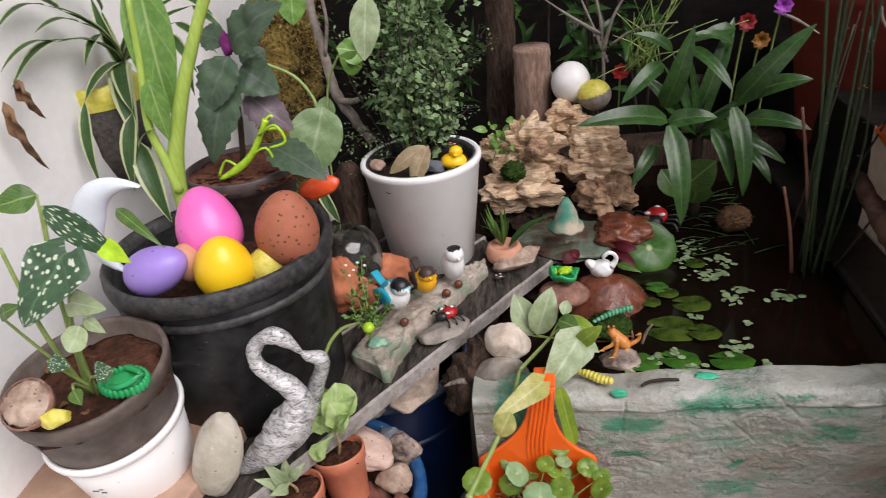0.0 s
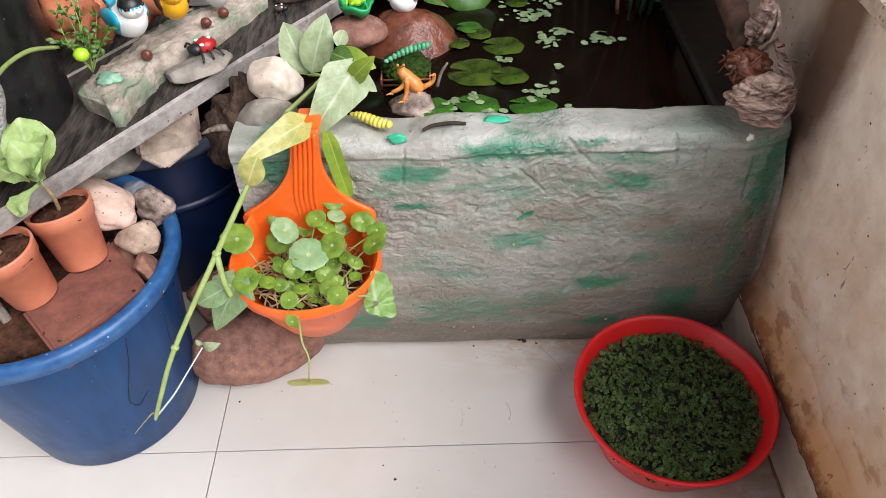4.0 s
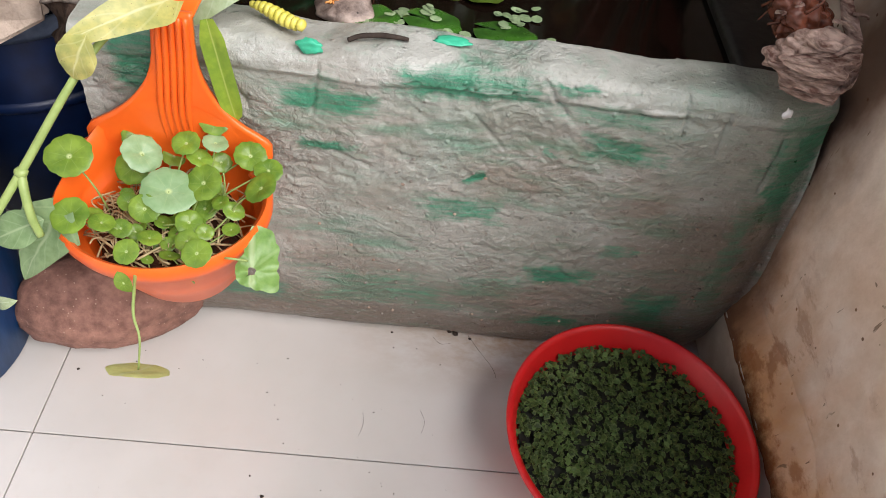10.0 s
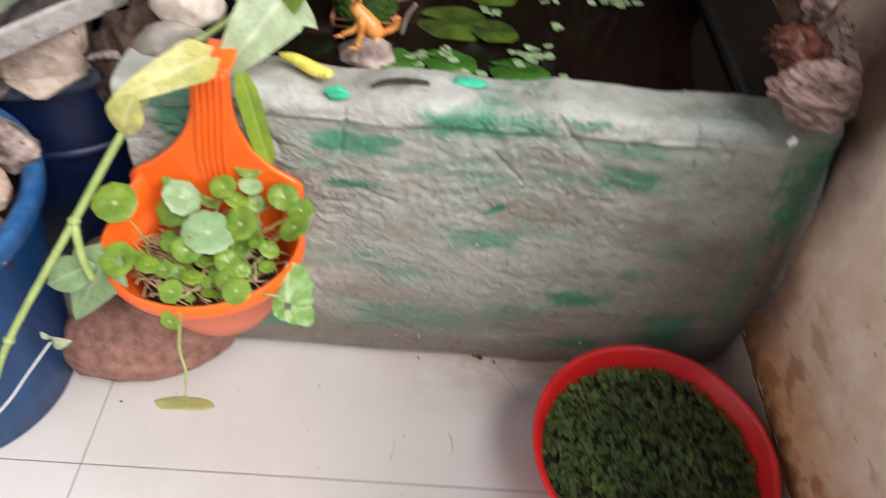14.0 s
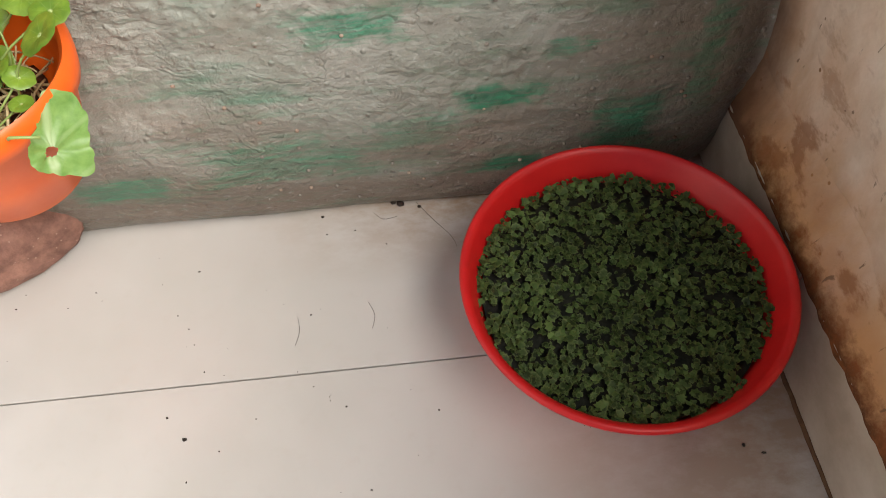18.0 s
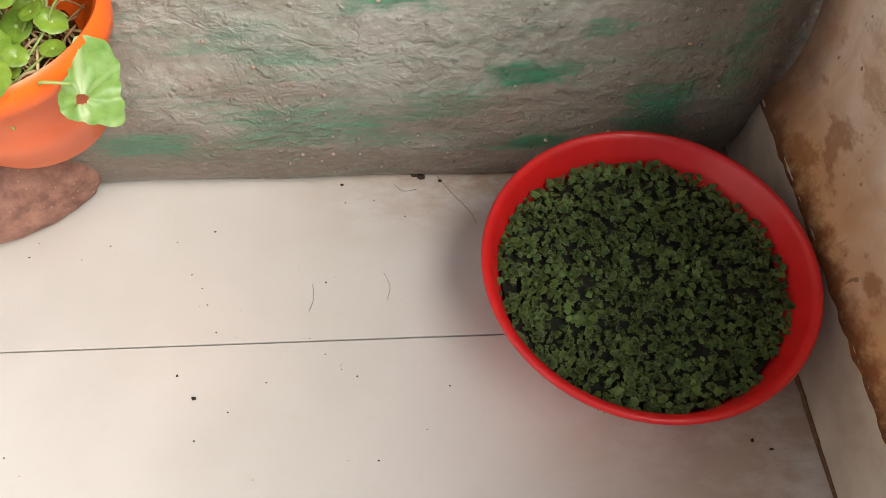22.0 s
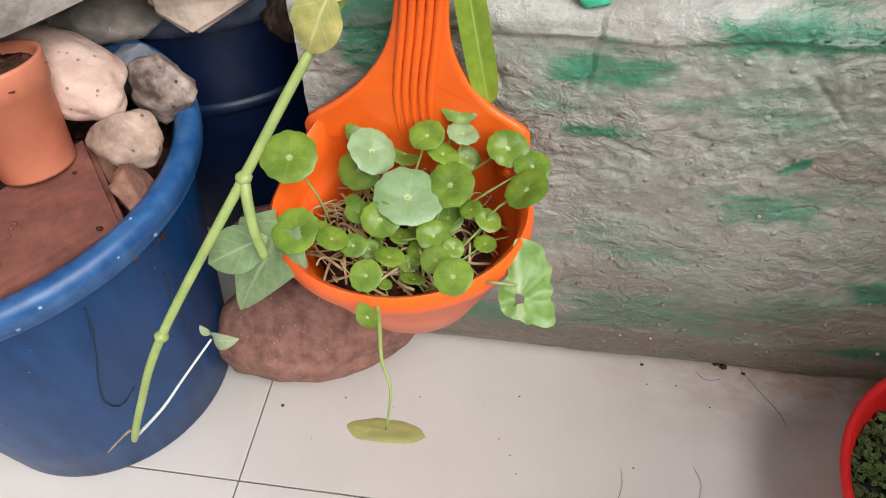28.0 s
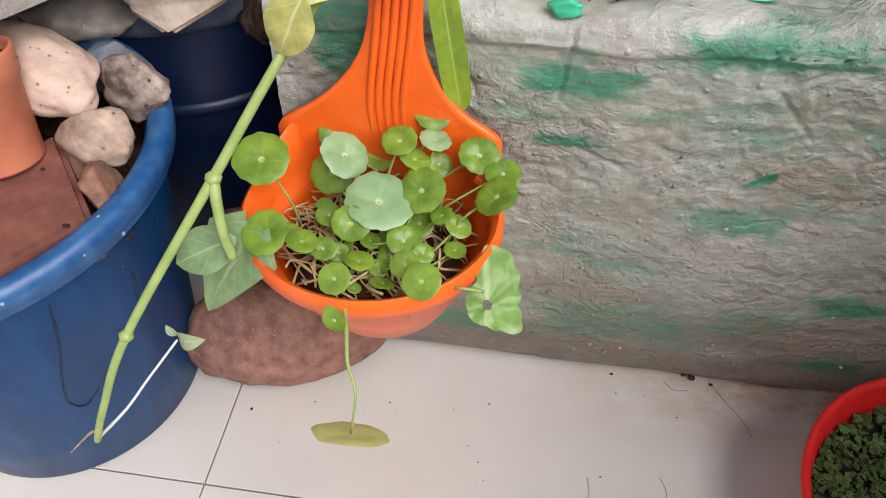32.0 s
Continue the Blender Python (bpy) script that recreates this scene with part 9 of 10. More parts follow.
def horsetail():
    c = Vector((0.69, 0.585, 0.372))
    t = thing("horsetail", c, "clump of thin jointed horsetail stems in the water", "plant")
    rng = random.Random(9)
    for k in range(9):
        p = c + Vector((rng.gauss(0, 0.016), rng.gauss(0, 0.03), -0.01))
        e = p + Vector((rng.gauss(0.012, 0.028), rng.gauss(0.0, 0.04), rng.uniform(0.45, 0.8)))
        m = p.lerp(e, 0.5) + Vector((rng.gauss(0, 0.01), rng.gauss(0, 0.01), 0))
        r = rng.uniform(0.002, 0.0034)
        st = part("stem", tube([p, m, e], [r, r, r * 0.7], seg=7, smooth_steps=5), M_HORSETAIL, t)
        bm = None
        for j in range(1, 9):
            f = j / 9
            q = p.lerp(m, f * 2) if f < 0.5 else m.lerp(e, f * 2 - 1)
            q = 0.25 * (p * (1 - f) ** 2 + 2 * m * f * (1 - f) + e * f * f) + 0.75 * q
            bm = blob(q, (r * 1.08, r * 1.08, 0.0008), sub=1, rough=0, bm=bm)
        tagged(part("joints", bm, M_STEMJOINT, st, "pale stem joints"), kind="stuff")
    for k, (a, b) in enumerate((((0.6549, 0.5931, 0.3720), (0.6247, 0.6000, 0.5490)), ((0.6876, 0.6200, 0.4011), (0.6601, 0.6600, 0.6740)))):
        solo("cane", tube([a, Vector(a).lerp(Vector(b), 0.5) + Vector((0.004, 0, 0)), b], [0.0032, 0.003, 0.0026], seg=8), mk("red_brown_cane", (0.2, 0.08, 0.05), rough=0.7), "thin red-brown cane standing in the pond", "cane", group="canes")
    for a, b in (((0.72, 0.7, 0.37), (0.8, 0.6, 0.72)), ((0.73, 0.6, 0.37), (0.795, 0.53, 0.6)), ((0.7, 0.75, 0.37), (0.79, 0.8, 0.8))):
        solo("cane", tube([a, Vector(a).lerp(Vector(b), 0.5) + Vector((0.006, 0, 0.01)), b], [0.0022, 0.002, 0.0014], seg=7), M_TWIG, "thin dark stem leaning on the parapet", "cane", group="canes")


horsetail()


M_LILYLEAF = penny_leaf("glossy_lily_leaf", (0.05, 0.15, 0.009), (0.025, 0.092, 0.005))


def on_the_water():
    z = 0.3735
    rng = random.Random(3)
    pads = [((0.4070, 0.4240, 0.3735), 0.047, M_LILYDK, "sunken olive lily pad"), ((0.4537, 0.4969, 0.3735), 0.034, M_LILYDK, "dark lily pad under a film of water"), ((0.4055, 0.3365, 0.3735), 0.033, M_LILY, "ragged bright green lily pad at the wall"), ((0.4834, 0.3298, 0.3735), 0.036, M_LILY, "bright green lily pad at the wall"),
            ((0.3440, 0.3286, 0.3735), 0.027, M_LILY, "green lily pad by the wall"), ((0.4020, 0.5560, 0.3735), 0.022, M_LILY, "small lobed lily pad"), ((0.4174, 0.5320, 0.3735), 0.02, M_LILYDK, "small dark lily pad"), ((0.4575, 0.4050, 0.3735), 0.028, M_LILYDK, "murky sunken lily pad"), ((0.3828, 0.5016, 0.3735), 0.018, M_LILYDK, "small murky pad"),
            ((0.4867, 0.6327, 0.3735), 0.02, M_LILYDK, "dark pad among floating ferns")]
    for k, (p, r, m, lb) in enumerate(pads):
        p = Vector(p) + Vector((0, 0, 0.0006 * k))
        solo("lily_pad", disc_leaf(p, r, (rng.gauss(0, 0.03), rng.gauss(0, 0.03), 1), lobes=7, seed=k + 3, cup=0.02, notch=True, squash=rng.uniform(0.78, 0.95)), m, lb + ", floating", "lily pad", group="lily pads")
    solo("lily_leaf", disc_leaf((0.4, 0.645, 0.412), 0.055, (0.1, -0.85, 0.5), lobes=5, seed=4, cup=0.05, seg=48, squash=0.92, ragged=0.09), M_LILYLEAF, "big glossy upright lily leaf with a torn edge", "lily leaf")
    ladybird_toy((0.4224, 0.7200, 0.4304), 0.035, M_REDTOY, "large red toy ladybird by the lily leaf", -20)
    # floating fern rosettes
    t = thing("floating_fern", (0.55, 0.5, z), "patches of pale floating fern leaflets on the pond", "water plant", kind="stuff")
    bm = bmesh.new()
    spots = [((0.5287, 0.5085, 0.3740), 0.03, 12), ((0.5504, 0.5358, 0.3740), 0.02, 8), ((0.4961, 0.3620, 0.3740), 0.03, 14), ((0.5333, 0.4281, 0.3740), 0.007, 3), ((0.4537, 0.4544, 0.3740), 0.016, 6), ((0.4954, 0.5886, 0.3740), 0.04, 14), ((0.4754, 0.6547, 0.3740), 0.04, 12), ((0.5250, 0.5951, 0.3740), 0.02, 6),
             ((0.6159, 0.5023, 0.3740), 0.035, 14), ((0.3673, 0.3380, 0.3740), 0.02, 8), ((0.5323, 0.3226, 0.3740), 0.006, 2), ((0.3211, 0.3179, 0.3740), 0.02, 7), ((0.5134, 0.6077, 0.3740), 0.05, 18), ((0.4833, 0.7013, 0.3740), 0.04, 14), ((0.7494, 0.6269, 0.3740), 0.04, 12), ((0.4235, 0.3085, 0.3740), 0.03, 7), ((0.5423, 0.6513, 0.3740), 0.03, 8), ((0.3979, 0.3475, 0.3755), 0.02, 5)]
    for p, sp, n in spots:
        for _ in range(int(n * 1.5)):
            q = Vector(p) + Vector((rng.gauss(0, sp * 0.42), rng.gauss(0, sp * 0.32), 0.001 + 0.002 * rng.random()))
            if q.y < 0.295 or q.x > 0.73:
                continue
            disc_leaf(q, rng.uniform(0.0035, 0.0075), (rng.gauss(0, 0.15), rng.gauss(0, 0.15), 1), lobes=3, seed=rng.random() * 50, cup=0.05, seg=9, squash=rng.uniform(0.6, 1), bm=bm)
    part("leaflets", bm, M_DUCK, t)
    # fine pondweed strands
    w = thing("pondweed", (0.55, 0.78, z), "fine dark feathery weed at the water's surface", "water plant", kind="stuff")
    b2 = None
    for k in range(40):
        p = Vector((rng.uniform(0.46, 0.62), rng.uniform(0.66, 0.95), 0.374))
        d = Vector((rng.gauss(0.6, 0.4), rng.gauss(0, 0.25), 0)).normalized() * rng.uniform(0.03, 0.08)
        b2 = tube([p, p + d * 0.5 + Vector((0, rng.gauss(0, 0.006), 0.003)), p + d], 0.0011, seg=4, smooth_steps=2, bm=b2)
    part("strands", b2, M_DKLEAF, w)


on_the_water()


def pond_stones():
    c = Vector((0.304, 0.525, 0.335))
    solo("upturned_pot", blob(c, (0.088, 0.075, 0.088), seed=44, sub=5, rough=0.06, fine=0.01), M_WETBROWN, "wet brown domed clay pot upturned in the pond", "pot")
    solo("stone", blob((0.2248, 0.4900, 0.4110), (0.046, 0.038, 0.022), seed=46, sub=4, rough=0.06), M_STONE_BR, "smooth flat brown stone beside the pond", "stone")
    stone((0.225, 0.52, 0.355), (0.06, 0.05, 0.035), M_BARK, "dark stone under the flat one", 49, rough=0.15)
    # green toy on the flat stone
    q = Vector((0.2273, 0.4900, 0.4488))
    bm = lathe([(0, -0.008), (0.018, -0.007), (0.026, 0.004), (0.0265, 0.009), (0.0235, 0.01), (0.014, 0.004), (0, 0.003)], q, seg=26, warp=lambda v: (v[0] * (1 + 0.08 * math.sin(5 * math.atan2(v[1], v[0]))), v[1] * 0.86, v[2] + 0.004 * math.sin(3 * math.atan2(v[1], v[0]) + 1)))
    bm = blob(q + Vector((-0.019, 0.004, 0.01)), (0.007, 0.012, 0.011), seed=3, sub=3, rough=0.1, turn=rot(0, -25, 0), bm=bm)
    bm = blob(q + Vector((0.002, 0.001, 0.011)), (0.013, 0.011, 0.007), seed=5, sub=3, rough=0.12, bm=bm)
    for dx, dy in ((0.018, -0.012), (-0.008, -0.017), (0.016, 0.01)):
        bm = tube([q + Vector((dx * 0.4, dy * 0.4, 0.013)), q + Vector((dx * 0.8, dy * 0.8, 0.013)), q + Vector((dx, dy, 0.004))], [0.003, 0.0026, 0.0018], seg=8, bm=bm)
    for f in bm.faces:
        f.smooth = True
        if (f.calc_center_median() - q).xy.length < 0.015 and f.calc_center_median().z > q.z + 0.0075:
            f.material_index = 1
    solo("toy_nest", bm, [M_TOYGREEN, M_LIME], "green toy leaf cup with lime middle", "toy")
    # small white swan
    q = Vector((0.2975, 0.5300, 0.4405))
    bm = blob(q + Vector((0, 0, -0.002)), (0.022, 0.017, 0.018), sub=4, rough=0.05)
    bm = blob(q + Vector((-0.018, 0.0, 0.007)), (0.013, 0.01, 0.009), sub=3, rough=0.1, turn=rot(0, 30, 0), bm=bm)
    bm = tube([q + Vector((0.017, -0.006, 0.005)), q + Vector((0.025, -0.006, 0.018)), q + Vector((0.022, -0.008, 0.03)), q + Vector((0.012, -0.009, 0.035)), q + Vector((0.003, -0.01, 0.028)), q + Vector((0.004, -0.011, 0.02))], [0.0068, 0.0042, 0.0036, 0.0042, 0.0038, 0.0012], seg=12, bm=bm)
    solo("swan_ornament", bm, M_WHITE, "small white china swan on the upturned pot", "figurine")
    # basket with moss, green caterpillar
    p = Vector((0.300, 0.415, 0.372))
    t = thing("basket", p, "tiny square wire basket filled with moss", "basket")
    wire = mk("copper_wire", (0.3, 0.12, 0.06), rough=0.4, metal=0.6)
    s = 0.036
    for zz in (0.006, 0.015):
        ring = [p + Vector((x * s, y * s * 0.8, zz)) for x, y in ((-1, -1), (1, -1), (1, 1), (-1, 1), (-1, -1))]
        for a, b in zip(ring, ring[1:]):
            part("wire", tube([a, b], 0.0017, seg=6, smooth_steps=1), wire, t)
    for x, y in ((-1, -1), (1, -1), (1, 1), (-1, 1)):
        part("wire", tube([p + Vector((x * s, y * s * 0.8, 0.0)), p + Vector((x * s, y * s * 0.8, 0.018))], 0.0016, seg=6, smooth_steps=1), wire, t)
    part("moss", blob(p + Vector((0, 0, 0.016)), (0.036, 0.029, 0.026), seed=9, sub=5, rough=0.14, fine=0.25), M_MOSS, t)
    cat = thing("toy_caterpillar", Vector((0.3037, 0.4000, 0.4239)), "green toy caterpillar on the moss", "toy", group="toy caterpillars")
    jade = mk("jade_toy", (0.2, 0.46, 0.3), (0.015, 0.24, 0.09), rough=0.4, scale=120, bump=0.4)
    for k in range(11):
        q = Vector((0.2737, 0.3950, 0.4151)).lerp(Vector((0.3343, 0.4050, 0.4327)), k / 10) + Vector((0, 0, 0.004 * math.sin(k * 0.31) - 0.001))
        w = 0.55 + 0.45 * min(1, k / 4)
        part("segment", blob(q, (0.0042, 0.0058 * w, 0.0062 * w), seed=k, sub=2, rough=0.1), jade, cat)
    stone((0.31, 0.34, 0.375), (0.045, 0.03, 0.02), M_STONE_QZ, "dark mottled stone under the toy frog", 57, rough=0.28)
    # orange frog
    q = Vector((0.3101, 0.3520, 0.4081))
    bm = tube([(0.2946, 0.3520, 0.4259), (0.3031, 0.3520, 0.4152), (0.3148, 0.3500, 0.4019), (0.3250, 0.3480, 0.3932)], [0.0068, 0.0095, 0.0115, 0.0065], seg=14)
    for x in (-1, 1):
        bm = blob(Vector((0.2965, 0.3520, 0.4285)) + Vector((x * 0.0042, 0, 0.0042)), (0.0022, 0.0022, 0.0022), sub=2, rough=0, bm=bm)
    for pts in (((0.3059, 0.3450, 0.4169), (0.2968, 0.3400, 0.4046), (0.2823, 0.3380, 0.3976)), ((0.3046, 0.3400, 0.4152), (0.3030, 0.3350, 0.3991), (0.2986, 0.3300, 0.3889)), ((0.3220, 0.3500, 0.3947), (0.3396, 0.3550, 0.4018), (0.3436, 0.3550, 0.4153)), ((0.3205, 0.3450, 0.3946), (0.3182, 0.3380, 0.3876), (0.3014, 0.3350, 0.3858))):
        bm = tube(pts, [0.0046, 0.0034, 0.0024], seg=8, bm=bm)
        for dx in (-0.005, 0.0, 0.004):
            bm = tube([pts[2], Vector(pts[2]) + Vector((dx - 0.003, -0.004, -0.0015))], [0.0013, 0.0011], seg=5, bm=bm)
    solo("toy_frog", bm, M_FROG, "orange toy frog crouching on a stone", "toy")
    solo("twig", tube([(0.3470, 0.3550, 0.3946), (0.3530, 0.3550, 0.4165), (0.3625, 0.3550, 0.4327)], [0.0026, 0.0024, 0.0014], seg=7, wob=0.3), M_PALETWIG, "forked brown twig behind the toy frog", "twig")
    # yellow caterpillar on the wall, twig, green paint blob
    a, b = Vector((0.2349, 0.2524, 0.4220)), Vector((0.2838, 0.2291, 0.4210))
    cat = thing("toy_caterpillar", a.lerp(b, 0.5) - Vector((0, 0, 0.009)), "ribbed yellow toy caterpillar on the pond wall", "toy", group="toy caterpillars")
    for k in range(10):
        q = a.lerp(b, k / 9) + Vector((0, 0, 0.0015 * math.sin(k * 0.7)))
        part("segment", blob(q, (0.0043, 0.0078 * (1 - 0.018 * (k - 5.5) ** 2), 0.0078 * (1 - 0.018 * (k - 5.5) ** 2)), seed=k, sub=2, rough=0.05, turn=rot(0, 0, -30)), M_YELTOY, cat)
    solo("twig", tube([(0.3277, 0.2231, 0.4150), (0.3402, 0.2296, 0.4170), (0.3623, 0.2346, 0.4170), (0.3837, 0.2350, 0.4150)], [0.0022, 0.0026, 0.0026, 0.002], seg=8, wob=0.3), M_TWIG, "short dark twig lying on the pond wall", "twig")
    g = mk("mint_paint", (0.06, 0.5, 0.3), (0.04, 0.4, 0.22), rough=0.5, scale=60, bump=0.3)
    solo("paint_blob", blob((0.2944, 0.2120, 0.4114), (0.011, 0.005, 0.008), seed=3, sub=3, rough=0.3), g, "thick blob of mint green paint on the wall edge", "paint")
    solo("paint_blob", blob((0.4255, 0.2476, 0.4110), (0.018, 0.008, 0.0025), seed=5, sub=3, rough=0.3), g, "smear of mint green paint on the wall top", "paint")
    solo("paint_chip", blob((0.7427, 0.1920, 0.4125), (0.0045, 0.0022, 0.006), seed=7, sub=2, rough=0.4), M_WHITE, "white chip on the wall", "paint")
    # purple-red leaves behind the small swan
    t = thing("red_leaves", Vector((0.27, 0.6, 0.4)), "dark red leaves under the stone ledge", "plant")
    for k, (a, b) in enumerate((((0.2534, 0.6000, 0.4291), (0.2280, 0.5800, 0.4227)), ((0.2617, 0.6000, 0.4258), (0.2386, 0.6000, 0.4359)), ((0.3253, 0.6200, 0.4280), (0.3669, 0.5800, 0.4085)), ((0.3288, 0.6200, 0.4370), (0.3714, 0.6000, 0.4339)))):
        part("leaf", leaf(a, b, 0.022, up=(0, -0.8, 0.6), shape="oval"), mk("crimson_leaf", (0.085, 0.003, 0.01), (0.05, 0.002, 0.006), spec=0.2, rough=0.5), t)
    part("leaf", leaf((0.3270, 0.5500, 0.4342), (0.3683, 0.5200, 0.4306), 0.016, up=(0, -0.8, 0.6), shape="lance"), M_LEAF, t)
    solo("pine_cone", blob((0.5945, 0.7800, 0.3964), (0.034, 0.03, 0.026), seed=61, sub=5, rough=0.1, fine=0.2), M_DEADBROWN, "brown cone-like husk at the back of the pond", "husk")


pond_stones()


M_OLDSTEM = mk("old_brown_stem", (0.1, 0.055, 0.038), (0.025, 0.014, 0.01), rough=0.9, scale=40, bump=0.9, spec=0.2)


def root_knot():
    t = thing("dried_root", Vector((0.748, 0.215, 0.412)), "dried papery root stock on the pond corner", "root")
    def husk(at, size, seed, turn):
        bm = blob(at, size, seed=seed, sub=6, rough=0.16, freq=1.4, turn=turn)
        c = Vector(at)
        for v in bm.verts:
            d = v.co - c
            a = d.z * 150 + d.x * 60 + 5 * noise.noise(v.co * 26 + Vector((seed, 0, 0)))
            v.co += d.normalized() * (0.0055 * abs(math.sin(a)) ** 0.6 + 0.003 * noise.noise(v.co * 110) + 0.006 * abs(noise.noise(v.co * 45)) - 0.006)
        return bm
    m = mk("papery_root", (0.72, 0.52, 0.42), (0.15, 0.065, 0.045), rough=0.85, scale=70, bump=1.0, big=24, stretch=(1, 1, 5), dist=0.009)
    part("bulb", husk((0.7486, 0.2150, 0.4600), (0.038, 0.03, 0.023), 3, rot(0, -18, 0)), m, t)
    part("husk", husk((0.7546, 0.2950, 0.5060), (0.012, 0.015, 0.045), 6, rot(12, 4, 0)), m, t)
    part("husk", husk((0.7455, 0.2600, 0.4722), (0.031, 0.027, 0.023), 9, rot(0, 20, 0)), M_WETBROWN, t, "dark fibrous middle")
    rng = random.Random(2)
    for k in range(16):
        p = Vector((0.7364, 0.2500, 0.4877)) + Vector((rng.gauss(0, 0.018), rng.gauss(0, 0.012), rng.gauss(0, 0.01)))
        e = p + Vector((rng.uniform(-0.01, 0.018), rng.gauss(-0.006, 0.008), rng.gauss(0.0, 0.018)))
        part("rootlet", tube([p, p.lerp(e, 0.5) + Vector((0.004, -0.003, 0.003)), e], [0.0018, 0.0013, 0.0006], seg=5, wob=0.4), m if k % 3 == 0 else M_WETBROWN, t)
    # curled papery layers wrapped round the bulb and the upper husk
    for at, size, turns, count, width in ((Vector((0.7486, 0.2150, 0.4600)), (0.037, 0.03, 0.022), -18, 20, 0.021), (Vector((0.7546, 0.2950, 0.5060)), (0.011, 0.015, 0.044), 8, 8, 0.011)):
        m3 = rot(0, turns, 0)
        for k in range(count):
            a0 = rng.uniform(-0.9, 0.9)
            h0, h1 = rng.uniform(-0.75, 0.9), rng.uniform(-0.75, 0.9)
            if size[2] > size[0]:
                p, e = Vector((math.sin(a0) * 0.9, -math.cos(a0), -0.5 + 0.3 * h0)), Vector((math.sin(a0 + 0.5) * 0.6, -math.cos(a0), 0.95))
            else:
                p, e = Vector((0.95, -0.4 - 0.3 * rng.random(), h0 * 0.5)), Vector((-0.85, -0.6, h1))
            p = at + m3 @ Vector((p.x * size[0], p.y * size[1], p.z * size[2]))
            e = at + m3 @ Vector((e.x * size[0], e.y * size[1], e.z * size[2]))
            part("papery_layer", leaf(p, e, width * rng.uniform(0.6, 1.1), up=(p + e) / 2 - at + Vector((0, -0.004, 0.004)), shape="strap", droop=rng.uniform(0.16, 0.3), fold=rng.uniform(-0.5, 0.6), wave=1.3, seed=k * 1.7, n=12), m, t)
    part("strap", tube([(0.7752, 0.2800, 0.5000), (0.7800, 0.2500, 0.4865), (0.7839, 0.2200, 0.4743)], [0.004, 0.0065, 0.006], seg=8, wob=0.5), m, t)
    part("stem", tube([(0.7589, 0.6200, 0.5485), (0.7506, 0.5000, 0.5239), (0.7515, 0.4200, 0.5054), (0.7487, 0.3400, 0.4932), (0.7477, 0.2900, 0.4824)], [0.014, 0.016, 0.018, 0.018, 0.014], seg=12, wob=0.4, smooth_steps=6), M_OLDSTEM, t, "red-brown old stem")


root_knot()

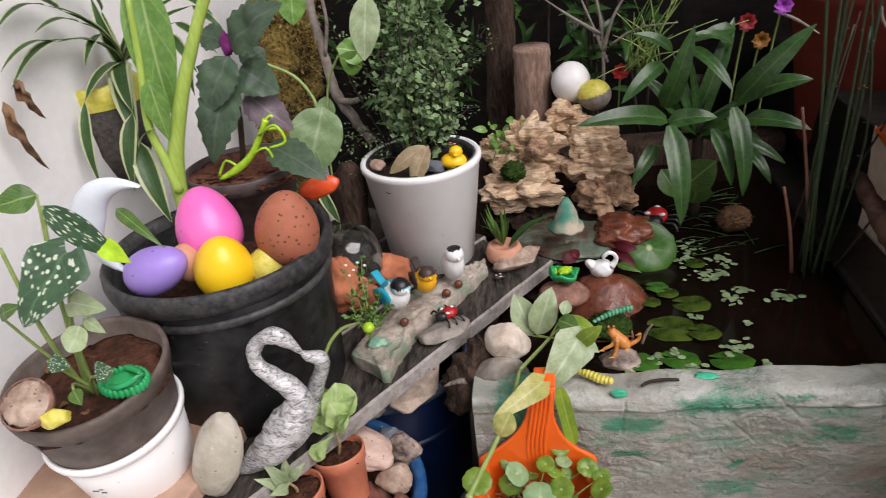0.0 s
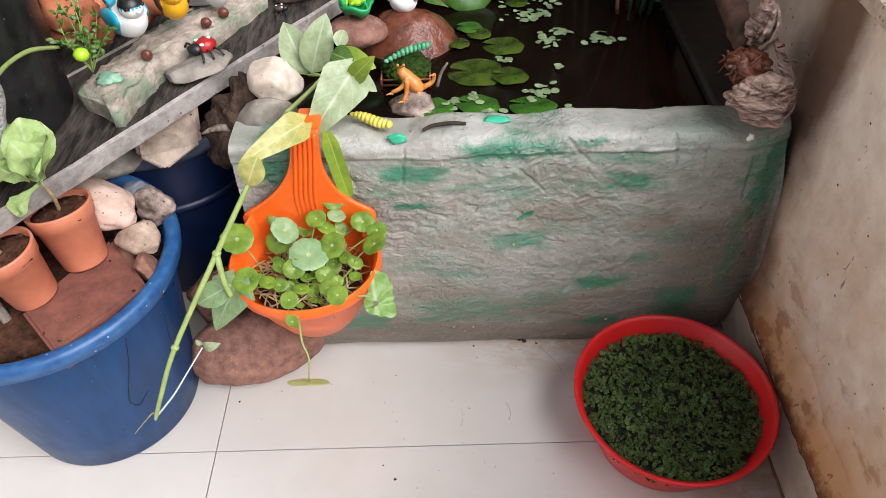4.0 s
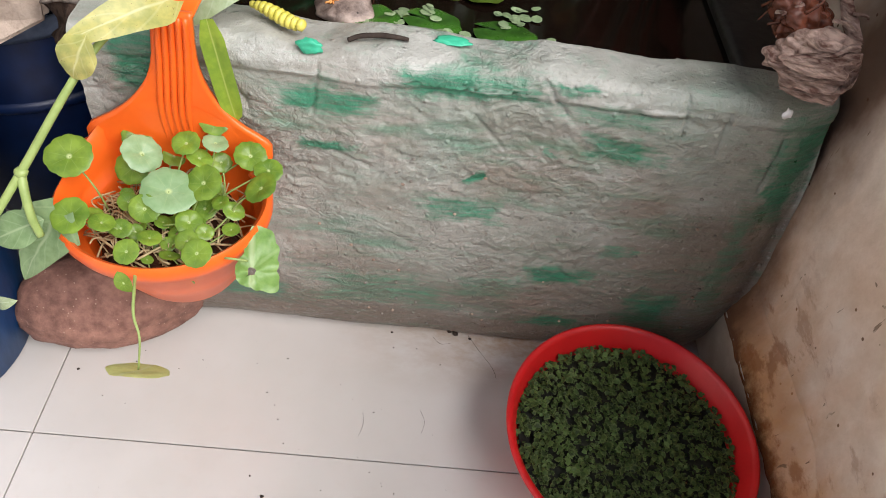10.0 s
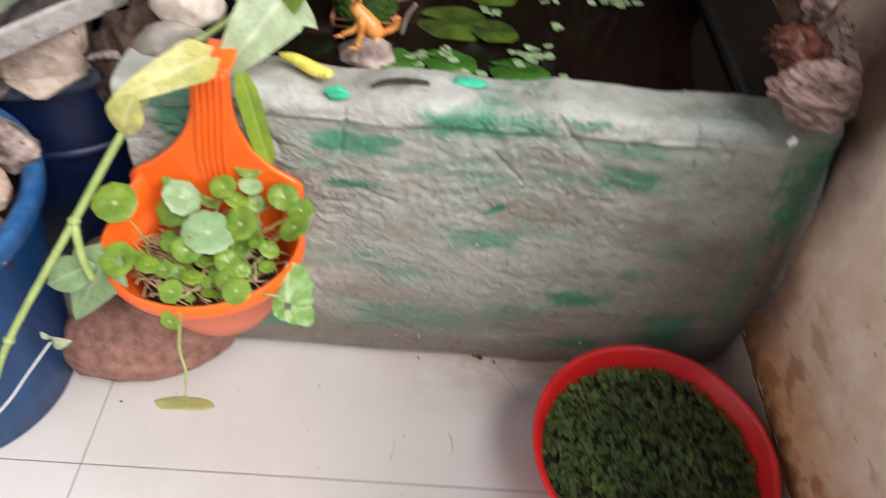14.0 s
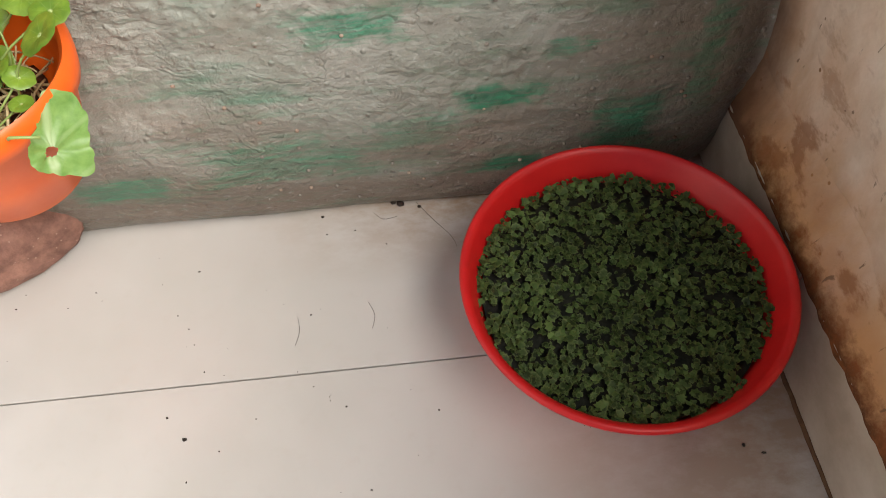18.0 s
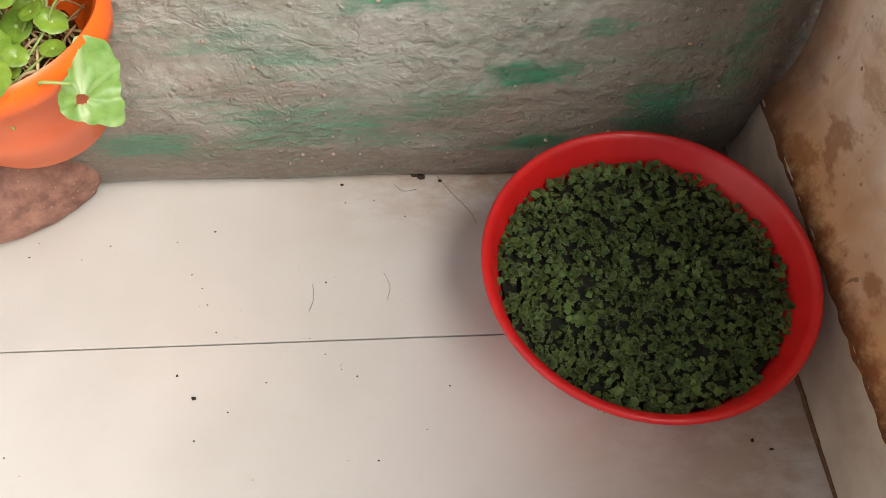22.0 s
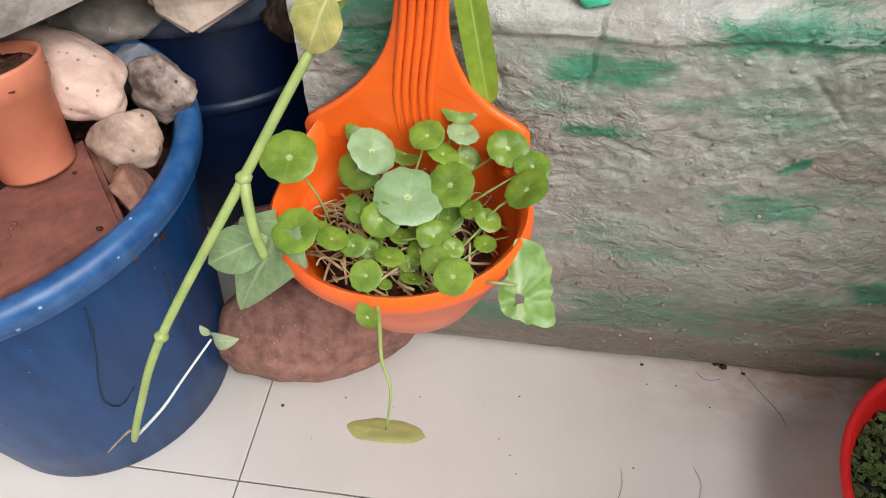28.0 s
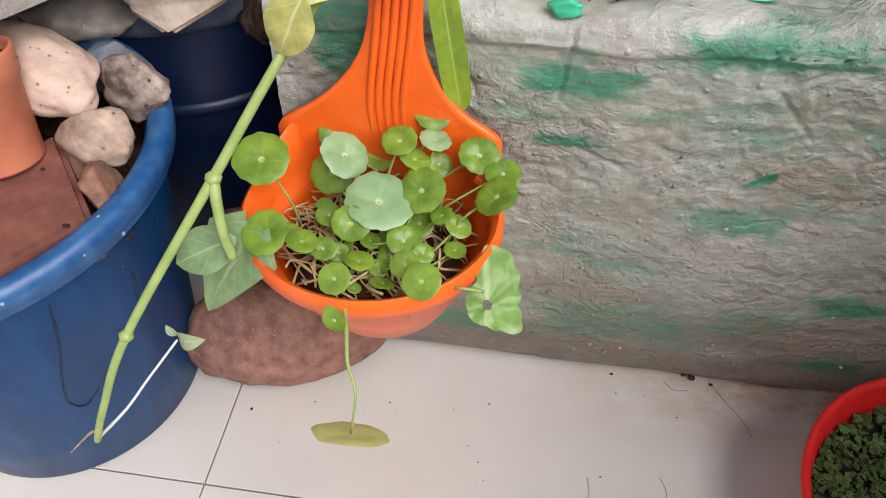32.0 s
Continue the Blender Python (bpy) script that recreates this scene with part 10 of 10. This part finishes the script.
# ---- the parapet's pots ----
def tray():
    x0, x1, y0, y1, z0, z1 = 0.777, 1.067, 0.345, 0.69, 0.594, 0.63
    c = Vector(((x0 + x1) / 2, (y0 + y1) / 2, z0))
    t = thing("plant_tray", c, "orange plastic tray with cut corners on the parapet", "tray")
    def ring(inset, z):
        a, b, d, e, q = x0 + inset, x1 - inset, y0 + inset, y1 - inset, 0.05
        return [(a, d + q * 0.4, z), (a + q * 0.4, d, z), (b - q, d, z), (b, d + q, z), (b, e - q, z), (b - q, e, z), (a + q, e, z), (a, e - q, z)]
    rows = [ring(0.022, z0), ring(0.003, z1 - 0.004), ring(0.0, z1), ring(0.004, z1 + 0.002), ring(0.008, z1 - 0.002), ring(0.026, z0 + 0.006)]
    bm = bmesh.new()
    vs = [[bm.verts.new(p) for p in r] for r in rows]
    for a, b in zip(vs, vs[1:]):
        for i in range(8):
            bm.faces.new((a[i], a[(i + 1) % 8], b[(i + 1) % 8], b[i]))
    bm.faces.new(vs[0][::-1])
    bm.faces.new(vs[-1])
    bmesh.ops.recalc_face_normals(bm, faces=bm.faces[:])
    part("tray_body", bm, M_ORANGE, t, smooth=False)
    p = Vector((0.912, 0.525, 0.601))
    g = thing("grow_bag", p, "black plastic grow pot with dry soil in a tray", "plant pot")
    part("body", lathe([(0, 0), (0.1, 0), (0.104, 0.006), (0.112, 0.17), (0.114, 0.178), (0.109, 0.178), (0.104, 0.15), (0, 0.145)], p, warp=lambda v: (v[0] * (1 + 0.02 * noise.noise(Vector(v) * 20)), v[1] * (1 + 0.02 * noise.noise(Vector(v) * 20)), v[2])), M_BLACK, g)
    part("soil", blob(p + Vector((0, 0, 0.152)), (0.105, 0.105, 0.016), seed=4, sub=4, rough=0.15, fine=0.12), M_SOILDARK, g)
    f = thing("flowering_plant", p + Vector((0, 0, 0.155)), "drooping stems with pale lilac flowers", "plant")
    for pts in (((0.8694, 0.5500, 0.7713), (0.8326, 0.5500, 0.8170), (0.8125, 0.5500, 0.8694)), ((0.7952, 0.4600, 0.8865), (0.8111, 0.4500, 0.8155), (0.8234, 0.4500, 0.7685)), ((0.8313, 0.4600, 0.8861), (0.8440, 0.4500, 0.8153), (0.8500, 0.4500, 0.7813)), ((0.7959, 0.5800, 0.7713), (0.7272, 0.5500, 0.8313), (0.7164, 0.5500, 0.8619))):
        part("stem", tube(pts, [0.0025, 0.0022, 0.0016], seg=7), M_PALETWIG, f)
    rng = random.Random(14)
    for q in ((0.8158, 0.4400, 0.7496), (0.8332, 0.4400, 0.7407), (0.8097, 0.4400, 0.7336), (0.8411, 0.4400, 0.7739), (0.8579, 0.4400, 0.7669), (0.8368, 0.4400, 0.7272)):
        q = Vector(q)
        bm = bmesh.new()
        for k in range(6):
            a = k * 1.05
            d = Vector((math.cos(a), -0.4, math.sin(a))) * 0.011
            leaf(q, q + d, 0.008, up=(0, -1, 0.2), shape="oval", n=4, bm=bm)
        part("flower", bm, M_FLOWER, f)
    w = Vector((1.02, 0.75, 0.593))
    wp = thing("plant_pot", w, "plain white pot further along the parapet", "plant pot")
    part("body", lathe([(0, 0), (0.07, 0), (0.075, 0.004), (0.092, 0.22), (0.09, 0.226), (0.085, 0.22), (0, 0.2)], w + Vector((0.06, 0.06, 0))), M_WHITEPOT, wp)
    r = Vector((0.9575, 1.1200, 0.2935))
    rp = thing("plant_pot", Vector((r.x, r.y, 0.43)), "big brick-red plastic pot in shade", "plant pot")
    part("body", lathe([(0, 0), (0.13, 0), (0.136, 0.01), (0.18, 0.34), (0.195, 0.345), (0.2, 0.4), (0.19, 0.405), (0.18, 0.36), (0, 0.34)], (r.x, r.y, 0.43)), M_REDPOT, rp)
    s = thing("flower_spray", Vector((0.6933, 0.9500, 0.7469)), "artificial flowers in purple, red and orange", "flowers")
    for k, (p, c) in enumerate((((0.6932, 0.9300, 0.7981), (0.4, 0.06, 0.5)), ((0.6222, 0.9200, 0.7735), (0.35, 0.015, 0.02)), ((0.6735, 0.9900, 0.7165), (0.4, 0.17, 0.02)), ((0.3767, 0.9500, 0.6862), (0.5, 0.02, 0.02)))):
        q = Vector(p)
        bm = bmesh.new()
        for j in range(8):
            a = j * 0.785
            d = Vector((math.cos(a), -0.5, math.sin(a))).normalized() * 0.022
            leaf(q, q + d, 0.02, up=(0, -1, 0.2), shape="oval", n=5, bm=bm)
        part("bloom", bm, mk("bloom", c, rough=0.5, translucent=0.2), s)
        part("stalk", tube([q, q + Vector((0.0, 0.05, -0.12)), q + Vector((0, 0.1, -0.3))], 0.002, seg=6), M_STEM, s)


tray()


# ---- small things on the floor ----
def litter():
    t = thing("floor_litter", (0.4, 0.05, 0), "specks of soil and tiny dry bits on the tiles", "litter", kind="stuff")
    bm = None
    rng = random.Random(77)
    fixed = [(0.27, -0.052, 0.0026), (0.395, 0.181, 0.002), (0.02, 0.085, 0.002), (0.267, 0.126, 0.0014), (0.48, 0.188, 0.0045), (0.472, 0.19, 0.0035), (0.5, 0.182, 0.0025), (0.252, -0.03, 0.0012), (0.76, -0.11, 0.002), (0.775, -0.118, 0.002)]
    for x, y, r in fixed + [(rng.uniform(0.05, 0.5), rng.uniform(-0.25, 0.17), rng.uniform(0.0004, 0.0012)) for _ in range(60)]:
        bm = blob((x, y, r * 0.4), (r, r * rng.uniform(0.5, 1), r * 0.5), seed=x * 99, sub=1, rough=0.4, bm=bm)
    part("specks", bm, M_TWIG, t)
    hairs = None
    for pts in (((0.497, 0.188, 0.001), (0.512, 0.165, 0.001), (0.53, 0.14, 0.001), (0.535, 0.125, 0.001)), ((0.45, 0.18, 0.001), (0.46, 0.17, 0.001), (0.475, 0.172, 0.001)), ((0.37, 0.06, 0.001), (0.372, 0.045, 0.001), (0.368, 0.03, 0.001)), ((0.44, 0.07, 0.001), (0.446, 0.055, 0.001), (0.443, 0.04, 0.001))):
        hairs = tube(pts, 0.00018, seg=4, bm=hairs)
    part("fibre", hairs, M_TWIG, t)
    p = tube([(0.803, 0.01, 0.08), (0.8, 0.013, 0.092), (0.797, 0.012, 0.098)], [0.001, 0.0012, 0.0006], seg=5)
    solo("weed_sprout", p, M_LEAF, "tiny weed sprouting from the skirting joint", "weed")


litter()
